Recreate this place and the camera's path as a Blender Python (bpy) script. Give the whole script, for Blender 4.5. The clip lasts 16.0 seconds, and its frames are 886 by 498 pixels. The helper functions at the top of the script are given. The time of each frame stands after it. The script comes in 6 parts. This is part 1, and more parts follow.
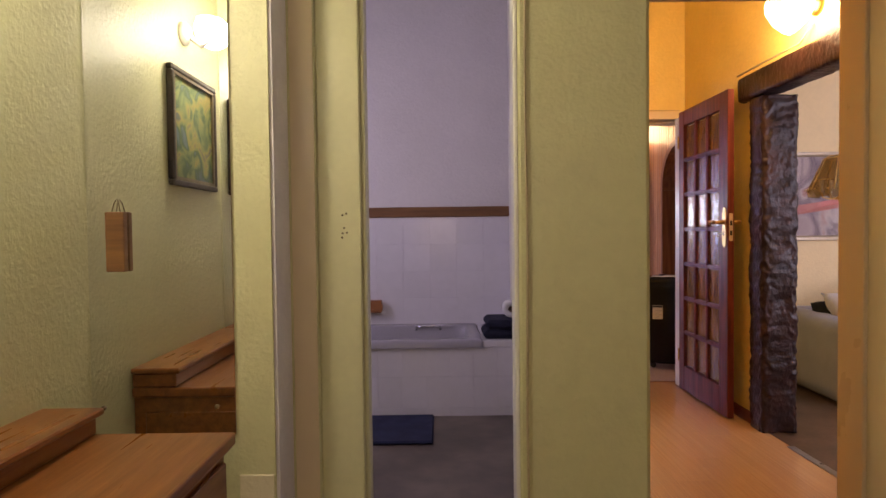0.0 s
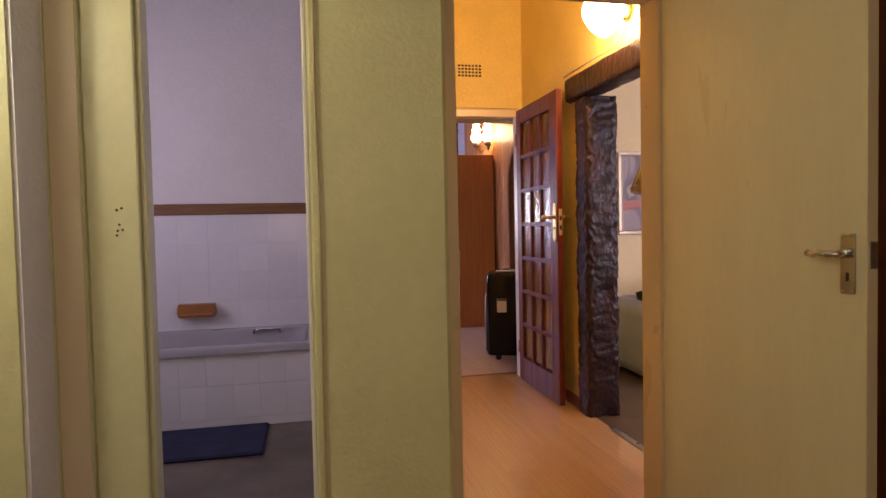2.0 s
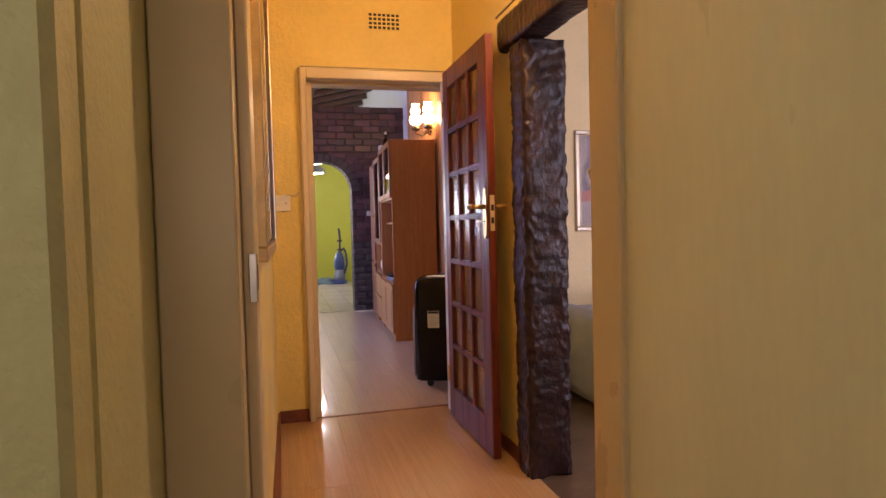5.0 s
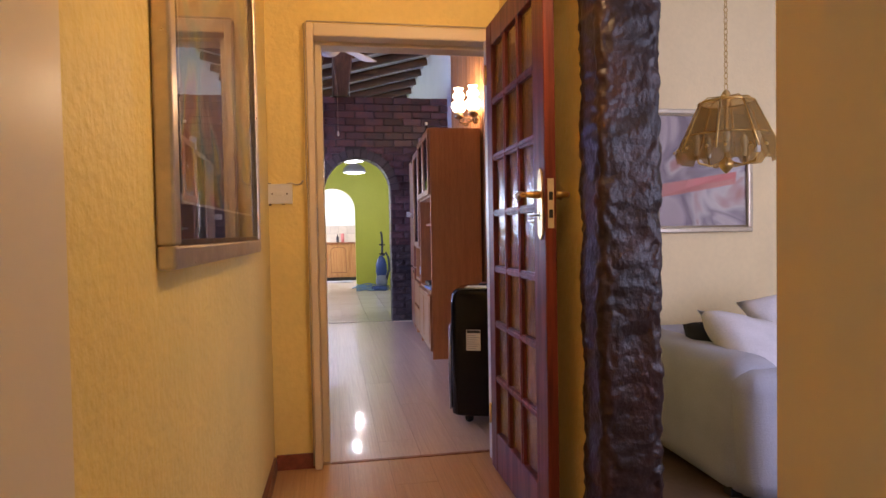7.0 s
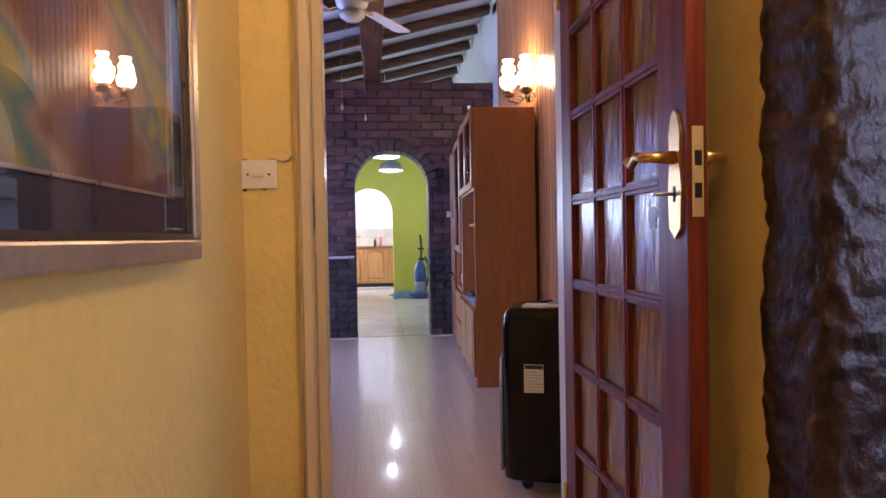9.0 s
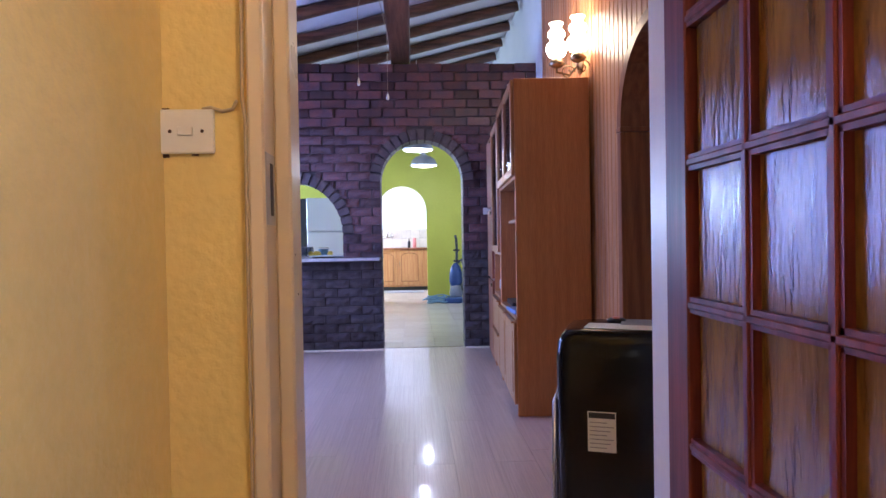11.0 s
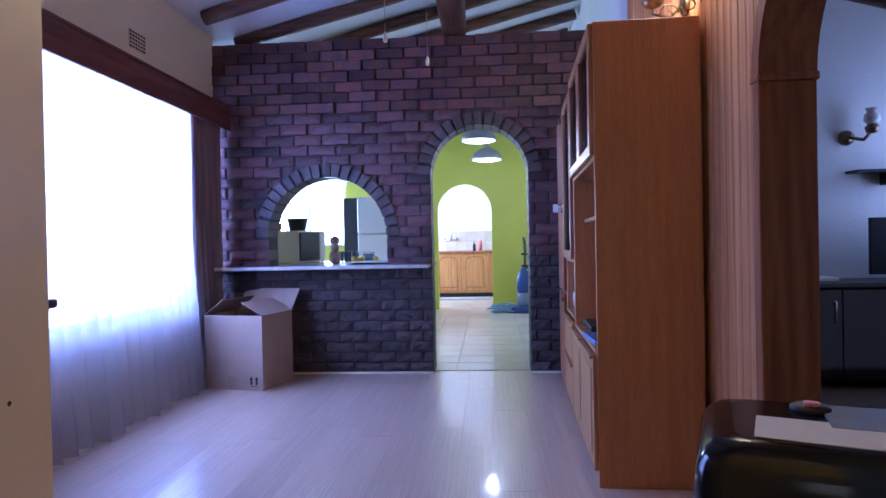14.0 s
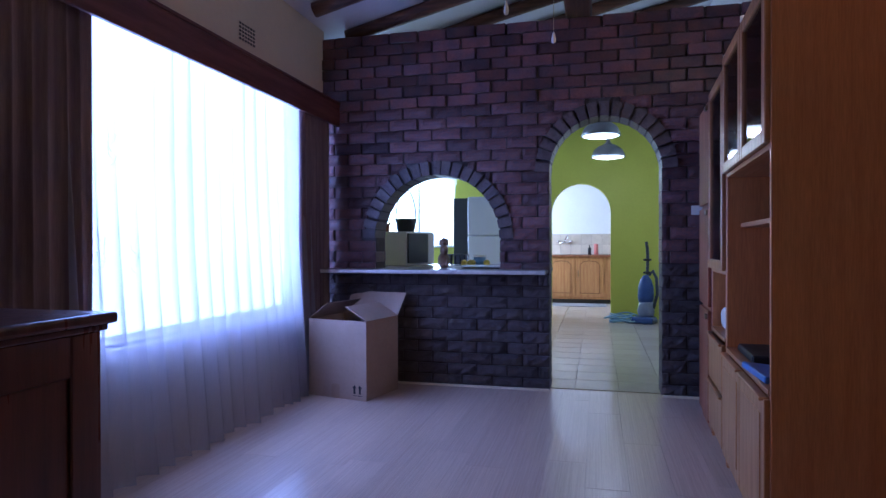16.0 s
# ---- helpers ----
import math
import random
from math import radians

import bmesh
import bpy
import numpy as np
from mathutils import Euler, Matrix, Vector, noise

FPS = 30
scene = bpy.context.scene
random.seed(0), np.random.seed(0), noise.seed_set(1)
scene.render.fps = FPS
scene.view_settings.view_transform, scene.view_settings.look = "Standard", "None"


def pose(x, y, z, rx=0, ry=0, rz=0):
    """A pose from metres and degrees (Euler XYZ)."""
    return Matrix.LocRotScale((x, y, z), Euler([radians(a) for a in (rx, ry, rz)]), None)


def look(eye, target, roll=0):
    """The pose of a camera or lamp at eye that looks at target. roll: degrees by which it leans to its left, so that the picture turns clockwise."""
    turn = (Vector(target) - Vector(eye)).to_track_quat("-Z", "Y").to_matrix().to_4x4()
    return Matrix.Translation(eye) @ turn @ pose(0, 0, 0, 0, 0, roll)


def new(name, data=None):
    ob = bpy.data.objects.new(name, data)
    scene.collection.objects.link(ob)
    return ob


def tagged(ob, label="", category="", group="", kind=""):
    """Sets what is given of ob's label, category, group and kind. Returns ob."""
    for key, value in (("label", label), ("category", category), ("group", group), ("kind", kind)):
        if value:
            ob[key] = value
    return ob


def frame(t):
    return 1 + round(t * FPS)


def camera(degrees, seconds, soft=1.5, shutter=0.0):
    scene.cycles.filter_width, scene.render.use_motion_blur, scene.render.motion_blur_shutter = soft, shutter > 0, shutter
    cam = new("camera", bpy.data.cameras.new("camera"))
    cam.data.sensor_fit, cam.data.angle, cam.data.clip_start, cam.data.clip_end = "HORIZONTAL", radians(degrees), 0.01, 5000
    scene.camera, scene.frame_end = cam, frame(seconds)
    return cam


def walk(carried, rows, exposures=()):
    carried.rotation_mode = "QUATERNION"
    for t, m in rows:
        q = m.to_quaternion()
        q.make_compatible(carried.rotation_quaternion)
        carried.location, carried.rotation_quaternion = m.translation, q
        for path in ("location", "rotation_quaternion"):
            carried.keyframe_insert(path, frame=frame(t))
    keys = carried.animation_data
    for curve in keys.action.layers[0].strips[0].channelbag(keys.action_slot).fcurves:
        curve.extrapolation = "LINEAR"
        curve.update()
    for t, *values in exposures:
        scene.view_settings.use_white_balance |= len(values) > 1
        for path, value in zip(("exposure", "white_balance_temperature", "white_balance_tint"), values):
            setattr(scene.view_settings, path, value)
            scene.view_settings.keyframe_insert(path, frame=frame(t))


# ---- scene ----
cam = camera(70.8, 16.0)
EXPOSURES = [(0, 0.03, 7150, 34), (4, 0.05, 7100, 34), (6.5, 0.03, 6150, 29), (8, 0.0, 5750, 27), (11, 0.24, 5000, 25), (13, 0.17, 4650, 25), (14, 0.0, 4600, 24), (15, -0.38, 4610, 22), (16, -0.80, 4610, 20)]
PATH = [
    (0, (-0.162, -0.106, 1.181), (-0.154, 1.893, 1.124), -0.7),
    (0.5, (-0.126, -0.158, 1.181), (0.009, 1.837, 1.124), -0.9),
    (1, (-0.083, -0.139, 1.179), (0.167, 1.844, 1.115), -1.0),
    (1.5, (-0.022, -0.098, 1.178), (0.319, 1.871, 1.111), -1.1),
    (2, (0.05, -0.025, 1.171), (0.468, 1.93, 1.099), -1.2),
    (2.5, (0.138, 0.075, 1.168), (0.603, 2.019, 1.093), -1.2),
    (3, (0.224, 0.212, 1.16), (0.724, 2.147, 1.084), -1.1),
    (3.5, (0.336, 0.376, 1.159), (0.85, 2.307, 1.082), -1.1),
    (4, (0.441, 0.547, 1.154), (0.961, 2.477, 1.08), -1.0),
    (4.2, (0.485, 0.614, 1.149), (1.004, 2.544, 1.073), -1.2),
    (6.3, (0.815, 1.379, 1.103), (1.251, 3.33, 1.044), -1.1),
    (6.5, (0.84, 1.451, 1.099), (1.246, 3.409, 1.042), -1.2),
    (7, (0.877, 1.668, 1.092), (1.226, 3.637, 1.039), -1.0),
    (7.5, (0.933, 1.874, 1.092), (1.235, 3.85, 1.04), -0.8),
    (8, (0.987, 2.097, 1.084), (1.247, 4.079, 1.034), -0.8),
    (8.2, (0.979, 2.203, 1.081), (1.234, 4.186, 1.036), -0.9),
    (10.5, (1.105, 3.127, 1.051), (1.214, 5.123, 1.02), -0.9),
    (11, (1.112, 3.301, 1.047), (1.204, 5.298, 1.019), -1.0),
    (11.5, (1.131, 3.483, 1.056), (1.207, 5.481, 1.029), -1.1),
    (12, (1.161, 3.655, 1.049), (1.213, 5.654, 1.026), -1.1),
    (12.5, (1.179, 3.829, 1.046), (1.203, 5.829, 1.026), -1.1),
    (13, (1.202, 3.985, 1.056), (1.189, 5.985, 1.034), -1.2),
    (13.5, (1.229, 4.125, 1.053), (1.168, 6.124, 1.034), -1.1),
    (14, (1.244, 4.245, 1.056), (1.105, 6.24, 1.039), -1.1),
    (14.5, (1.233, 4.362, 1.058), (1.009, 6.349, 1.044), -0.8),
    (15, (1.202, 4.481, 1.062), (0.895, 6.458, 1.048), -0.6),
    (15.5, (1.174, 4.573, 1.066), (0.78, 6.534, 1.055), -0.4),
    (16, (1.145, 4.649, 1.075), (0.664, 6.591, 1.065), -0.1),
]
walk(cam, [(t, look(eye, target, roll)) for t, eye, target, roll in PATH], EXPOSURES)

# ---- world and lights ----
world = bpy.data.worlds.new("world")
scene.world = world
world.use_nodes = True
sky = world.node_tree.nodes.new("ShaderNodeTexSky")
sky.sky_type, sky.sun_disc = "NISHITA", False
sky.sun_elevation, sky.sun_rotation = radians(37), radians(177)
world.node_tree.links.new(sky.outputs[0], world.node_tree.nodes["Background"].inputs[0])
world.node_tree.nodes["Background"].inputs[1].default_value = 0.08


def lamp(name, kind, m, power, colour, **more):
    data = bpy.data.lights.new(name, kind)
    data.energy, data.color = power, colour
    if kind == "AREA":
        data.shape, data.size, data.size_y = "RECTANGLE", more["size"], more["size_y"]
    elif kind == "POINT":
        data.shadow_soft_size = more["radius"]
    elif kind == "SUN":
        data.angle = more["angle"]
    ob = new(name, data)
    ob.matrix_world = m
    return ob


DAY = (0.40, 0.50, 1.0)
WARM = (1.0, 0.65, 0.29)
sun = lamp("sun", "SUN", look((1.5, -9, 7), (1, 0, 0)), 2.5, (1.0, 0.95, 0.88), angle=radians(0.5))
# daylight in the window openings, plus a bedroom fill
lamp("living_window_daylight", "AREA", pose(-1.17, 8.03, 1.43, 0, -90, 0), 140, DAY, size=1.6, size_y=2.3)
lamp("bath_window_daylight", "AREA", pose(-1.98, 3.2, 1.7, 0, -90, 0), 19, (0.70, 0.72, 1.0), size=0.9, size_y=1.0)
lamp("lounge_window_daylight", "AREA", pose(3.55, 1.87, 1.5, 90, 0, 0), 49, (0.74, 0.80, 1.0), size=1.6, size_y=1.3)
lamp("study_window_daylight", "AREA", pose(4.92, 8.71, 1.6, 0, 90, 0), 13, (0.64, 0.72, 1.0), size=1.15, size_y=0.8)
lamp("kitchen_window_daylight", "AREA", pose(-1.62, 14.22, 1.6, -90, 0, 0), 98, (0.75, 0.93, 1.0), size=1.1, size_y=1.0)
# unseen side window, added to light the fridge and microwave from the left
lamp("kitchen_side_window_daylight", "AREA", pose(-2.36, 11.9, 1.5, 0, -90, 0), 72, (0.6, 0.75, 1.0), size=1.0, size_y=1.6)
# the scullery window is out of view, added to brighten that room
lamp("scullery_window_daylight", "AREA", pose(-0.9, 15.8, 1.6, 0, -90, 0), 85, (0.95, 0.97, 1.0), size=1.2, size_y=1.2)
# added fill from the unseen bedroom end; its back wall has no window
lamp("bedroom_window_daylight", "AREA", pose(0.3, -2.46, 1.5, 90, 0, 0), 13.0, (1.0, 0.86, 0.62), size=1.8, size_y=1.3)
# lamps of the place
lamp("hall_bulb", "POINT", pose(1.56, 2.97, 2.24), 25, WARM, radius=0.06)
lamp("vanity_bulb", "POINT", pose(-1.02, 0.93, 1.95), 18, (0.93, 1.0, 0.70), radius=0.06)
lamp("living_bulb", "POINT", pose(2.0, 7.1, 2.26), 9, (1.0, 0.66, 0.28), radius=0.05)
lamp("living_bulb_rear", "POINT", pose(2.08, 6.98, 2.24), 4, (1.0, 0.66, 0.28), radius=0.05)
lamp("kitchen_bulb", "POINT", pose(1.18, 11.2, 2.15), 9, (1.0, 0.97, 0.86), radius=0.05)
lamp("kitchen_bulb_rear", "POINT", pose(1.27, 12.35, 2.09), 22, (1.0, 0.97, 0.86), radius=0.05)


# ---- materials ----
def material(name, colour, rough=0.6, metal=0.0, vary=0.0, scale=8.0, fine=60.0, bump=0.0, bump_scale=60.0, second=None, stretch=(1, 1, 1), coat=0.0, spread=0.0, blend=(0.35, 0.65)):
    """A node material: base colour varied at two scales by noise, with relief. second: the colour that the coarse noise mixes in."""
    m = bpy.data.materials.new(name)
    m.use_nodes = True
    t = m.node_tree
    n, l = t.nodes, t.links
    b = n["Principled BSDF"]
    b.inputs["Roughness"].default_value = rough
    b.inputs["Metallic"].default_value = metal
    b.inputs["Coat Weight"].default_value = coat
    b.inputs["Coat Roughness"].default_value = 0.06
    c = (*colour, 1)
    b.inputs["Base Color"].default_value = c
    co = n.new("ShaderNodeTexCoord")
    mp = n.new("ShaderNodeMapping")
    mp.inputs["Scale"].default_value = stretch
    l.new(co.outputs["Object"], mp.inputs["Vector"])
    if spread > 0:
        shift = n.new("ShaderNodeObjectInfo")
        far = n.new("ShaderNodeMath")
        far.operation = "MULTIPLY"
        far.inputs[1].default_value = 60.0
        l.new(shift.outputs["Random"], far.inputs[0])
        l.new(far.outputs[0], mp.inputs["Location"])
    if vary > 0 or second:
        big = n.new("ShaderNodeTexNoise")
        big.inputs["Scale"].default_value = scale
        big.inputs["Detail"].default_value = 4
        small = n.new("ShaderNodeTexNoise")
        small.inputs["Scale"].default_value = fine
        small.inputs["Detail"].default_value = 3
        l.new(mp.outputs[0], big.inputs["Vector"])
        l.new(mp.outputs[0], small.inputs["Vector"])
        ramp = n.new("ShaderNodeMapRange")
        ramp.inputs[1].default_value, ramp.inputs[2].default_value = blend
        l.new(big.outputs["Fac"], ramp.inputs[0])
        mix = n.new("ShaderNodeMix")
        mix.data_type = "RGBA"
        other = second or tuple(v * (1 - vary) for v in colour)
        mix.inputs[6].default_value, mix.inputs[7].default_value = c, (*other, 1)
        l.new(ramp.outputs[0], mix.inputs[0])
        hue = n.new("ShaderNodeHueSaturation")
        l.new(mix.outputs[2], hue.inputs["Color"])
        rng = n.new("ShaderNodeMapRange")
        rng.inputs[1].default_value, rng.inputs[2].default_value = 0.3, 0.7
        rng.inputs[3].default_value, rng.inputs[4].default_value = 1 - vary * 0.5, 1 + vary * 0.3
        l.new(small.outputs["Fac"], rng.inputs[0])
        last = rng.outputs[0]
        if spread > 0:
            info = n.new("ShaderNodeObjectInfo")
            geo = n.new("ShaderNodeNewGeometry")
            add = n.new("ShaderNodeMath")
            l.new(info.outputs["Random"], add.inputs[0])
            l.new(geo.outputs["Random Per Island"], add.inputs[1])
            frac = n.new("ShaderNodeMath")
            frac.operation = "FRACT"
            l.new(add.outputs[0], frac.inputs[0])
            sp = n.new("ShaderNodeMapRange")
            sp.inputs[3].default_value, sp.inputs[4].default_value = 1 - spread, 1 + spread
            l.new(frac.outputs[0], sp.inputs[0])
            mul = n.new("ShaderNodeMath")
            mul.operation = "MULTIPLY"
            l.new(last, mul.inputs[0])
            l.new(sp.outputs[0], mul.inputs[1])
            last = mul.outputs[0]
        l.new(last, hue.inputs["Value"])
        l.new(hue.outputs[0], b.inputs["Base Color"])
        rr = n.new("ShaderNodeMapRange")
        rr.inputs[3].default_value, rr.inputs[4].default_value = max(0.02, rough - 0.08), min(1, rough + 0.08)
        l.new(big.outputs["Fac"], rr.inputs[0])
        l.new(rr.outputs[0], b.inputs["Roughness"])
    if bump > 0:
        nb = n.new("ShaderNodeTexNoise")
        nb.inputs["Scale"].default_value = bump_scale
        nb.inputs["Detail"].default_value = 5
        l.new(mp.outputs[0], nb.inputs["Vector"])
        bp = n.new("ShaderNodeBump")
        bp.inputs["Strength"].default_value = 1.0
        bp.inputs["Distance"].default_value = bump
        l.new(nb.outputs["Fac"], bp.inputs["Height"])
        l.new(bp.outputs[0], b.inputs["Normal"])
    return m


def glow(name, colour, power):
    m = bpy.data.materials.new(name)
    m.use_nodes = True
    b = m.node_tree.nodes["Principled BSDF"]
    b.inputs["Base Color"].default_value = (*colour, 1)
    b.inputs["Emission Color"].default_value = (*colour, 1)
    b.inputs["Emission Strength"].default_value = power
    b.inputs["Roughness"].default_value = 0.25
    return m


def clear(name, colour, rough, share):
    """Thin glass or gauze: a share of glossy or diffuse surface, the rest see-through."""
    m = bpy.data.materials.new(name)
    m.use_nodes = True
    t = m.node_tree
    n, l = t.nodes, t.links
    b = n["Principled BSDF"]
    b.inputs["Base Color"].default_value = (*colour, 1)
    b.inputs["Roughness"].default_value = rough
    tr = n.new("ShaderNodeBsdfTransparent")
    tr.inputs[0].default_value = (*[min(1, 0.4 + 0.6 * v) for v in colour], 1)
    mix = n.new("ShaderNodeMixShader")
    mix.inputs[0].default_value = share
    l.new(tr.outputs[0], mix.inputs[1])
    l.new(b.outputs[0], mix.inputs[2])
    l.new(mix.outputs[0], n["Material Output"].inputs[0])
    return m


def sheet_glass(name, tint, rough=0.02, least=0.0):
    """Clear or tinted sheet glass: see-through, with a mirror-like gloss that grows towards grazing angles."""
    m = bpy.data.materials.new(name)
    m.use_nodes = True
    t = m.node_tree
    n, l = t.nodes, t.links
    tr = n.new("ShaderNodeBsdfTransparent")
    tr.inputs[0].default_value = (*tint, 1)
    gl = n.new("ShaderNodeBsdfAnisotropic")
    gl.inputs["Roughness"].default_value = rough
    fr = n.new("ShaderNodeLayerWeight")
    fr.inputs[0].default_value = 0.5
    pw = n.new("ShaderNodeMath")
    pw.operation = "POWER"
    pw.inputs[1].default_value = 4.0
    l.new(fr.outputs["Facing"], pw.inputs[0])
    up = n.new("ShaderNodeMath")
    up.operation = "MULTIPLY_ADD"
    up.inputs[1].default_value, up.inputs[2].default_value = 0.6, 0.03 + least
    l.new(pw.outputs[0], up.inputs[0])
    mix = n.new("ShaderNodeMixShader")
    l.new(up.outputs[0], mix.inputs[0])
    l.new(tr.outputs[0], mix.inputs[1])
    l.new(gl.outputs[0], mix.inputs[2])
    l.new(mix.outputs[0], n["Material Output"].inputs[0])
    return m


def gauze(name, colour, see):
    """Sheer cloth: part see-through, part scattering forwards and back."""
    m = bpy.data.materials.new(name)
    m.use_nodes = True
    t = m.node_tree
    n, l = t.nodes, t.links
    tl = n.new("ShaderNodeBsdfTranslucent")
    df = n.new("ShaderNodeBsdfDiffuse")
    tr = n.new("ShaderNodeBsdfTransparent")
    weave = n.new("ShaderNodeTexNoise")
    weave.inputs["Scale"].default_value = 25
    mixc = n.new("ShaderNodeMix")
    mixc.data_type = "RGBA"
    mixc.inputs[6].default_value = (*colour, 1)
    mixc.inputs[7].default_value = (*[v * 0.9 for v in colour], 1)
    l.new(weave.outputs["Fac"], mixc.inputs[0])
    for s in (tl, df):
        l.new(mixc.outputs[2], s.inputs[0])
    a, b = n.new("ShaderNodeMixShader"), n.new("ShaderNodeMixShader")
    a.inputs[0].default_value = 0.45
    b.inputs[0].default_value = 1 - see
    l.new(tl.outputs[0], a.inputs[1])
    l.new(df.outputs[0], a.inputs[2])
    l.new(tr.outputs[0], b.inputs[1])
    l.new(a.outputs[0], b.inputs[2])
    l.new(b.outputs[0], n["Material Output"].inputs[0])
    return m


def grain(name, light, dark, rough=0.35, along=2, scale=6.0, bump=0.0004, coat=0.0, spread=0.0):
    """Wood with grain along an axis (0, 1 or 2)."""
    s = [14.0, 14.0, 14.0]
    s[along] = 0.9
    return material(name, light, rough, vary=0.3, scale=scale * 0.4, fine=scale * 3, second=dark, stretch=s, bump=bump, bump_scale=scale * 2, coat=coat, spread=spread)


M = {}
M["plaster_green"] = material("plaster_green", (0.65, 0.63, 0.38), 0.40, vary=0.06, scale=3, fine=30, bump=0.0028, bump_scale=75)
M["frame_green"] = material("frame_green", (0.67, 0.65, 0.42), 0.35, vary=0.06, scale=4, fine=40, bump=0.001, bump_scale=30)
M["plaster_lilac"] = material("plaster_lilac", (0.74, 0.70, 0.67), 0.6, vary=0.05, scale=3, fine=30, bump=0.003, bump_scale=60)
# reveal plaster with the bathroom's bluish daylight put into its colour
M["reveal_daylit"] = material("reveal_daylit", (0.76, 0.73, 0.80), 0.5, vary=0.05, scale=3, fine=30, bump=0.003, bump_scale=60)
M["plaster_yellow"] = material("plaster_yellow", (0.83, 0.64, 0.215), 0.45, vary=0.07, scale=3, fine=30, bump=0.0042, bump_scale=48)
M["plaster_cream"] = material("plaster_cream", (0.78, 0.70, 0.52), 0.6, vary=0.04, scale=3, fine=30, bump=0.003, bump_scale=60)
M["plaster_lounge"] = material("plaster_lounge", (0.86, 0.68, 0.38), 0.6, vary=0.05, scale=3, fine=30, bump=0.002, bump_scale=60)
M["plaster_white"] = material("plaster_white", (0.78, 0.77, 0.75), 0.7, vary=0.04, scale=3, fine=30, bump=0.003, bump_scale=50)
M["lime"] = material("lime", (0.55, 0.56, 0.06), 0.5, vary=0.06, scale=2, fine=30, bump=0.002, bump_scale=60)
M["cream_gloss"] = material("cream_gloss", (0.72, 0.60, 0.44), 0.3, vary=0.012, scale=3, fine=25, bump=0.0002, bump_scale=20)
M["door_paint"] = material("door_paint", (0.74, 0.66, 0.46), 0.3, vary=0.05, scale=2, fine=20, bump=0.0006, bump_scale=15, stretch=(3, 3, 0.5))
M["ceiling_board"] = material("ceiling_board", (0.74, 0.75, 0.78), 0.8, vary=0.04, scale=3, fine=20)
M["laminate"] = grain("laminate", (0.66, 0.50, 0.385), (0.58, 0.42, 0.315), 0.34, 1, 5, 0.0, coat=0.5, spread=0.05)
# laminate copy for the hall, the lamp's orange light put into its colour
M["laminate_lamplit"] = grain("laminate_lamplit", (0.56, 0.33, 0.15), (0.51, 0.285, 0.125), 0.34, 1, 3, 0.0, coat=0.6, spread=0.04)
M["tile_floor"] = material("tile_floor", (0.62, 0.54, 0.44), 0.22, vary=0.12, scale=5, fine=40, bump=0.0005, bump_scale=20, spread=0.07)
M["grout"] = material("grout", (0.36, 0.31, 0.26), 0.9, vary=0.2, scale=10)
M["tile_grout"] = material("tile_grout", (0.74, 0.71, 0.73), 0.5, vary=0.05, scale=12)
M["bath_floor"] = material("bath_floor", (0.085, 0.062, 0.045), 0.35, vary=0.4, scale=2.5, fine=9, second=(0.16, 0.125, 0.095), bump=0.0006, bump_scale=12)
M["carpet"] = material("carpet", (0.30, 0.24, 0.17), 0.95, vary=0.2, scale=10, fine=200, bump=0.003, bump_scale=300)
M["dark_floor"] = material("dark_floor", (0.13, 0.08, 0.05), 0.4, vary=0.3, scale=4, fine=40)
M["wall_tile"] = material("wall_tile", (0.76, 0.73, 0.74), 0.14, vary=0.04, scale=4, fine=20, spread=0.03)
M["brick"] = material("brick", (0.142, 0.055, 0.048), 0.36, vary=0.45, scale=9, fine=70, second=(0.075, 0.045, 0.055), bump=0.003, bump_scale=45, spread=0.5)
M["brick_dark"] = material("brick_dark", (0.076, 0.060, 0.064), 0.5, vary=0.4, scale=10, fine=60, second=(0.10, 0.075, 0.07), bump=0.008, bump_scale=30, spread=0.25)
M["mortar"] = material("mortar", (0.075, 0.058, 0.058), 0.85, vary=0.3, scale=20, bump=0.002, bump_scale=80)
M["log"] = grain("log", (0.16, 0.065, 0.030), (0.06, 0.024, 0.012), 0.38, 0, 6, 0.004)
M["purlin"] = grain("purlin", (0.17, 0.070, 0.035), (0.07, 0.028, 0.015), 0.4, 1, 6, 0.004)
M["sleeper"] = material("sleeper", (0.038, 0.015, 0.012), 0.38, vary=0.5, scale=9, fine=60, second=(0.018, 0.009, 0.008), bump=0.006, bump_scale=38, stretch=(1, 1, 0.9))
M["sleeper"].node_tree.nodes["Principled BSDF"].inputs["Specular IOR Level"].default_value = 0.35
M["mahogany"] = grain("mahogany", (0.20, 0.040, 0.022), (0.095, 0.018, 0.012), 0.42, 2, 6, 0.0003)
M["mahogany"].node_tree.nodes["Principled BSDF"].inputs["Specular IOR Level"].default_value = 0.3
M["dark_wood"] = grain("dark_wood", (0.10, 0.032, 0.025), (0.05, 0.017, 0.014), 0.3, 2, 5, 0.0003, coat=0.2)
M["pelmet_wood"] = grain("pelmet_wood", (0.17, 0.060, 0.050), (0.10, 0.032, 0.028), 0.35, 1, 5, 0.0003)
M["oak"] = grain("oak", (0.55, 0.24, 0.088), (0.47, 0.19, 0.068), 0.4, 2, 5, 0.0002)
M["oak_door"] = grain("oak_door", (0.42, 0.185, 0.065), (0.32, 0.13, 0.045), 0.35, 2, 6, 0.0003)
M["oak_y"] = grain("oak_y", (0.42, 0.18, 0.065), (0.33, 0.13, 0.045), 0.38, 1, 6, 0.0003)
M["redwood"] = grain("redwood", (0.34, 0.105, 0.05), (0.24, 0.065, 0.03), 0.35, 2, 6, 0.0003)
M["pine"] = grain("pine", (0.62, 0.32, 0.135), (0.42, 0.18, 0.068), 0.32, 2, 6, 0.0006, spread=0.12)
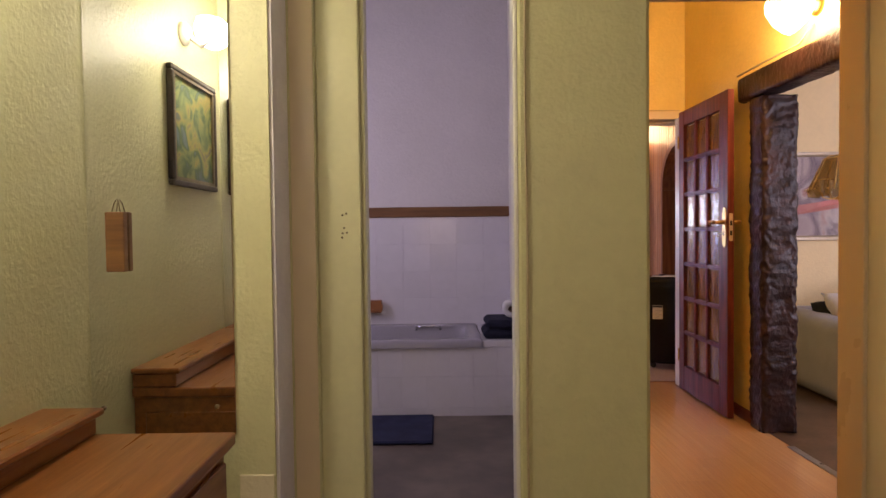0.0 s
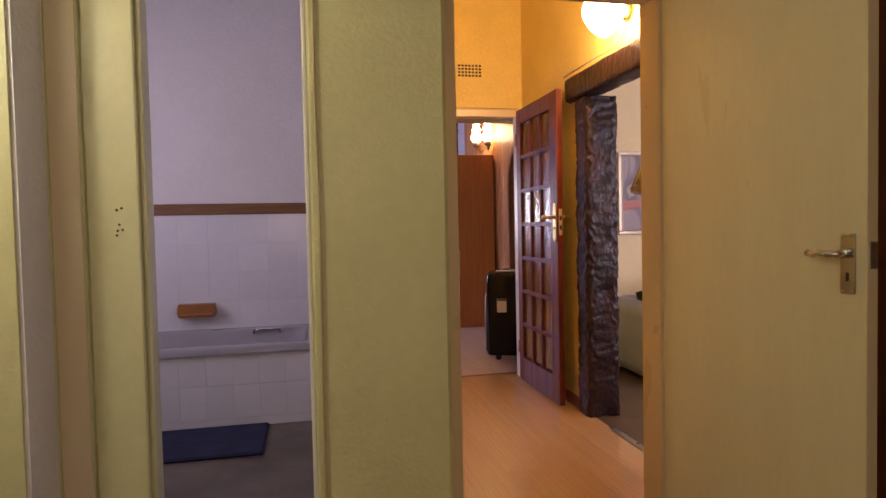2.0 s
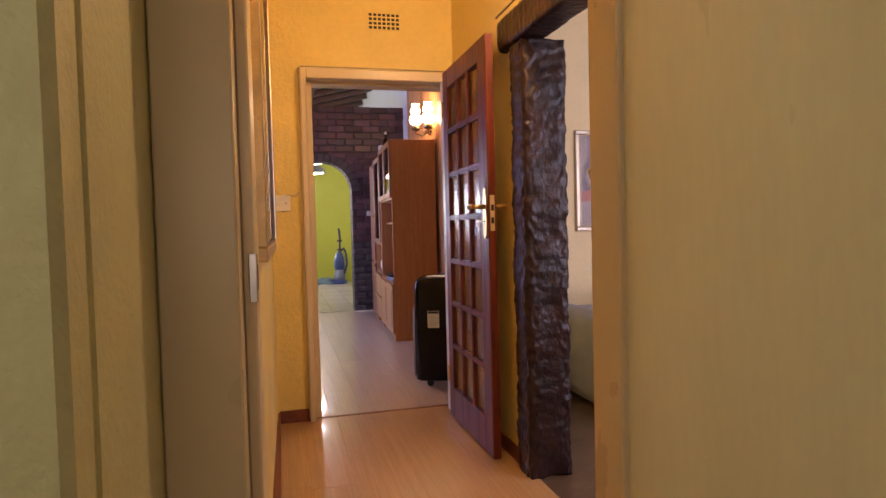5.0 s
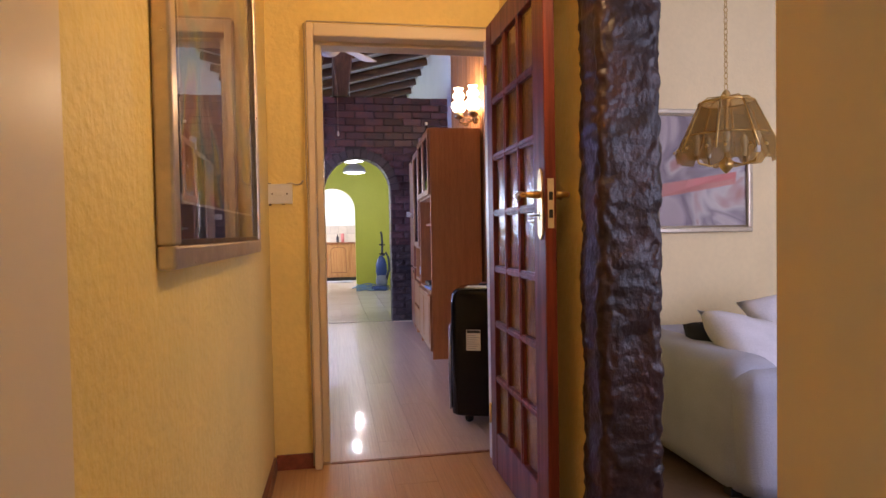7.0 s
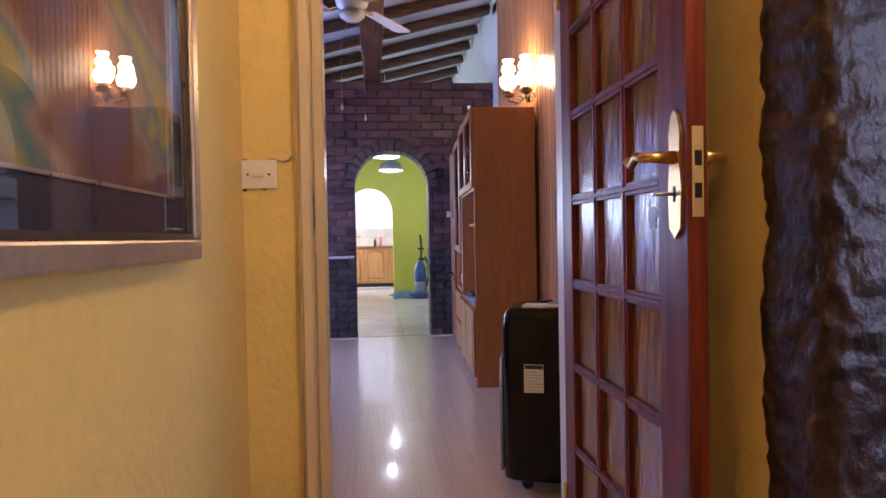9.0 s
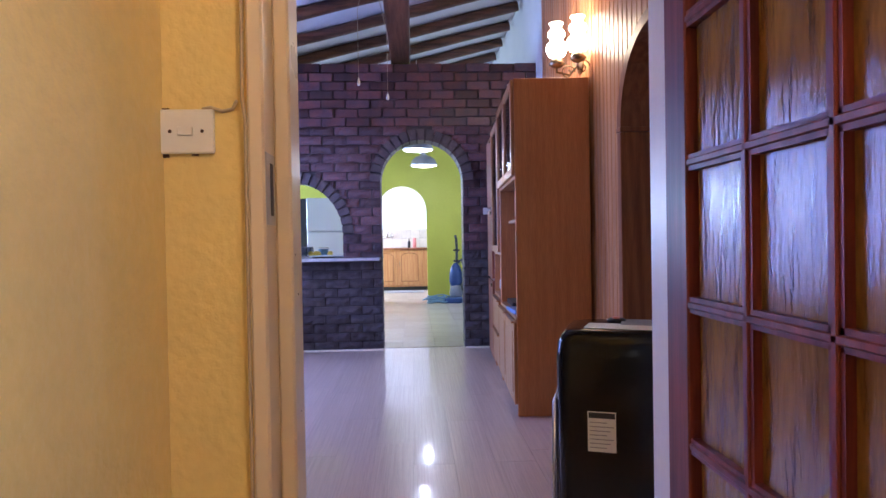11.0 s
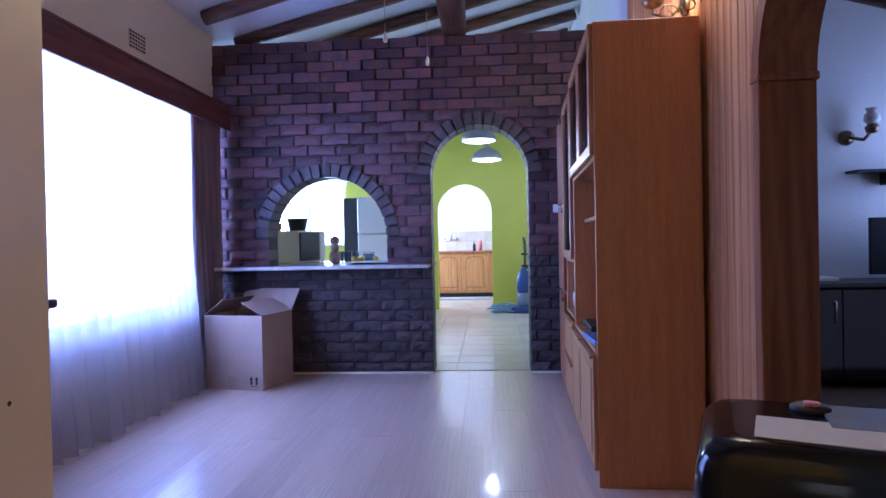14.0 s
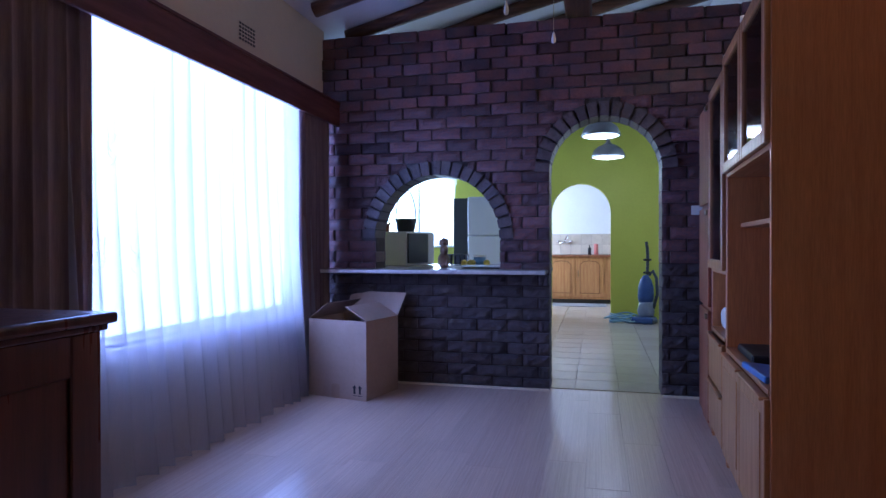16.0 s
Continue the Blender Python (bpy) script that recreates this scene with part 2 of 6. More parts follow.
M["pine_dark"] = grain("pine_dark", (0.33, 0.125, 0.05), (0.20, 0.068, 0.028), 0.35, 2, 6, 0.0006)
M["dresser_wood"] = grain("dresser_wood", (0.30, 0.105, 0.026), (0.20, 0.062, 0.016), 0.3, 1, 6, 0.0003)
M["kitchen_wood"] = grain("kitchen_wood", (0.52, 0.26, 0.10), (0.40, 0.17, 0.06), 0.35, 2, 6, 0.0003)
M["trim_brown"] = grain("trim_brown", (0.24, 0.105, 0.035), (0.17, 0.07, 0.025), 0.5, 0, 5)
M["skirting_red"] = grain("skirting_red", (0.22, 0.055, 0.03), (0.14, 0.035, 0.02), 0.35, 1, 5)
M["marble"] = material("marble", (0.56, 0.53, 0.50), 0.18, vary=0.25, scale=9, fine=60)
M["black_gloss"] = material("black_gloss", (0.010, 0.010, 0.012), 0.13, vary=0.2, scale=5)
M["black_gloss"].node_tree.nodes["Principled BSDF"].inputs["Specular IOR Level"].default_value = 0.25
M["black_matt"] = material("black_matt", (0.015, 0.014, 0.015), 0.5, vary=0.2, scale=8)
M["white_plastic"] = material("white_plastic", (0.78, 0.76, 0.72), 0.35, vary=0.04, scale=8)
M["white_enamel"] = material("white_enamel", (0.72, 0.76, 0.80), 0.18, vary=0.03, scale=3)
M["tub"] = material("tub", (0.36, 0.34, 0.36), 0.18, vary=0.05, scale=4)
M["towel"] = material("towel", (0.012, 0.014, 0.035), 0.95, vary=0.3, scale=20, bump=0.004, bump_scale=200)
M["mat"] = material("mat", (0.014, 0.020, 0.060), 0.95, vary=0.3, scale=12, fine=120, bump=0.004, bump_scale=250)
M["chrome"] = material("chrome", (0.72, 0.72, 0.74), 0.12, 1.0, vary=0.05)
M["steel"] = material("steel", (0.55, 0.55, 0.57), 0.3, 1.0, vary=0.1, scale=10)
M["brass"] = material("brass", (0.70, 0.46, 0.16), 0.3, 1.0, vary=0.15, scale=12)
M["pale_brass"] = material("pale_brass", (0.80, 0.64, 0.40), 0.5, 0.5, vary=0.15, scale=12)
M["bronze"] = material("bronze", (0.26, 0.20, 0.13), 0.35, 1.0, vary=0.2, scale=14)
M["silver_frame"] = material("silver_frame", (0.64, 0.54, 0.42), 0.3, 0.75, vary=0.15, scale=12)
M["dark_frame"] = material("dark_frame", (0.05, 0.032, 0.022), 0.35, vary=0.3, scale=8)
M["cardboard"] = material("cardboard", (0.42, 0.31, 0.24), 0.85, vary=0.08, scale=6, fine=40, bump=0.0006, bump_scale=40)
M["tape"] = material("tape", (0.38, 0.26, 0.18), 0.3, vary=0.1)
M["ink"] = material("ink", (0.02, 0.02, 0.03), 0.7, vary=0.1)
M["paper"] = material("paper", (0.72, 0.71, 0.68), 0.6, vary=0.05, scale=6)
M["print_grey"] = material("print_grey", (0.30, 0.30, 0.32), 0.7, vary=0.1)
M["sofa_cloth"] = material("sofa_cloth", (0.40, 0.40, 0.46), 0.9, vary=0.12, scale=5, fine=150, bump=0.002, bump_scale=180)
M["cushion_cloth"] = material("cushion_cloth", (0.64, 0.61, 0.64), 0.85, vary=0.12, scale=7, fine=120, bump=0.002, bump_scale=120)
M["cushion_black"] = material("cushion_black", (0.012, 0.012, 0.014), 0.9, vary=0.3, scale=10)
M["olive_cloth"] = material("olive_cloth", (0.16, 0.14, 0.04), 0.9, vary=0.3, scale=10)
M["curtain"] = material("curtain", (0.27, 0.19, 0.19), 0.85, vary=0.3, scale=3, fine=40, stretch=(9, 9, 0.4), second=(0.16, 0.11, 0.13), bump=0.001, bump_scale=90)
M["terracotta"] = material("terracotta", (0.40, 0.15, 0.05), 0.3, vary=0.15, scale=10)
M["leaf"] = material("leaf", (0.10, 0.16, 0.04), 0.5, vary=0.3, scale=10)
M["lemon"] = material("lemon", (0.75, 0.55, 0.05), 0.45, vary=0.1, scale=20, bump=0.001, bump_scale=150)
M["figurine"] = material("figurine", (0.15, 0.075, 0.04), 0.4, vary=0.4, scale=14, second=(0.28, 0.20, 0.14))
M["blue_plastic"] = material("blue_plastic", (0.03, 0.065, 0.21), 0.3, vary=0.15, scale=8)
M["blue_cord"] = material("blue_cord", (0.20, 0.33, 0.42), 0.5, vary=0.1)
M["grey_plastic"] = material("grey_plastic", (0.20, 0.22, 0.28), 0.35, vary=0.15, scale=8)
M["blue_folder"] = material("blue_folder", (0.10, 0.22, 0.55), 0.35, vary=0.08)
M["cord"] = material("cord", (0.52, 0.42, 0.28), 0.6, vary=0.1)
M["rust"] = material("rust", (0.10, 0.05, 0.03), 0.8, vary=0.4, scale=40)
M["screen"] = material("screen", (0.008, 0.008, 0.010), 0.4, vary=0.1)
M["lamp_shade_steel"] = material("lamp_shade_steel", (0.42, 0.42, 0.44), 0.3, 0.9, vary=0.1, scale=6)
M["mirror"] = material("mirror", (0.87, 0.88, 0.92), 0.012, 1.0)
M["pink_plastic"] = material("pink_plastic", (0.62, 0.20, 0.18), 0.4, vary=0.08)
M["hose_dark"] = material("hose_dark", (0.05, 0.06, 0.08), 0.4, vary=0.2)
M["glass"] = sheet_glass("glass", (0.96, 0.98, 0.98))
M["cabinet_glass"] = sheet_glass("cabinet_glass", (0.50, 0.42, 0.38), 0.05)
M["smoked_glass"] = clear("smoked_glass", (0.58, 0.40, 0.14), 0.08, 0.16)
M["picture_glass"] = sheet_glass("picture_glass", (0.96, 0.96, 0.96), 0.01, 0.05)
M["outdoors"] = glow("outdoors", (0.86, 0.94, 1.0), 3.2)
M["sheer"] = gauze("sheer", (0.58, 0.56, 0.61), 0.44)
M["lace"] = gauze("lace", (0.85, 0.83, 0.80), 0.40)
M["lit_glass"] = glow("lit_glass", (1.0, 0.82, 0.46), 13.0)
M["lit_white"] = glow("lit_white", (1.0, 0.96, 0.74), 9.0)
M["lit_cool"] = glow("lit_cool", (0.95, 1.0, 0.95), 6.0)
M["opal_glass"] = material("opal_glass", (0.70, 0.68, 0.62), 0.2, vary=0.05)


def amber_pane():
    """Rippled amber glass: a translucent brown-gold body under a glossy, streaky surface."""
    m = material("amber_glass", (0.52, 0.28, 0.045), 0.13, vary=0.35, scale=7, fine=30, second=(0.30, 0.14, 0.025), stretch=(6, 6, 1.1), bump=0.0020, bump_scale=14)
    m.node_tree.nodes["Principled BSDF"].inputs["Transmission Weight"].default_value = 0.45
    return m


M["amber_glass"] = amber_pane()


def patches(name, colours, scale, seed, rough=0.5):
    """Soft-edged patches of several colours, for paintings."""
    m = bpy.data.materials.new(name)
    m.use_nodes = True
    t = m.node_tree
    n, l = t.nodes, t.links
    co = n.new("ShaderNodeTexCoord")
    mp = n.new("ShaderNodeMapping")
    mp.inputs["Location"].default_value = (seed, seed * 0.7, seed * 0.3)
    l.new(co.outputs["Object"], mp.inputs[0])
    no = n.new("ShaderNodeTexNoise")
    no.inputs["Scale"].default_value = scale
    no.inputs["Detail"].default_value = 2.5
    no.inputs["Distortion"].default_value = 1.2
    l.new(mp.outputs[0], no.inputs["Vector"])
    ramp = n.new("ShaderNodeValToRGB")
    while len(ramp.color_ramp.elements) < len(colours):
        ramp.color_ramp.elements.new(0.5)
    for i, c in enumerate(colours):
        e = ramp.color_ramp.elements[i]
        e.position = 0.30 + 0.40 * i / (len(colours) - 1)
        e.color = (*c, 1)
    l.new(no.outputs["Fac"], ramp.inputs[0])
    b = n["Principled BSDF"]
    b.inputs["Roughness"].default_value = rough
    l.new(ramp.outputs[0], b.inputs["Base Color"])
    return m


M["art_abstract"] = patches("art_abstract", [(0.05, 0.05, 0.17), (0.10, 0.05, 0.10), (0.14, 0.05, 0.03), (0.34, 0.22, 0.16), (0.08, 0.18, 0.18), (0.42, 0.34, 0.05), (0.36, 0.11, 0.02), (0.09, 0.04, 0.05)], 2.3, 3.1)
M["art_landscape"] = patches("art_landscape", [(0.10, 0.14, 0.16), (0.05, 0.09, 0.04), (0.16, 0.20, 0.07), (0.30, 0.24, 0.06), (0.10, 0.11, 0.10)], 9.0, 7.7)
M["art_red"] = patches("art_red", [(0.45, 0.36, 0.38), (0.52, 0.42, 0.44), (0.20, 0.15, 0.20), (0.55, 0.47, 0.47), (0.40, 0.12, 0.10)], 2.6, 5.3)


# ---- builders ----
def box(bm, x0, y0, z0, x1, y1, z1, bevel=0.0, seg=1):
    vs = [bm.verts.new(p) for p in ((x0, y0, z0), (x1, y0, z0), (x1, y1, z0), (x0, y1, z0), (x0, y0, z1), (x1, y0, z1), (x1, y1, z1), (x0, y1, z1))]
    fs = [bm.faces.new([vs[i] for i in q]) for q in ((3, 2, 1, 0), (4, 5, 6, 7), (0, 1, 5, 4), (1, 2, 6, 5), (2, 3, 7, 6), (3, 0, 4, 7))]
    if bevel > 0:
        es = list({e for f in fs for e in f.edges})
        bmesh.ops.bevel(bm, geom=es, offset=bevel, segments=seg, affect="EDGES", profile=0.5)
    return bm


def boxes(*specs, bevel=0.0):
    bm = bmesh.new()
    for s in specs:
        one = bmesh.new()
        box(one, *s, bevel=bevel)
        merge(bm, one)
    return bm


def merge(bm, other, m=None):
    if m is not None:
        other.transform(m)
    vs = [bm.verts.new(v.co) for v in other.verts]
    other.verts.index_update()
    for f in other.faces:
        g = bm.faces.new([vs[v.index] for v in f.verts])
        g.smooth = f.smooth
    other.free()
    return bm


def lathe(profile, n=24, m=None):
    """A turned body from (radius, height) pairs, about z."""
    bm = bmesh.new()
    rings = []
    for r, z in profile:
        rings.append([bm.verts.new((r * math.cos(2 * math.pi * i / n), r * math.sin(2 * math.pi * i / n), z)) for i in range(n)])
    for a, b in zip(rings, rings[1:]):
        for i in range(n):
            f = bm.faces.new((a[i], a[(i + 1) % n], b[(i + 1) % n], b[i]))
            f.smooth = True
    for ring, z in ((rings[0], 0), (rings[-1], 1)):
        if profile[0 if z == 0 else -1][0] > 1e-5:
            bm.faces.new(ring if z else ring[::-1])
    if m is not None:
        bm.transform(m)
    return bm


def tube(points, r, n=8, taper=None):
    """A round bar through points."""
    bm = bmesh.new()
    pts = [Vector(p) for p in points]
    rings = []
    for i, p in enumerate(pts):
        d = (pts[min(i + 1, len(pts) - 1)] - pts[max(i - 1, 0)]).normalized()
        up = Vector((0, 0, 1)) if abs(d.z) < 0.9 else Vector((1, 0, 0))
        a = d.cross(up).normalized()
        b = d.cross(a)
        rr = r if taper is None else r * taper[i]
        rings.append([bm.verts.new(p + rr * (math.cos(t) * a + math.sin(t) * b)) for t in [2 * math.pi * k / n for k in range(n)]])
    for u, v in zip(rings, rings[1:]):
        for i in range(n):
            f = bm.faces.new((u[i], u[(i + 1) % n], v[(i + 1) % n], v[i]))
            f.smooth = True
    bm.faces.new(rings[0][::-1])
    bm.faces.new(rings[-1])
    return bm


def prism(outline, depth, m=None):
    """An outline in x and z, extruded along y from 0 to depth."""
    bm = bmesh.new()
    a = [bm.verts.new((x, 0, z)) for x, z in outline]
    b = [bm.verts.new((x, depth, z)) for x, z in outline]
    bm.faces.new(a)
    bm.faces.new(b[::-1])
    for i in range(len(a)):
        j = (i + 1) % len(a)
        bm.faces.new((a[j], a[i], b[i], b[j]))
    bmesh.ops.recalc_face_normals(bm, faces=bm.faces[:])
    if m is not None:
        bm.transform(m)
    return bm


def mesh_of(name, bm, mat):
    bmesh.ops.recalc_face_normals(bm, faces=bm.faces[:])
    me = bpy.data.meshes.new(name)
    bm.to_mesh(me)
    bm.free()
    me.materials.append(M[mat])
    return me


def part(name, bm, mat, parent, label=""):
    ob = new(name, mesh_of(name, bm, mat))
    ob.parent = parent
    if label:
        ob["label"] = label
    return ob


def structure(name, bm, mat, label, category):
    return tagged(new(name, mesh_of(name, bm, mat)), label, category, kind="structure")


def thing(name, m, label, category, group=""):
    ob = new(name)
    ob.matrix_world = m
    ob.empty_display_size = 0.1
    return tagged(ob, label, category, group)


def arch_wall(a0, a1, z0, z1, b0, b1, openings, swap=False, steps=20):
    """A wall along a from a0 to a1 and thick from b0 to b1, with openings (a, a, sill, spring, arched). swap: a runs along y."""
    bm = bmesh.new()
    cuts = {a0, a1}
    for p, q, lo, hi, arched in openings:
        cuts |= {p, q}
        if arched:
            r, c = (q - p) / 2, (p + q) / 2
            cuts |= {c - r * math.cos(math.pi * i / steps) for i in range(1, steps)}
    cuts = sorted(cuts)

    def slab(p, q, lp, lq, hi):
        pts = [(p, b0, lp), (q, b0, lq), (q, b1, lq), (p, b1, lp), (p, b0, hi), (q, b0, hi), (q, b1, hi), (p, b1, hi)]
        vs = [bm.verts.new((y, x, z) if swap else (x, y, z)) for x, y, z in pts]
        for f in ((3, 2, 1, 0), (4, 5, 6, 7), (0, 1, 5, 4), (1, 2, 6, 5), (2, 3, 7, 6), (3, 0, 4, 7)):
            bm.faces.new([vs[i] for i in f])

    for p, q in zip(cuts, cuts[1:]):
        if q - p < 1e-6:
            continue
        mid, hole = (p + q) / 2, None
        for o in openings:
            if o[0] < mid < o[1]:
                hole = o
        if hole is None:
            slab(p, q, z0, z0, z1)
            continue
        s, e, lo, hi, arched = hole
        if lo > z0 + 1e-6:
            slab(p, q, z0, z0, lo)
        if arched:
            r, c = (e - s) / 2, (s + e) / 2
            ht = [hi + math.sqrt(max(0, r * r - (v - c) ** 2)) for v in (p, q)]
            slab(p, q, ht[0], ht[1], z1)
        elif hi < z1:
            slab(p, q, hi, hi, z1)
    return bm


def rough_up(bm, amount, scale, seed=0.0):
    for v in bm.verts:
        v.co += Vector([amount * noise.noise(v.co * scale + Vector((seed + 9.1 * k, seed, 3.3 * k))) for k in range(3)])
    return bm


# ---- structure: bedroom, bathroom, hall, lounge ----
structure("floor_bedroom", boxes((-1.3, -2.6, -0.12, 2.3, 2.12, 0.0)), "carpet", "worn brown carpet of the bedroom", "floor")
structure("floor_bathroom", boxes((-2.1, 2.12, -0.12, 0.36, 4.75, 0.0), (-0.41, 1.88, -0.118, 0.05, 2.12, 0.002)), "bath_floor", "dark mottled stone-look bathroom floor", "floor")
structure("floor_lounge", boxes((1.72, 1.9, -0.12, 5.1, 5.13, -0.004)), "dark_floor", "dark brown lounge floor", "floor")
structure("floor_study", boxes((2.3, 5.25, -0.12, 5.1, 9.3, -0.002)), "dark_floor", "dark floor of the room behind the wooden arch", "floor")
structure("wall_bedroom_left", boxes((-1.28, -2.6, 0, -1.14, 1.63, 2.6)), "plaster_green", "pale green textured plaster wall", "wall")
structure("wall_bedroom_back", boxes((-1.28, -2.72, 0, 2.3, -2.6, 2.6)), "plaster_green", "pale green plaster wall", "wall")
structure("wall_bedroom_right", boxes((2.16, -2.6, 0, 2.3, 2.12, 2.6)), "plaster_green", "pale green plaster wall", "wall")
structure("wall_alcove", boxes((-1.14, 0.44, 0, -0.72, 0.55, 2.6)), "plaster_green", "pale green end wall of the dressing alcove", "wall")
structure("wall_bathroom_front", boxes((-1.28, 1.63, 0, -0.633, 1.81, 2.6), (-2.1, 1.81, 0, -0.62, 1.97, 3.05), (-0.62, 1.81, 2.06, 0.36, 1.97, 3.05)), "plaster_green", "pale green textured wall beside the bathroom door", "wall")
green = structure("wall_between_doors", rough_up(boxes((0.05, 1.61, 0, 0.42, 1.70, 2.6), (0.36, 1.70, 0, 0.42, 2.12, 2.6), bevel=0.012), 0.004, 4), "plaster_green", "pale green bumpy plaster wall between two doorways", "wall")
structure("wall_hall_front", boxes((0.42, 1.61, 2.14, 2.16, 2.12, 2.6), (1.46, 2.12, 0, 2.3, 2.32, 3.1), (0.36, 2.12, 0, 0.54, 2.40, 3.1), (0.54, 2.12, 2.14, 1.46, 2.40, 3.1)), "plaster_yellow", "wall around the bedroom door of the hall", "wall")
structure("wall_hall_left", prism([(0.36, 2.40), (0.556, 2.40), (0.593, 4.63), (0.36, 4.63)], 3.1, Matrix(((1, 0, 0, 0), (0, 0, 1, 0), (0, 1, 0, 0), (0, 0, 0, 1)))), "plaster_yellow", "warm yellow textured hall wall", "wall")
structure("wall_hall_right", boxes((1.70, 3.60, 0, 1.84, 4.63, 3.1), (1.70, 2.32, 2.10, 1.84, 3.60, 3.1)), "plaster_yellow", "warm yellow hall wall above the old timber lintel", "wall")
structure("wall_bathroom_left", arch_wall(1.97, 4.75, 0, 3.05, -2.1, -1.98, [(2.7, 3.7, 1.25, 2.15, False)], True), "plaster_lilac", "pale lilac bathroom wall", "wall")
structure("wall_bathroom_back", boxes((-2.1, 4.56, 0, 0.36, 4.76, 3.05)), "plaster_lilac", "pale lilac bathroom wall above white tiles", "wall")
structure("ceiling_bedroom", boxes((-1.28, -2.72, 2.6, 2.3, 2.12, 2.7)), "ceiling_board", "white bedroom ceiling", "ceiling")
structure("ceiling_bathroom", boxes((-2.1, 1.70, 3.05, 0.36, 4.76, 3.15)), "ceiling_board", "white bathroom ceiling", "ceiling")
structure("ceiling_hall", boxes((0.36, 1.97, 3.1, 1.82, 4.63, 3.2)), "ceiling_board", "white hall ceiling", "ceiling")
structure("ceiling_lounge", boxes((1.82, 1.9, 2.75, 5.1, 5.25, 2.85)), "ceiling_board", "white lounge ceiling", "ceiling")
structure("wall_lounge_back", boxes((2.32, 5.13, 0, 5.1, 5.25, 2.75)), "plaster_lounge", "cream-yellow lounge wall", "wall")
structure("wall_lounge_front", arch_wall(2.3, 5.1, 0, 2.75, 1.8, 1.9, [(2.75, 4.35, 0.85, 2.15, False)]), "plaster_cream", "cream lounge wall", "wall")
structure("wall_lounge_right", arch_wall(1.8, 9.3, 0, 3.6, 4.95, 5.1, [(8.30, 9.12, 1.0, 2.2, False)], True), "plaster_cream", "cream outer wall with a window", "wall")
# living room and kitchen shell
structure("wall_living_front", arch_wall(-1.2, 2.30, 0, 3.7, 4.63, 4.79, [(0.80, 1.75, 0, 2.05, False)]), "plaster_yellow", "yellow wall around the glazed door", "wall")
structure("wall_window", arch_wall(4.79, 9.36, 0, 2.95, -1.22, -1.02, [(6.85, 9.22, 0.6, 2.26, False)], True), "plaster_cream", "cream wall with a wide curtained window", "wall")
structure("wall_living_right", arch_wall(4.79, 8.4, 0, 3.7, 2.19, 2.32, [(5.58, 6.4, 0, 1.6, True)], True), "pine_dark", "wall lined with narrow pine boards, with a timber arch", "wall")
structure("wall_living_right_rear", boxes((2.32, 8.4, 0, 2.44, 14.2, 3.8)), "plaster_white", "white plaster wall beyond the panelling", "wall")
structure("wall_study_back", boxes((2.44, 9.2, 0, 5.1, 9.32, 3.9)), "plaster_white", "white wall of the room behind the wooden arch", "wall")
structure("ceiling_study", boxes((2.32, 5.25, 3.45, 5.1, 9.3, 3.55)), "ceiling_board", "white ceiling of the room behind the arch", "ceiling")


def slope(x):
    return 2.82 + 0.25 * (x + 1.02)


bm = bmesh.new()
pts = [(-1.3, slope(-1.3)), (2.5, slope(2.5)), (2.5, slope(2.5) + 0.1), (-1.3, slope(-1.3) + 0.1)]
merge(bm, prism(pts, 9.7), pose(0, 4.7, 0))
structure("ceiling_living", bm, "ceiling_board", "white sloping board ceiling above log rafters", "ceiling")
bm = bmesh.new()
merge(bm, prism([(-2.5, 2.75), (-1.2, 2.75), (-1.2, 2.85), (-2.5, 2.85)], 4.9), pose(0, 9.3, 0))
structure("ceiling_kitchen", bm, "ceiling_board", "white kitchen ceiling", "ceiling")
structure("wall_kitchen_left", arch_wall(9.4, 14.2, 0, 2.8, -2.5, -2.38, [(11.1, 12.7, 1.0, 2.0, False)], True), "lime", "lime green kitchen wall", "wall")
structure("wall_kitchen_front", boxes((-2.5, 9.36, 0, -1.22, 9.48, 2.8)), "lime", "lime green kitchen wall", "wall")
structure("wall_kitchen_back", arch_wall(-2.5, 2.44, 0, 3.8, 14.2, 14.36, [(0.47, 1.337, 0, 1.57, True), (-2.2, -1.05, 1.08, 2.15, False)]), "lime", "lime green kitchen wall with an arched doorway", "wall")
structure("wall_scullery", boxes((-1.0, 17.1, 0, 2.4, 17.2, 2.6), (2.3, 14.36, 0, 2.42, 17.1, 2.6)), "plaster_white", "white wall of the scullery", "wall")
structure("wall_scullery_left", arch_wall(14.36, 17.1, 0, 2.6, -1.0, -0.9, [(15.2, 16.4, 1.0, 2.2, False)], True), "plaster_white", "white wall of the scullery with an unseen, added window", "wall")
structure("ceiling_scullery", boxes((-1.0, 14.36, 2.6, 2.42, 17.2, 2.7)), "ceiling_board", "white scullery ceiling", "ceiling")
structure("ground", boxes((-400, -400, -0.4, 400, 400, -0.2)), "carpet", "bare ground around the house", "ground")
structure("backdrop_garden", boxes((-1.40, 5.6, 0.2, -1.38, 9.35, 2.7)), "outdoors", "bright daylight outside the living-room window", "backdrop")
structure("backdrop_yard", boxes((-2.7, 14.75, 0.7, -0.5, 14.77, 2.6)), "outdoors", "bright daylight outside the kitchen window", "backdrop")
structure("backdrop_scullery", boxes((-1.35, 14.9, 0.7, -1.33, 16.8, 2.5)), "outdoors", "bright daylight outside the unseen, added scullery window", "backdrop")
structure("floor_living", boxes((0.36, 2.12, -0.12, 1.72, 4.79, -0.006), (-1.2, 4.79, -0.12, 2.3, 9.42, -0.006)), "grout", "pale wood laminate floor", "floor")
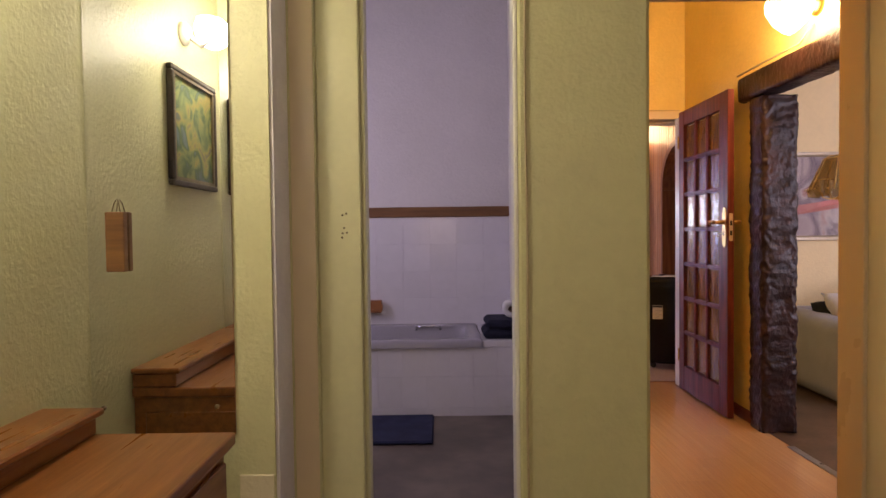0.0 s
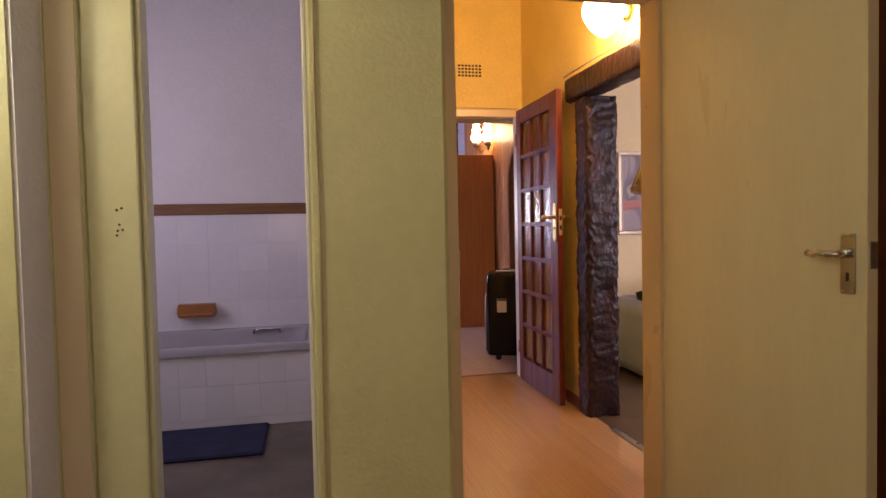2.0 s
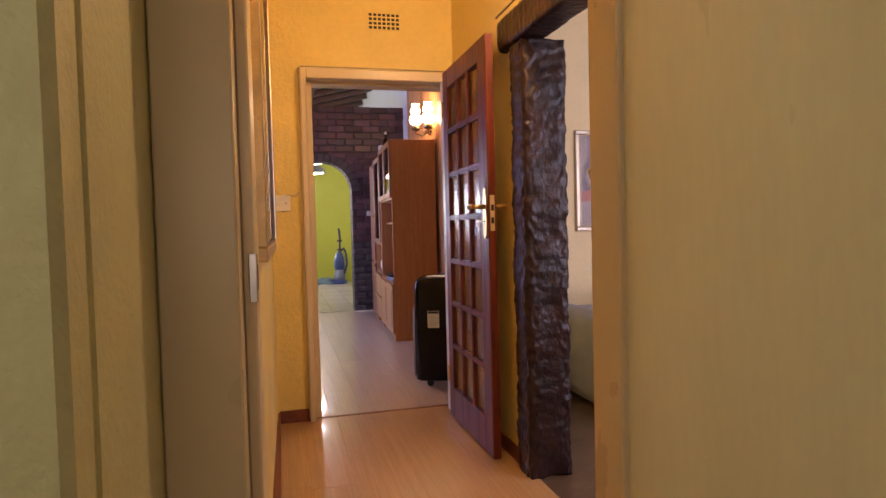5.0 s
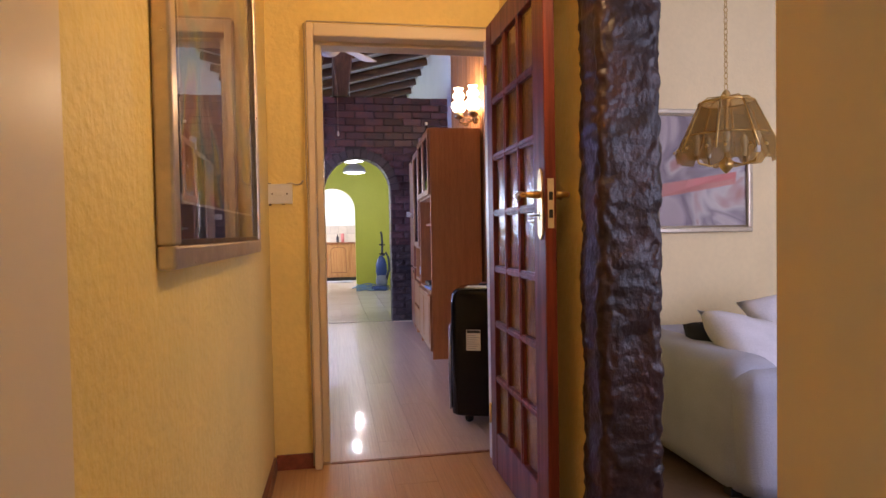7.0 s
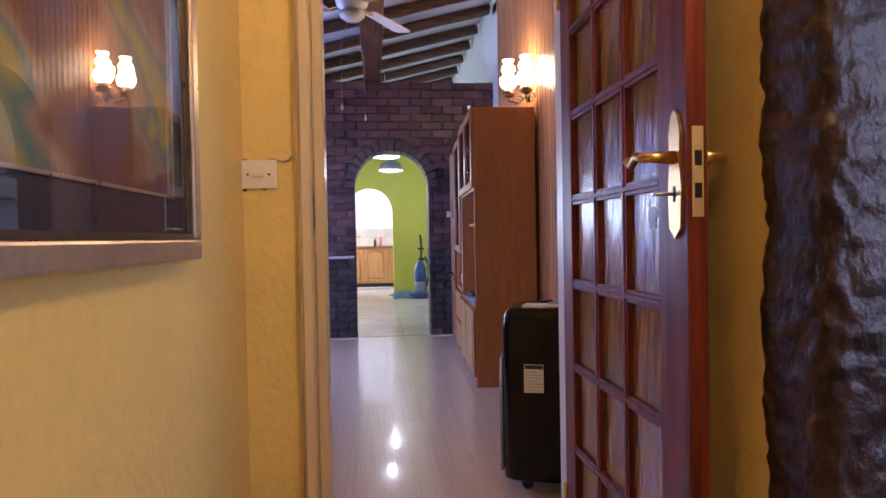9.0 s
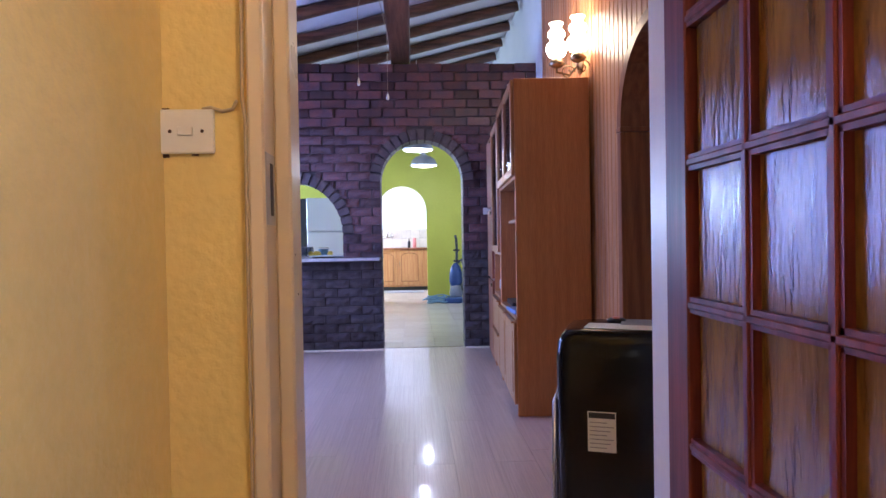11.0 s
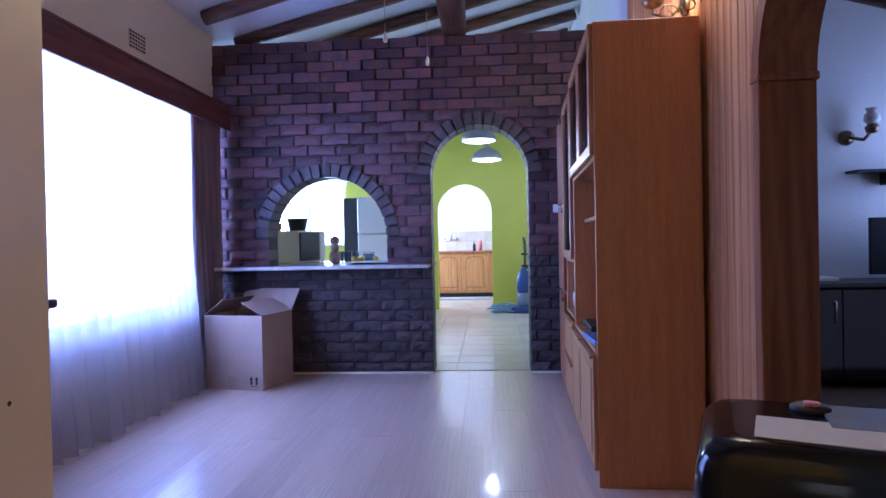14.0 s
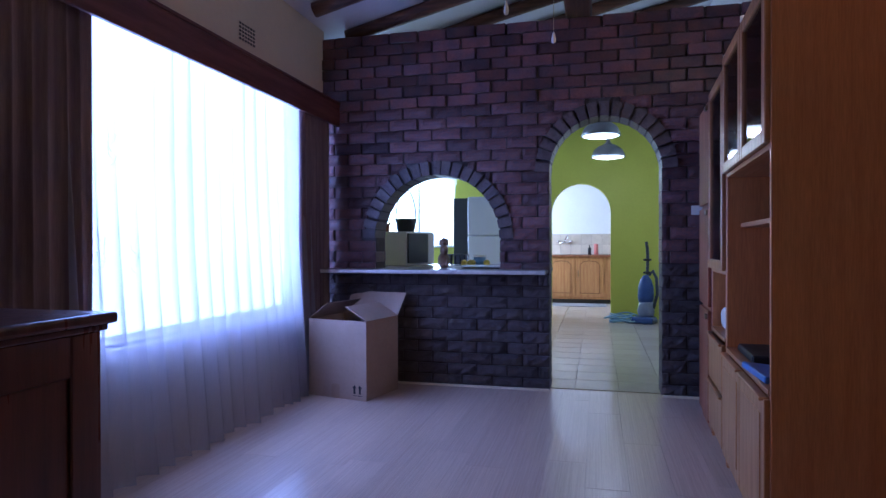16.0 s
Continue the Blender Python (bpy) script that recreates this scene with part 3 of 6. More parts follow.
structure("floor_kitchen", boxes((-2.5, 9.42, -0.12, 2.44, 17.2, -0.006)), "grout", "cream square floor tiles of the kitchen", "floor")
structure("wall_brick_core", arch_wall(-1.2, 2.32, 0, 2.75, 9.347, 9.55, [(0.797, 1.593, 0, 1.62, True), (-0.563, 0.433, 0.868, 1.13, True)]), "mortar", "dark brown face-brick wall with two arches", "wall")


# ---- doors and door frames ----
frame1 = structure("door_1_frame", boxes((0.422, 2.09, 0, 0.56, 2.43, 2.14), (0.56, 2.20, 0, 0.585, 2.43, 2.10), (1.335, 2.09, 0, 1.46, 2.19, 2.14), (1.395, 2.19, 0, 1.46, 2.33, 2.14), (0.56, 2.09, 2.005, 1.335, 2.19, 2.14), (0.56, 2.19, 2.10, 1.395, 2.40, 2.14), bevel=0.004), "cream_gloss", "beige painted door frame of the bedroom", "door frame")
part("strike_plate", boxes((0.572, 2.1965, 0.985, 0.5885, 2.238, 1.085), bevel=0.002), "steel", frame1, "worn steel strike plate")
part("strike_slot", boxes((0.584, 2.210, 1.01, 0.5895, 2.226, 1.06)), "black_matt", frame1, "dark strike opening")

frame_b = structure("door_2_frame", boxes((-0.545, 1.85, 0, -0.41, 1.95, 2.04), (-0.41, 1.87, 0, -0.395, 1.95, 2.02), (-0.62, 1.83, 0, -0.545, 1.93, 2.06), (-0.545, 1.85, 2.02, 0.05, 1.95, 2.06), bevel=0.004), "frame_green", "pale green painted bathroom door frame with old screw holes", "door frame")
structure("door_2_reveal", boxes((-0.634, 1.64, 0, -0.624, 1.83, 2.6)), "reveal_daylit", "reveal beside the bathroom door, bathroom daylight painted in as lilac", "trim")
structure("door_2_recess", boxes((-0.622, 1.822, 0, -0.548, 1.8285, 2.06)), "cream_gloss", "beige strip of the bathroom door frame", "trim")
for x, z in ((-0.468, 1.178), (-0.455, 1.18), (-0.463, 1.195), (-0.456, 1.24), (-0.468, 1.235), (-0.470, 1.165)):
    part("screw_hole", lathe([(0.0, 0), (0.0035, 0), (0.003, 0.002), (0.0, 0.002)], 8, pose(x, 1.8495, z, 90)), "rust", frame_b)
part("jamb_edge", boxes((0.043, 1.615, 0, 0.056, 1.695, 2.06), bevel=0.004), "white_plastic", green, "chipped white jamb edge")
part("cable", tube([(0.075 + 0.002 * math.sin(7 * z), 1.606 - 0.001, z) for z in [0.05 + i * 0.1 for i in range(26)]], 0.0035, 6), "cord", green, "thin cable painted over on the wall")

frame3 = structure("door_3_frame", boxes((0.776, 4.59, 0, 0.81, 4.79, 2.06), (0.81, 4.68, 0, 0.846, 4.79, 2.0), (0.81, 4.59, 2.0, 1.75, 4.68, 2.06), (0.81, 4.68, 1.985, 1.75, 4.79, 2.06), bevel=0.005), "cream_gloss", "chipped cream metal frame of the glazed door", "door frame")
part("hinge_jamb", boxes((1.607, 4.456, 0, 1.752, 4.588, 2.0), bevel=0.005), "white_plastic", frame3, "white painted hinge jamb")
part("strike_plate", boxes((0.8095, 4.594, 1.085, 0.8125, 4.674, 1.235), bevel=0.001), "steel", frame3, "steel strike plate")
part("strike_slot", boxes((0.812, 4.628, 1.105, 0.8135, 4.652, 1.215)), "black_matt", frame3, "dark strike opening")
for z in (0.42, 0.66, 0.93, 1.02, 1.5, 1.9, 0.3):
    part("chip", lathe([(0.0, 0), (0.0028, 0), (0.002, 0.001), (0.0, 0.001)], 7, pose(0.8455, 4.70 + 0.07 * ((z * 7) % 1), z, 0, 90)), "rust", frame3, "chipped paint")
part("cable", tube([(0.772, 4.596, 0.02), (0.770, 4.596, 0.7), (0.772, 4.596, 1.30), (0.766, 4.596, 1.34), (0.770, 4.596, 1.7), (0.769, 4.596, 2.055), (0.785, 4.596, 2.066), (1.2, 4.596, 2.068), (1.65, 4.596, 2.066)], 0.004, 6), "cord", frame3, "thin cable along the frame")


def lever(bm, x, y, z, way, sag=0.0, r=0.009, side=-1, ln=1.0):
    pts = [(x, y, z), (x, y + side * 0.045, z), (x + way * 0.012, y + side * 0.055, z), (x + way * 0.05 * ln, y + side * 0.055, z + sag), (x + way * 0.075 * ln, y + side * 0.055, z - sag), (x + way * 0.10 * ln, y + side * 0.052, z + sag * 0.5)]
    return merge(bm, tube(pts, r, 10, [1.5, 1.1, 1.2, 1.0, 0.9, 1.1]))


door1 = thing("door_1", pose(1.345, 2.125, 0.01, 0, 0, -83.6), "cream painted flush bedroom door, standing open", "door")
part("leaf", box(bmesh.new(), 0, 0, 0, 0.83, 0.04, 2.0, 0.002), "door_paint", door1)
hp = part("handle_plate", box(bmesh.new(), 0.760, -0.006, 0.962, 0.803, 0.0, 1.122, 0.004, 2), "chrome", door1, "chrome handle plate with a keyhole")
part("lever", lever(bmesh.new(), 0.781, -0.004, 1.068, -1, 0.003, ln=0.78), "chrome", hp, "chrome lever handle")
part("keyhole", boxes((0.7775, -0.0075, 0.995, 0.7845, -0.0055, 1.018)), "black_matt", hp)
for x, z in ((0.768, 0.97), (0.795, 0.97), (0.768, 1.114), (0.795, 1.114)):
    part("screw", lathe([(0.0, 0), (0.004, 0), (0.003, 0.002), (0, 0.0025)], 8, pose(x, -0.006, z, 90)), "steel", hp)
part("latch", boxes((0.8295, 0.008, 1.03, 0.834, 0.032, 1.1)), "steel", door1, "steel lock edge")
part("scratch", tube([(0.004, -0.0005, 0.975), (0.02, -0.0008, 0.955), (0.03, -0.0005, 0.945)], 0.0012, 5), "cord", door1, "short crack in the paint")

door3 = thing("door_3", pose(1.585, 4.452, 0.01, 0, 0, -90), "mahogany glazed door with amber panes, standing open", "door")
DW, DH = 0.775, 2.01
part("hinge_stile", box(bmesh.new(), 0, 0, 0, 0.088, 0.04, DH, 0.003), "mahogany", door3)
part("lock_stile", box(bmesh.new(), DW - 0.12, 0, 0, DW, 0.04, DH, 0.003), "mahogany", door3)
part("top_rail", box(bmesh.new(), 0.088, 0.001, DH - 0.105, DW - 0.12, 0.039, DH, 0.003), "mahogany", door3)
part("bottom_rail", box(bmesh.new(), 0.088, 0.001, 0, DW - 0.12, 0.039, 0.176, 0.003), "mahogany", door3)
px0, px1, pz0, pz1 = 0.088, DW - 0.12, 0.176, DH - 0.105
cw, ch = (px1 - px0) / 3, (pz1 - pz0) / 7


def glazing_bar(a0, z0, a1, z1):
    bm = boxes((a0, 0.004, z0, a1, 0.036, z1))
    if a1 - a0 > z1 - z0:
        c = (z0 + z1) / 2
        merge(bm, boxes((a0, 0.0, c - 0.006, a1, 0.04, c + 0.006), bevel=0.002))
    else:
        c = (a0 + a1) / 2
        merge(bm, boxes((c - 0.006, 0.0, z0, c + 0.006, 0.04, z1), bevel=0.002))
    return bm


for i in range(1, 7):
    z = pz0 + ch * i
    part("glazing_bar", glazing_bar(px0, z - 0.014, px1, z + 0.014), "mahogany", door3)
for i in range(1, 3):
    x = px0 + cw * i
    part("glazing_bar", glazing_bar(x - 0.014, pz0, x + 0.014, pz1), "mahogany", door3)
pane_me = mesh_of("pane", rough_up(boxes((-cw / 2 + 0.012, -0.003, -ch / 2 + 0.012, cw / 2 - 0.012, 0.003, ch / 2 - 0.012)), 0.0, 1), "amber_glass")
for i in range(3):
    for j in range(7):
        p = new("pane", pane_me)
        p.parent = door3
        p.location = (px0 + cw * (i + 0.5), 0.020, pz0 + ch * (j + 0.5))
for side, y0 in ((-1, 0.0), (1, 0.04)):
    out = [(-0.022, 0.02), (0.022, 0.02), (0.026, 0.09), (0.019, 0.15), (0.022, 0.2), (0.012, 0.235), (0, 0.245), (-0.012, 0.235), (-0.022, 0.2), (-0.019, 0.15), (-0.026, 0.09), (0.0, 0.0)]
    out = [out[-1]] + out[1:-1] + [out[0]]
    pl = part("handle_plate", prism([(x, z) for x, z in out], 0.006, pose(DW - 0.040, y0 - (0.006 if side < 0 else 0), 1.05)), "brass", door3, "ornate brass handle plate")
    part("lever", lever(bmesh.new(), DW - 0.040, y0 + side * 0.004, 1.205, -1, 0.008, 0.009, side), "brass", pl, "curved brass lever handle")
    part("keyhole", boxes((DW - 0.0435, y0 + side * 0.0065 - 0.001, 1.12, DW - 0.0365, y0 + side * 0.0065 + 0.001, 1.15)), "black_matt", pl)
part("lock_face", boxes((DW - 0.001, 0.009, 1.09, DW + 0.002, 0.031, 1.258), bevel=0.0008), "pale_brass", door3, "worn brass lock face plate")
for z in (1.125, 1.185):
    part("lock_slot", boxes((DW + 0.001, 0.013, z, DW + 0.0028, 0.027, z + 0.028)), "black_matt", door3)
key = part("key", tube([(DW - 0.040, -0.004, 1.135), (DW - 0.040, -0.05, 1.135)], 0.0035, 8), "steel", door3, "steel key in the lock")
part("key_ring", tube([(DW - 0.040 + 0.013 * math.sin(a), -0.046, 1.122 + 0.013 * math.cos(a)) for a in [2 * math.pi * i / 16 for i in range(17)]], 0.0012, 5), "steel", key)
part("key_tag", prism([(-0.012, -0.042), (0.012, -0.042), (0.012, -0.022), (0.020, -0.020), (0.020, -0.008), (0.008, 0), (-0.008, 0), (-0.020, -0.008), (-0.020, -0.020), (-0.012, -0.022)], 0.004, pose(DW - 0.040, -0.05, 1.112)), "grey_plastic", key, "shirt-shaped grey rubber key tag")
for z in (0.2, 1.75):
    part("hinge", lathe([(0.0, 0), (0.007, 0), (0.007, 0.09), (0, 0.09)], 10, pose(0.0, -0.003, z)), "brass", door3)

# ---- old sleeper post and lintel ----


def sleeper(x0, y0, z0, x1, y1, z1, n, amount, seed, across=56, along=150, split=None):
    """A rough-hewn baulk along axis n, with scalloped adze marks and a drying split down the face at x = split."""
    bm = bmesh.new()
    lo, hi = Vector((x0, y0, z0)), Vector((x1, y1, z1))
    u, v = [k for k in range(3) if k != n]
    hu, hv = (hi[u] - lo[u]) / 2, (hi[v] - lo[v]) / 2
    rings = []
    for i in range(along + 1):
        f = i / along
        ring = []
        for k in range(across):
            a = 2 * math.pi * (k + 0.5) / across
            c, s = math.cos(a), math.sin(a)
            e = 0.28
            p = Vector((0, 0, 0))
            p[n] = lo[n] + (hi[n] - lo[n]) * f
            cu, cv = math.copysign(abs(c) ** e, c), math.copysign(abs(s) ** e, s)
            p[u] = lo[u] + hu * (1 + cu)
            p[v] = lo[v] + hv * (1 + cv)
            d = Vector((0, 0, 0))
            d[u], d[v] = c, s
            q = p * 18 + Vector((seed, 0, 0))
            near_, next_ = noise.voronoi(q)[0][:2]
            dent = min(1.0, (next_ - near_) * 1.6) * (0.4 + 0.6 * max(0, noise.noise(p * 6 + Vector((0, 0, seed))) + 0.6))
            k2 = -0.55 * dent + 0.6 * noise.noise(p * 7 + Vector((seed, seed, 0))) + 0.30 * noise.noise(p * 42)
            if split is not None and s < -0.3:
                off = abs(p.x - split - 0.016 * math.sin(4.3 * p.z) - 0.012 * noise.noise(Vector((0, seed, p.z * 9))))
                k2 -= 1.7 * max(0.0, 1 - off / 0.009) * (0.5 + 0.5 * math.sin(2.6 * p.z + 0.5)) ** 0.5
            ring.append(bm.verts.new(p + d * amount * k2))
        rings.append(ring)
    for r0, r1 in zip(rings, rings[1:]):
        for k in range(across):
            fc = bm.faces.new((r0[k], r0[(k + 1) % across], r1[(k + 1) % across], r1[k]))
            fc.smooth = True
    bm.faces.new(rings[0])
    bm.faces.new(rings[-1])
    return bm


tagged(new("timber_post", mesh_of("timber_post", sleeper(1.668, 3.425, 0, 1.880, 3.60, 1.93, 2, 0.016, 2.0, 130, 190, 1.775), "sleeper")), "rough dark varnished railway-sleeper post with deep cracks", "post")
tagged(new("timber_lintel", mesh_of("timber_lintel", sleeper(1.655, 2.405, 1.935, 1.80, 3.70, 2.085, 1, 0.006, 5.0, 48, 110), "sleeper")), "dark sleeper lintel over the lounge opening", "beam")

# ---- bathroom ----
tub = thing("bathtub", pose(0, 0, 0), "grey enamelled bathtub with a tiled front", "bathtub")


def tub_shell():
    bm = bmesh.new()
    rings = []
    for inset, z in ((0.0, 0.44), (0.0, 0.475), (0.012, 0.49), (0.07, 0.49), (0.085, 0.475), (0.12, 0.30), (0.19, 0.12), (0.26, 0.10)):
        x0, x1, y0, y1 = -1.6 + inset, 0.10 - inset, 3.825 + inset, 4.555 - inset * 0.8
        r = 0.02 + inset * 0.9
        ring = []
        for cx, cy, a0 in ((x1 - r, y1 - r, 0), (x0 + r, y1 - r, 90), (x0 + r, y0 + r, 180), (x1 - r, y0 + r, 270)):
            for k in range(6):
                a = radians(a0 + 18 * k)
                ring.append(bm.verts.new((cx + r * math.cos(a), cy + r * math.sin(a), z)))
        rings.append(ring)
    for u, v in zip(rings, rings[1:]):
        for i in range(len(u)):
            f = bm.faces.new((u[i], u[(i + 1) % len(u)], v[(i + 1) % len(v)], v[i]))
            f.smooth = True
    bm.faces.new(rings[-1])
    return bm


part("shell", tub_shell(), "tub", tub, "grey enamel tub")
part("front_panel", boxes((-1.6, 3.845, 0, 0.36, 3.87, 0.44)), "tile_grout", tub)
part("end_shelf", boxes((0.10, 3.84, 0.44, 0.36, 4.56, 0.482), bevel=0.004), "wall_tile", tub, "tiled ledge at the end of the tub")
part("grip", tube([(-0.35, 4.48, 0.455), (-0.35, 4.47, 0.48), (-0.30, 4.465, 0.485), (-0.22, 4.465, 0.485), (-0.17, 4.47, 0.48), (-0.17, 4.48, 0.455)], 0.009, 8), "chrome", tub, "chrome grab handle")
mx = thing("bath_mixer", pose(-1.36, 4.50, 0.49), "chrome bath mixer with a coiled shower hose", "tap")
part("body", tube([(-0.09, 0, 0.05), (0.09, 0, 0.05)], 0.022, 10), "chrome", mx)
part("spout", tube([(0, 0, 0.05), (0, -0.06, 0.06), (0, -0.12, 0.03)], 0.014, 8), "chrome", mx)
for x in (-0.09, 0.09):
    part("knob", lathe([(0, 0), (0.028, 0), (0.03, 0.025), (0.015, 0.04), (0, 0.042)], 12, pose(x, 0, 0.06)), "chrome", mx)
    part("pillar", lathe([(0, 0), (0.02, 0), (0.014, 0.02), (0.014, 0.05), (0, 0.05)], 10, pose(x, 0, 0)), "chrome", mx)
part("hose", tube([(0.03, -0.01, 0.07), (0.10, -0.04, 0.16), (0.17, -0.05, 0.13), (0.20, -0.05, 0.04), (0.16, -0.06, 0.005)], 0.008, 8), "chrome", mx)
part("hand_shower", tube([(-0.02, -0.02, 0.10), (0.06, -0.04, 0.13), (0.13, -0.05, 0.12)], 0.013, 8), "chrome", mx)
tile_a = mesh_of("tile", boxes((0.0010, -0.003, 0.0010, 0.1990, 0, 0.1990), bevel=0.0006), "wall_tile")
tile_b = mesh_of("tile", boxes((0.0010, -0.003, 0.0010, 0.1510, 0, 0.1988), bevel=0.0006), "wall_tile")
tile_c = mesh_of("tile", boxes((0.0010, -0.003, 0.0010, 0.1510, 0, 0.0538), bevel=0.0006), "wall_tile")
for i in range(12):
    for z, me in ((0.0, tile_c), (0.056, tile_b), (0.256, tile_b)):
        x = -1.48 + 0.152 * i
        if x + 0.15 < 0.37:
            t = new("tile", me)
            t.parent = tub
            t.location = (x, 3.845, z if z < 0.2 else 0.256)
            if z > 0.2:
                t.scale = (1, 1, 0.18 / 0.2)
wt = structure("tiled_wall", boxes((-1.98, 4.551, 0.44, 0.36, 4.56, 1.29)), "tile_grout", "white tiled wall behind the bath", "wall")
for i in range(10):
    for j in range(5):
        t = new("tile", tile_a)
        t.parent = wt
        t.location = (-1.62 + 0.2 * i - 0.02, 4.552, 0.285 + 0.2 * j)
structure("trim_bathroom", boxes((-1.98, 4.535, 1.287, 0.36, 4.56, 1.362), bevel=0.004), "trim_brown", "brown wooden rail above the tiles", "trim")
structure("wall_bathroom_right", boxes((0.352, 1.97, 0, 0.362, 4.56, 3.05)), "plaster_lilac", "pale lilac bathroom wall", "wall")
soap = thing("soap_dish", pose(-0.72, 4.545, 0.63), "amber ceramic soap dish on the tiled wall", "soap dish")
part("dish", prism([(-0.125, -0.01), (-0.115, -0.045), (0.115, -0.045), (0.125, -0.01), (0.115, 0.045), (-0.115, 0.045)], 0.07, pose(0, -0.07, 0)), "terracotta", soap)
part("lip", boxes((-0.10, -0.078, -0.035, 0.10, -0.07, -0.02), bevel=0.003), "terracotta", soap)
for k, z in enumerate((0.482, 0.545)):
    tw = tagged(new("towel", mesh_of("towel", rough_up(boxes((0.11 + 0.02 * k, 3.88, z, 0.345, 4.2, z + 0.06), bevel=0.022), 0.008, 12, k), "towel")), "folded navy towel stacked on the tub ledge", "towel", "towels on the ledge")
roll = thing("toilet_roll", pose(0.30, 4.05, 0.605, 90, 0, 0), "white toilet paper roll on the towels", "toilet paper")
part("paper", lathe([(0.02, -0.05), (0.05, -0.05), (0.055, -0.045), (0.055, 0.045), (0.05, 0.05), (0.02, 0.05), (0.02, -0.05)], 24, pose(0, 0.055, 0)), "white_plastic", roll)
part("core", lathe([(0.017, -0.049), (0.02, -0.049), (0.02, 0.049), (0.017, 0.049), (0.017, -0.049)], 16, pose(0, 0.055, 0)), "cardboard", roll)
tagged(new("bath_mat", mesh_of("bath_mat", rough_up(boxes((-0.92, 3.31, 0.0, -0.215, 3.82, 0.022), bevel=0.010), 0.004, 6), "mat")), "thick navy bath mat on the floor", "bath mat")

# ---- bedroom alcove ----
mir = thing("wall_mirror", pose(0, 0, 0), "tall frameless mirror fixed to the alcove wall", "mirror")
part("glass", boxes((-1.138, 1.621, 0.62, -0.738, 1.629, 2.12), bevel=0.001), "mirror", mir)
for x, z in ((-1.105, 1.86), (-0.79, 1.86), (-1.105, 0.7), (-0.79, 0.7)):
    part("screw", lathe([(0, 0), (0.007, 0), (0.006, 0.004), (0, 0.005)], 12, pose(x, 1.621, z, 90)), "bronze", mir, "mirror screw")
mir2 = tagged(new("alcove_mirror", mesh_of("alcove_mirror", boxes((-1.135, 0.551, 0.75, -0.74, 0.557, 2.12)), "mirror")), "tall mirror on the alcove's end wall", "mirror")
dr = thing("dresser", pose(0, 0, 0), "built-in varnished wooden dressing table", "dresser")
part("top", box(bmesh.new(), -1.138, 0.56, 0.668, -0.665, 1.40, 0.70, 0.006, 2), "dresser_wood", dr)
part("body", boxes((-1.138, 0.58, 0, -0.69, 1.385, 0.668), bevel=0.003), "dresser_wood", dr)
part("upstand", boxes((-1.138, 0.56, 0.70, -1.0, 1.395, 0.745), (-1.138, 0.56, 0.745, -0.985, 1.405, 0.762), bevel=0.004), "dresser_wood", dr, "moulded upstand along the wall")
for k in range(3):
    d = part("drawer", boxes((-0.69, 0.62, 0.06 + 0.2 * k, -0.676, 1.36, 0.24 + 0.2 * k), bevel=0.003), "dresser_wood", dr)
    part("knob", lathe([(0.006, 0), (0.006, 0.012), (0.015, 0.018), (0.014, 0.028), (0, 0.03)], 14, pose(-0.676, 0.99, 0.15 + 0.2 * k, 0, 90)), "brass", d)
part("end_panel", boxes((-1.10, 1.385, 0.08, -0.72, 1.392, 0.62), bevel=0.003), "dresser_wood", dr)
blk = thing("wooden_plaque", pose(-1.05, 1.608, 1.08), "small brown wooden block hanging by a string", "wall decoration")
part("block", box(bmesh.new(), -0.026, -0.012, 0, 0.026, 0.011, 0.165, 0.004, 2), "trim_brown", blk)
part("string", tube([(-0.012, 0.0, 0.163), (-0.006, 0.004, 0.19), (0, 0.006, 0.2), (0.006, 0.004, 0.19), (0.012, 0.0, 0.163)], 0.0015, 5), "bronze", blk)


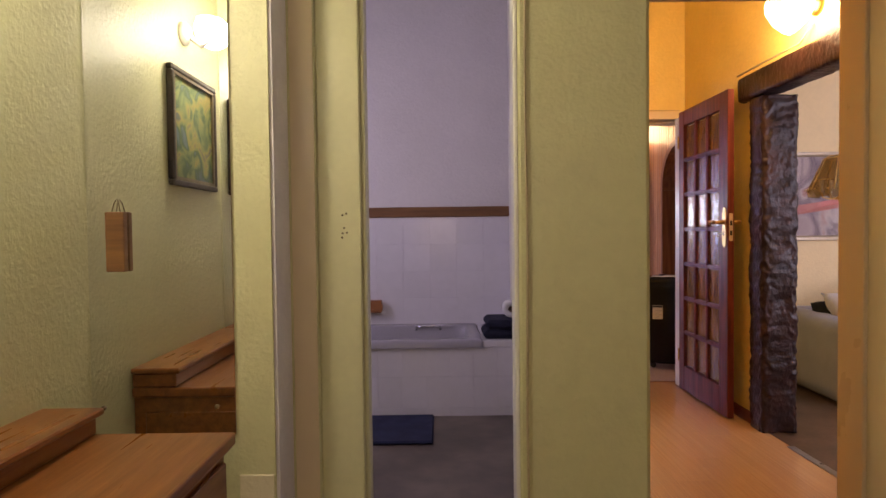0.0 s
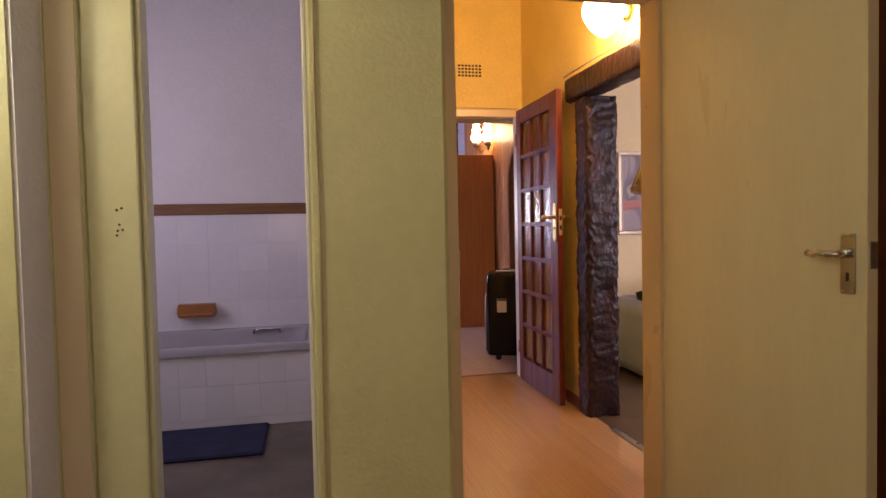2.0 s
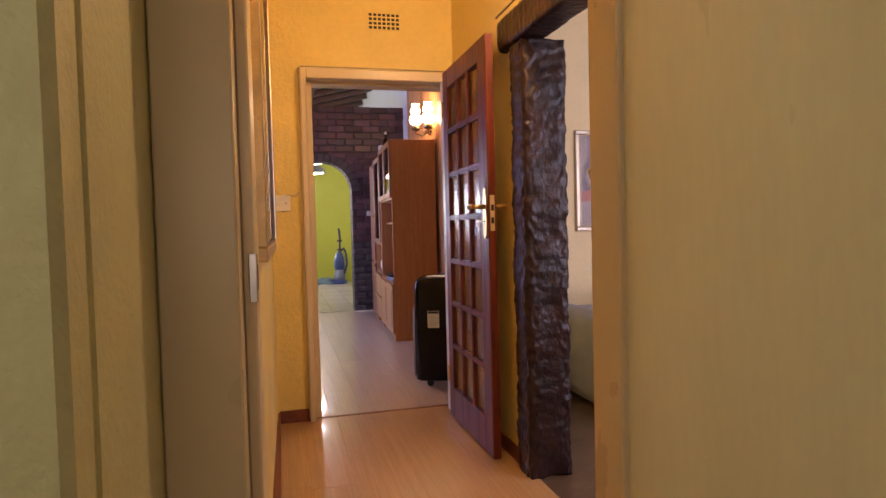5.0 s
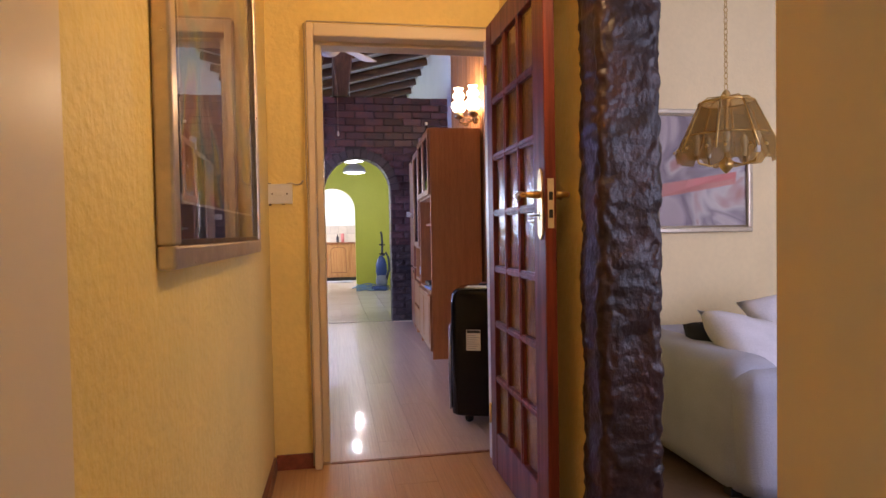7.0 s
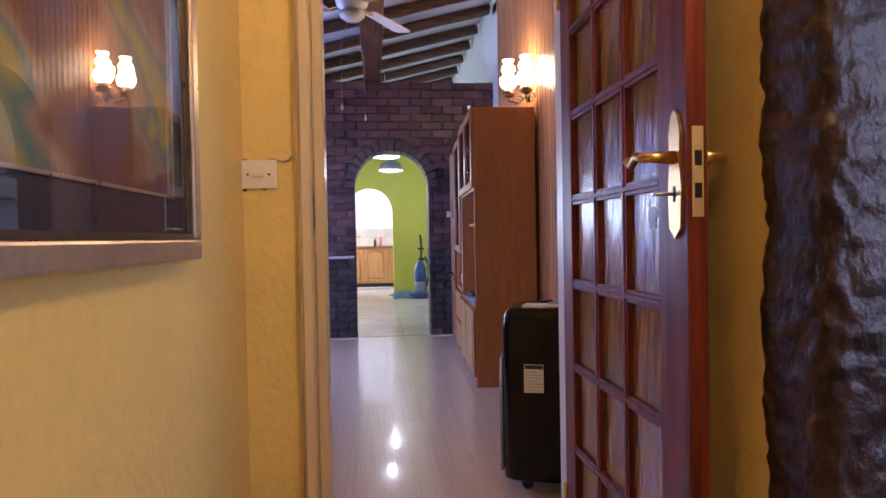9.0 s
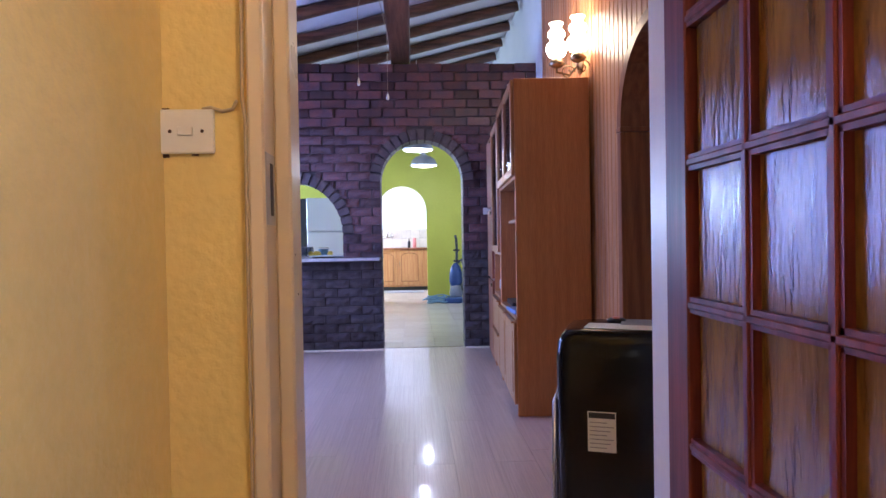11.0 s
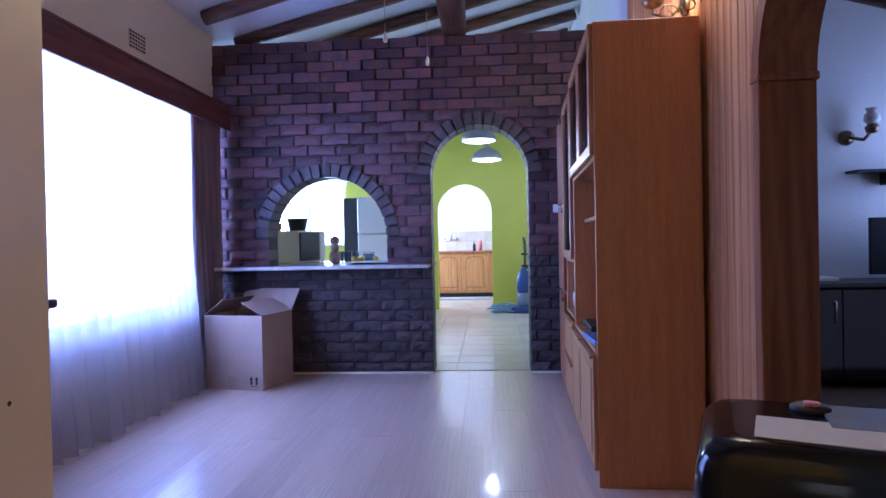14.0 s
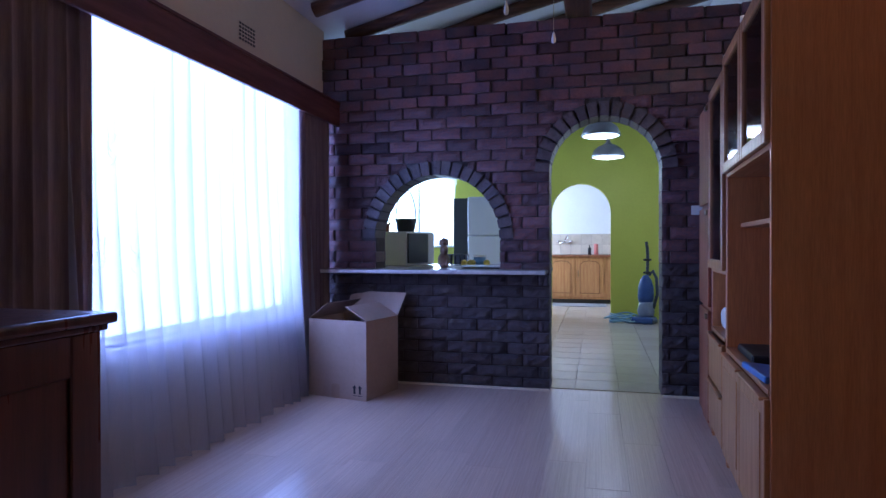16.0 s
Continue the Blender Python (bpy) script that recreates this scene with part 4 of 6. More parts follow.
def picture(name, w, h, bar, depth, m, art, frame_mat, label, glass=True, mount=0.0):
    p = thing(name, m, label, "picture")
    for n, s in (("frame_bottom", (-w / 2, 0, 0, w / 2, depth, bar)), ("frame_top", (-w / 2, 0, h - bar, w / 2, depth, h)), ("frame_side", (-w / 2, 0, bar, -w / 2 + bar, depth, h - bar)), ("frame_side", (w / 2 - bar, 0, bar, w / 2, depth, h - bar))):
        bm = box(bmesh.new(), *s, bevel=min(0.006, depth * 0.3), seg=2)
        part(n, bm, frame_mat, p)
    b2 = bar + 0.012
    part("frame_lip", boxes((-w / 2 + bar, 0.004, bar, w / 2 - bar, 0.012, b2), (-w / 2 + bar, 0.004, h - b2, w / 2 - bar, 0.012, h - bar), (-w / 2 + bar, 0.004, b2, -w / 2 + b2, 0.012, h - b2), (w / 2 - b2, 0.004, b2, w / 2 - bar, 0.012, h - b2)), "bronze", p)
    part("backing", boxes((-w / 2 + bar * 0.5, depth * 0.6, bar * 0.5, w / 2 - bar * 0.5, depth * 0.9, h - bar * 0.5)), "dark_frame" if mount == 0 else "blue_mount", p)
    part("artwork", boxes((-w / 2 + bar + mount, depth * 0.55, bar + mount, w / 2 - bar - mount, depth * 0.59, h - bar - mount)), art, p, "painted canvas")
    if mount > 0:
        for s in ((-w / 2 + bar + mount - 0.006, depth * 0.5, bar + mount - 0.006, w / 2 - bar - mount + 0.006, depth * 0.55, bar + mount), (w / 2 - bar - mount, depth * 0.5, bar + mount, w / 2 - bar - mount + 0.006, depth * 0.55, h - bar - mount), (-w / 2 + bar + mount - 0.006, depth * 0.5, bar + mount, -w / 2 + bar + mount, depth * 0.55, h - bar - mount)):
            part("mount_edge", boxes(s), "silver_frame", p)
    if glass:
        g = part("glass", boxes((-w / 2 + bar, depth * 0.35, bar, w / 2 - bar, depth * 0.38, h - bar)), "picture_glass", p)
        g.visible_shadow = False
    return p


M["blue_mount"] = material("blue_mount", (0.022, 0.028, 0.055), 0.5, vary=0.15, scale=6)
picture("landscape_painting", 0.44, 0.44, 0.022, 0.025, pose(-1.115, 0.875, 1.36, 0, 0, 90), "art_landscape", "dark_frame", "small framed landscape painting in a dark frame", False)
vl = thing("vanity_lamp", pose(-1.14, 0.93, 1.95), "white globe wall lamp, lit", "wall lamp")
part("base", lathe([(0.0, 0), (0.045, 0), (0.045, 0.012), (0.02, 0.03), (0, 0.03)], 20, pose(0, 0, 0, 0, 90)), "white_plastic", vl)
g = part("globe", lathe([(0.02, -0.03), (0.045, -0.02), (0.055, 0.02), (0.045, 0.055), (0.0, 0.07)], 20, pose(0.10, 0, 0)), "lit_white", vl, "glowing opal globe")
g.visible_shadow = False
part("arm", tube([(0.02, 0, -0.01), (0.07, 0, -0.05), (0.10, 0, -0.03)], 0.008, 8), "white_plastic", vl)
structure("trim_pier", boxes((-0.732, 1.622, 0, -0.636, 1.629, 0.505), bevel=0.002), "plaster_cream", "brownish lower band on the pier", "trim")
wd = thing("wardrobe", pose(0, 0, 0), "tall dark brown wooden wardrobe", "wardrobe")
part("body", boxes((1.62, 0.5, 0, 2.15, 2.08, 2.15), bevel=0.004), "pine_dark", wd)
for k in range(2):
    d = part("door", boxes((1.602, 0.52 + 0.78 * k, 0.08, 1.62, 1.28 + 0.78 * k, 2.12), bevel=0.004), "pine_dark", wd)
    part("knob", lathe([(0.006, 0), (0.006, 0.012), (0.014, 0.02), (0, 0.03)], 12, pose(1.602, 1.22 + 0.14 * k, 1.06, 0, -90)), "white_plastic", d)

# ---- hall ----
structure("baseboard_hall_left", boxes((0.574, 2.43, 0, 0.605, 4.60, 0.072), bevel=0.002), "skirting_red", "dark red wooden skirting board", "baseboard")
structure("baseboard_hall_end", boxes((0.602, 4.618, 0, 0.778, 4.63, 0.072), bevel=0.002), "skirting_red", "dark red wooden skirting board", "baseboard")
structure("baseboard_hall_right", boxes((1.688, 3.61, 0, 1.70, 4.45, 0.072), bevel=0.002), "skirting_red", "dark red wooden skirting board", "baseboard")
picture("abstract_painting", 1.19, 1.37, 0.044, 0.035, pose(0.609, 3.455, 1.032, 0, 0, 89.05), "art_abstract", "silver_frame", "large glazed abstract painting in a champagne frame", True, 0.09)
sw = thing("light_switch", pose(0.643, 4.63, 1.282), "white rectangular light switch with rusty edges", "light switch")
part("plate", box(bmesh.new(), -0.058, -0.012, -0.046, 0.058, 0, 0.046, 0.004, 2), "white_plastic", sw)
part("rocker", box(bmesh.new(), -0.016, -0.017, -0.009, 0.016, -0.012, 0.009, 0.002, 2), "white_plastic", sw)
for x in (-0.032, 0.034):
    part("screw", lathe([(0, 0), (0.004, 0), (0.003, 0.002), (0, 0.002)], 8, pose(x, -0.012, 0, 90)), "rust", sw)
for x, z, a, b in ((-0.056, -0.053, 0.018, 0.009), (0.008, -0.05, 0.015, 0.005), (-0.056, 0.046, 0.02, 0.004), (-0.062, 0.01, 0.004, 0.012)):
    part("rust_stain", rough_up(boxes((x, -0.003, z, x + a, -0.0005, z + b)), 0.002, 60), "rust", sw, "rusty stain")
part("cable", tube([(0.034, -0.006, 0.046), (0.05, -0.006, 0.05), (0.075, -0.005, 0.042), (0.095, -0.005, 0.046), (0.108, -0.02, 0.06)], 0.004, 6), "cord", sw)


def vent(name, m, w, h, nx, nz, mat, label):
    v = thing(name, m, label, "air vent")
    part("plate", boxes((-w / 2, -0.006, 0, w / 2, 0, h), bevel=0.002), mat, v)
    for i in range(nx):
        for j in range(nz):
            x, z = -w / 2 + w * (i + 0.5) / nx, h * (j + 0.5) / nz
            part("hole", boxes((x - w / nx * 0.34, -0.0075, z - h / nz * 0.30, x + w / nx * 0.34, -0.0055, z + h / nz * 0.30)), "black_matt", v)


vent("wall_vent", pose(1.28, 4.63, 2.305), 0.19, 0.10, 7, 4, "plaster_yellow", "yellow painted air brick with square holes")
vent("window_wall_vent", pose(-1.02, 8.20, 2.36, 0, 0, 90), 0.19, 0.12, 6, 5, "plaster_cream", "cream painted air brick with square holes")
hl = thing("hall_lamp", pose(1.70, 2.97, 2.235), "glowing glass wall lamp above the timber lintel", "wall lamp")
part("base", lathe([(0, 0), (0.05, 0), (0.05, 0.01), (0.02, 0.03), (0, 0.03)], 20, pose(0, 0, 0.03, 0, -90)), "brass", hl)
part("arm", tube([(-0.02, 0, 0.03), (-0.08, 0, 0.09), (-0.13, 0, 0.12)], 0.008, 8), "brass", hl)
g = part("shade", lathe([(0.0, -0.115), (0.03, -0.10), (0.075, -0.055), (0.105, 0.0), (0.11, 0.04), (0.095, 0.08), (0.05, 0.105), (0.03, 0.11)], 24, pose(-0.14, 0, 0.0)), "lit_glass", hl, "glowing frosted glass shade")
g.visible_shadow = False
part("cable", tube([(-0.01, 0.02, -0.05), (-0.03, 0.10, -0.125), (-0.05, 0.36, -0.135), (-0.052, 0.72, -0.14)], 0.005, 6), "cord", hl)

# ---- lounge ----
sofa = thing("sofa", pose(0, 0, 0), "low grey fabric sofa with its back to the hall", "sofa")
part("back", rough_up(box(bmesh.new(), 2.42, 3.86, 0.0, 2.68, 5.06, 0.565, 0.10, 6), 0.010, 5), "sofa_cloth", sofa)
part("seat", rough_up(box(bmesh.new(), 2.66, 3.90, 0.10, 3.35, 5.0, 0.30, 0.03, 2), 0.004, 4), "cushion_black", sofa, "black seat base")
for y in (3.90, 4.45):
    part("seat_cushion", rough_up(box(bmesh.new(), 2.67, y + 0.01, 0.30, 3.38, y + 0.54, 0.40, 0.05, 3), 0.006, 5), "cushion_black", sofa, "black seat cushion")
part("arm", rough_up(box(bmesh.new(), 2.60, 4.90, 0.10, 3.3, 5.08, 0.53, 0.07, 4), 0.006, 4), "sofa_cloth", sofa)
part("loose_cover", rough_up(rough_up(box(bmesh.new(), 2.445, 3.79, 0.0, 2.735, 3.99, 0.53, 0.095, 7), 0.022, 5, 3), 0.006, 17), "sofa_cloth", sofa, "creased loose cover over the sofa end")
for ob in sofa.children:
    for face in ob.data.polygons:
        face.use_smooth = True
for x in (2.47, 3.25):
    for y in (3.95, 5.0):
        part("leg", boxes((x - 0.025, y - 0.025, 0, x + 0.025, y + 0.025, 0.12)), "black_matt", sofa)


def pillow(name, m, w, h, d, mat, label):
    bm = bmesh.new()
    n = 14
    grid = {}
    for s in (-1, 1):
        for i in range(n + 1):
            for j in range(n + 1):
                u, v = i / n * 2 - 1, j / n * 2 - 1
                puff = (max(0, 1 - u ** 4) * max(0, 1 - v ** 4)) ** 0.55
                pinch = 1 - 0.10 * (1 - abs(v)) * abs(u) ** 3 - 0.10 * (1 - abs(u)) * abs(v) ** 3
                edge = i in (0, n) or j in (0, n)
                if edge and s > 0:
                    grid[s, i, j] = grid[-1, i, j]
                else:
                    grid[s, i, j] = bm.verts.new((u * w / 2 * pinch, s * d / 2 * puff + 0.006 * noise.noise(Vector((u * 3, v * 3, s))), v * h / 2 * pinch))
        for i in range(n):
            for j in range(n):
                f = bm.faces.new([grid[s, a, b] for a, b in ((i, j), (i + 1, j), (i + 1, j + 1), (i, j + 1))])
                f.smooth = True
    bm.transform(m)
    return tagged(new(name, mesh_of(name, bm, mat)), label, "cushion", "cushions on the sofa")


def leaning(tip, low, facing):
    """A pose for a square cushion whose one diagonal runs from tip to low."""
    tip, low = Vector(tip), Vector(low)
    d1 = (low - tip).normalized()
    n = Vector(facing)
    n = (n - n.dot(d1) * d1).normalized()
    d2 = n.cross(d1)
    ex, ez = (d1 + d2).normalized(), (d2 - d1).normalized()
    if ex.cross(n).dot(ez) < 0:
        ex, ez = (d1 - d2).normalized(), (-d2 - d1).normalized()
    m = Matrix((ex, n, ez)).transposed().to_4x4()
    m.translation = (tip + low) / 2
    return m


pillow("cushion", leaning((2.535, 4.31, 0.715), (2.98, 3.98, 0.33), (0.35, -0.62, 0.70)), 0.47, 0.47, 0.17, "cushion_cloth", "pale grey scatter cushion leaning over the sofa back")
pillow("cushion", leaning((2.86, 4.52, 0.72), (3.50, 4.22, 0.44), (0.0, -0.75, 0.6)), 0.50, 0.50, 0.16, "cushion_cloth", "cream scatter cushion at the back of the sofa")
pillow("cushion", leaning((2.56, 4.50, 0.63), (2.74, 4.16, 0.44), (-0.4, -0.5, 0.8)), 0.27, 0.27, 0.13, "cushion_black", "small black scatter cushion on the sofa")
pillow("cushion", leaning((2.80, 4.42, 0.66), (3.16, 4.10, 0.43), (0.3, -0.5, 0.8)), 0.36, 0.36, 0.07, "olive_cloth", "olive patterned scatter cushion")
picture("red_abstract_picture", 0.66, 0.74, 0.03, 0.03, pose(3.09, 5.10, 1.065), "art_red", "silver_frame", "silver-framed abstract print in pink, red and grey", True)
pr = bpy.data.objects["red_abstract_picture"]
part("brush_stroke", rough_up(boxes((-0.28, 0.0145, 0.26, 0.27, 0.0155, 0.33)), 0.02, 6), "pink_plastic", pr, "broad red brush stroke").rotation_euler = (0, radians(-9), 0)

ch_ = thing("chandelier", pose(2.634, 4.22, 1.335), "brass chandelier with smoked amber glass panels on a chain", "chandelier")
for k in range(8):
    a0, a1 = radians(45 * k + 2.5), radians(45 * k + 42.5)
    bm = bmesh.new()
    q = [(0.118, a0, 0.318), (0.118, a1, 0.318), (0.222, a1, 0.098), (0.209, a1 - 0.13, 0.055), (0.209, a0 + 0.13, 0.055), (0.222, a0, 0.098)]
    vs = [bm.verts.new((r * math.cos(a), r * math.sin(a), z)) for r, a, z in q]
    vs2 = [bm.verts.new((r * 0.985 * math.cos(a), r * 0.985 * math.sin(a), z - 0.003)) for r, a, z in q]
    bm.faces.new(vs)
    bm.faces.new(vs2[::-1])
    for i in range(6):
        bm.faces.new((vs[i], vs2[i], vs2[(i + 1) % 6], vs[(i + 1) % 6]))
    p = part("glass_panel", bm, "smoked_glass", ch_)
    p.visible_shadow = False
    pts = [(r * math.cos(a), r * math.sin(a), z) for r, a, z in ((0.116, radians(45 * k), 0.320), (0.219, radians(45 * k), 0.098))]
    part("rib", tube(pts, 0.004, 6), "brass", ch_)
for k in range(8):
    a = radians(45 * k)
    part("spoke", tube([(0.02 * math.cos(a), 0.02 * math.sin(a), 0.345), (0.09 * math.cos(a), 0.09 * math.sin(a), 0.338), (0.116 * math.cos(a), 0.116 * math.sin(a), 0.318)], 0.003, 6), "brass", ch_)
    for da in (-16, 16):
        b = a + radians(22.5 + da * 0.8)
        part("clip", lathe([(0, 0), (0.007, 0.0), (0.007, 0.006), (0, 0.008)], 8, pose(0.218 * math.cos(b), 0.218 * math.sin(b), 0.105, 0, 60, math.degrees(b))), "brass", ch_)
part("top_ring", tube([(0.116 * math.cos(a), 0.116 * math.sin(a), 0.318) for a in [2 * math.pi * i / 24 for i in range(25)]], 0.005, 6), "brass", ch_)
part("lower_ring", tube([(0.172 * math.cos(a), 0.172 * math.sin(a), 0.17) for a in [2 * math.pi * i / 32 for i in range(33)]], 0.003, 6), "brass", ch_)
part("stem", lathe([(0.0, 0), (0.012, 0.008), (0.03, 0.03), (0.034, 0.05), (0.012, 0.07), (0.008, 0.3), (0.03, 0.335), (0.012, 0.37), (0, 0.38)], 16), "brass", ch_, "brass stem with a finial")
for k in range(5):
    a = radians(72 * k + 20)
    c, s = math.cos(a), math.sin(a)
    part("arm", tube([(0.02 * c, 0.02 * s, 0.05), (0.07 * c, 0.07 * s, 0.035), (0.12 * c, 0.12 * s, 0.05), (0.13 * c, 0.13 * s, 0.085)], 0.005, 8), "brass", ch_)
    part("candle_bulb", lathe([(0.012, 0), (0.012, 0.05), (0.017, 0.065), (0.012, 0.09), (0, 0.105)], 10, pose(0.13 * c, 0.13 * s, 0.085)), "opal_glass", ch_)
chain_link = mesh_of("chain_link", tube([(0.008 * math.sin(a), 0, 0.016 * math.cos(a)) for a in [2 * math.pi * i / 12 for i in range(13)]], 0.002, 5), "brass")
for k in range(42):
    ln = new("chain_link", chain_link)
    ln.parent = ch_
    ln.location, ln.rotation_euler = (0, 0, 0.39 + 0.0245 * k), (0, 0, radians(90 * (k % 2)))

# ---- living room: window, pelmet, curtains ----
win = structure("window_1", boxes((-1.215, 6.85, 0.6, -1.185, 6.88, 2.26), (-1.215, 9.19, 0.6, -1.185, 9.22, 2.26), (-1.215, 6.88, 0.6, -1.185, 9.19, 0.63), (-1.215, 6.88, 2.23, -1.185, 9.19, 2.26)), "white_plastic", "wide white steel window behind sheer curtains", "window")
for y in (7.265, 8.035, 8.805):
    p = part("pane", boxes((-1.202, y - 0.384, 0.631, -1.198, y + 0.384, 2.229)), "glass", win)
    p.visible_shadow = False
part("window_sill", boxes((-1.14, 6.82, 0.575, -1.0, 9.25, 0.60), bevel=0.004), "plaster_cream", win)
pel = thing("pelmet", pose(0, 0, 0), "reddish brown wooden curtain pelmet", "pelmet")
part("front_board", boxes((-0.885, 6.2, 2.03, -0.863, 9.315, 2.205), bevel=0.003), "pelmet_wood", pel)
part("top_board", boxes((-1.02, 6.2, 2.205, -0.855, 9.315, 2.225), bevel=0.003), "pelmet_wood", pel)
part("end_board", boxes((-1.02, 6.185, 2.03, -0.885, 6.2, 2.205), bevel=0.002), "pelmet_wood", pel)


def drape(name, y0, y1, x, z0, z1, folds, deep, mat, label, flare=0.0, ny=160, nz=24, seed=0.0):
    bm = bmesh.new()
    rows = []
    for j in range(nz + 1):
        v = j / nz
        z = z1 + (z0 - z1) * v
        row = []
        for i in range(ny + 1):
            u = i / ny
            ph = u * folds * 2 * math.pi + 1.3 * noise.noise(Vector((u * 5, v * 1.2, seed)))
            am = deep * (0.75 + 0.5 * noise.noise(Vector((u * 7, v * 2, seed + 4)))) * (0.7 + 0.5 * v)
            yy = y0 + (y1 - y0) * u + 0.35 * deep * math.cos(ph * 1.0) + 0.02 * v * noise.noise(Vector((u * 6, v * 3, seed + 8)))
            hem = 0.02 * noise.noise(Vector((u * 9, 1, seed))) if j == nz else 0
            row.append(bm.verts.new((x + flare * v * v + am * math.sin(ph), yy, z + hem)))
        rows.append(row)
    for a, b in zip(rows, rows[1:]):
        for i in range(ny):
            f = bm.faces.new((a[i], a[i + 1], b[i + 1], b[i]))
            f.smooth = True
    return tagged(new(name, mesh_of(name, bm, mat)), label, "curtain")


drape("sheer_curtain", 6.70, 8.95, -0.965, 0.012, 2.19, 17, 0.038, "sheer", "white sheer net curtain hanging to the floor", 0.09, 260, 26, 2.0)
near = drape("curtain", 6.22, 6.85, -0.935, 0.015, 2.17, 8, 0.026, "curtain", "striped mauve curtain drawn aside", 0.0, 130, 16, 5.0)
far = drape("curtain", 8.74, 9.26, -0.935, 0.015, 2.17, 7, 0.026, "curtain", "striped mauve curtain drawn aside", 0.0, 80, 16, 9.0)
for ob in (near, far):
    ob["group"] = "window curtains"
for k, (y, z) in enumerate(((6.95, 1.5), (6.90, 1.05), (8.68, 1.2), (7.1, 1.02), (8.15, 0.66), (8.35, 0.7), (8.55, 0.72))):
    em = thing("embroidery", pose(-0.925, y, z), "small grey embroidered twig on the net curtain", "embroidery", "embroidered twigs")
    for a in range(5):
        t0 = 0.03 * a
        part("twig", tube([(0, 0.01 * math.sin(a), t0 - 0.07), (0.002, 0.025 * math.cos(2.1 * a + k), t0 - 0.05), (0.002, 0.035 * math.cos(2.1 * a + k), t0 - 0.02)], 0.0014, 4), "print_grey", em)

# ---- living room: ceiling timber ----
logs = []
for k in range(15):
    y = 5.16 + 0.615 * k
    pts, tap = [], []
    for i in range(13):
        x = -0.86 + 3.19 * i / 12
        if y > 9.5:
            x = -1.1 + 3.38 * i / 12
        pts.append((x, y + 0.012 * noise.noise(Vector((x, k, 0))), slope(x) - 0.060 + 0.008 * noise.noise(Vector((x * 1.5, k, 5)))))
        tap.append(1.0 + 0.08 * noise.noise(Vector((x * 2, k, 9))))
    ob = new("rafter", mesh_of("rafter", tube(pts, 0.056, 12, tap), "log"))
    tagged(ob, "round dark-stained log rafter under the sloping ceiling", "rafter", "log rafters")
bm = bmesh.new()
box(bm, 0.915, 4.79, 2.765, 1.105, 9.50, 3.10, 0.02, 2)
tagged(new("purlin_beam", mesh_of("purlin_beam", rough_up(bm, 0.006, 3), "purlin")), "heavy dark-stained timber beam resting on the brick wall", "beam")

fan = thing("ceiling_fan", pose(0.885, 6.85, 2.655), "white four-blade ceiling fan at rest", "ceiling fan")
part("motor", lathe([(0.0, -0.055), (0.05, -0.05), (0.10, -0.02), (0.115, 0.02), (0.10, 0.05), (0.05, 0.07), (0.02, 0.08), (0, 0.08)], 28), "white_enamel", fan)
part("rod", lathe([(0.012, 0.07), (0.012, 0.13), (0.05, 0.135), (0.05, 0.15), (0, 0.15)], 12, pose(0.06, 0, 0.0)), "white_enamel", fan)
part("light_bowl", lathe([(0.0, -0.12), (0.05, -0.112), (0.085, -0.085), (0.09, -0.06), (0.04, -0.05), (0, -0.05)], 24), "opal_glass", fan)
for k in range(4):
    m = pose(0, 0, 0.0, 0, 0, 90 * k - 33)
    bl = prism([(0.20, -0.055), (0.66, -0.075), (0.69, -0.05), (0.69, 0.05), (0.66, 0.075), (0.20, 0.055)], 0.008)
    bl.transform(pose(0, 0, 0, 90) )
    bl.transform(pose(0, 0, 0.004, 9, 0, 0))
    bl.transform(m)
    part("blade", bl, "white_plastic", fan)
    br = boxes((0.09, -0.018, -0.006, 0.24, 0.018, 0.0), bevel=0.002)
    br.transform(m)
    part("blade_arm", br, "brass", fan)
for (x, y, z) in ((0.952, 7.533, 2.0), (0.792, 7.131, 2.0)):
    dx, dy = x - 0.885, y - 6.85
    part("pull_cord", tube([(dx * 0.3, dy * 0.3, -0.05), (dx, dy, -0.2), (dx, dy, z - 2.66 + 0.05)], 0.0016, 5), "cord", fan)
    part("pull_knob", lathe([(0, 0), (0.009, 0.006), (0.011, 0.02), (0.006, 0.045), (0.002, 0.055), (0, 0.055)], 12, pose(dx, dy, z - 2.66)), "white_plastic", fan)

# ---- living room: panelled wall and arch ----
wall_r = bpy.data.objects["wall_living_right"]
board = mesh_of("board", boxes((-0.014, 0.0, 0.0, 0.0, 0.060, 1.0), bevel=0.004), "pine")
for k in range(54):
    y = 4.80 + 0.0668 * k
    if y > 8.34:
        break
    lo, c = 0.0, y + 0.033
    if 5.57 < c < 6.45:
        r = 0.44
        lo = 1.6 + math.sqrt(max(0.0, r * r - (c - 5.99) ** 2)) - 0.02
    b = new("board", board)
    b.parent = wall_r
    b.location, b.scale = (2.19, y, lo), (1, 1, 3.66 - lo)


def arch_ring(x0, x1, c, zs, r0, r1, n=20):
    bm = bmesh.new()
    pr = None
    for i in range(n + 1):
        a = math.pi * i / n
        q = [bm.verts.new((x, c + r * math.cos(a), zs + r * math.sin(a))) for x, r in ((x0, r0), (x1, r0), (x1, r1), (x0, r1))]
        if pr:
            for j in range(4):
                bm.faces.new((pr[j], pr[(j + 1) % 4], q[(j + 1) % 4], q[j]))
        else:
            bm.faces.new(q)
        pr = q
    bm.faces.new(pr[::-1])
    return bm


arch = thing("timber_arch", pose(0, 0, 0), "dark pine lining of the arched opening", "arch")
part("arch_lining", arch_ring(2.155, 2.345, 5.99, 1.6, 0.40, 0.455), "pine_dark", arch)
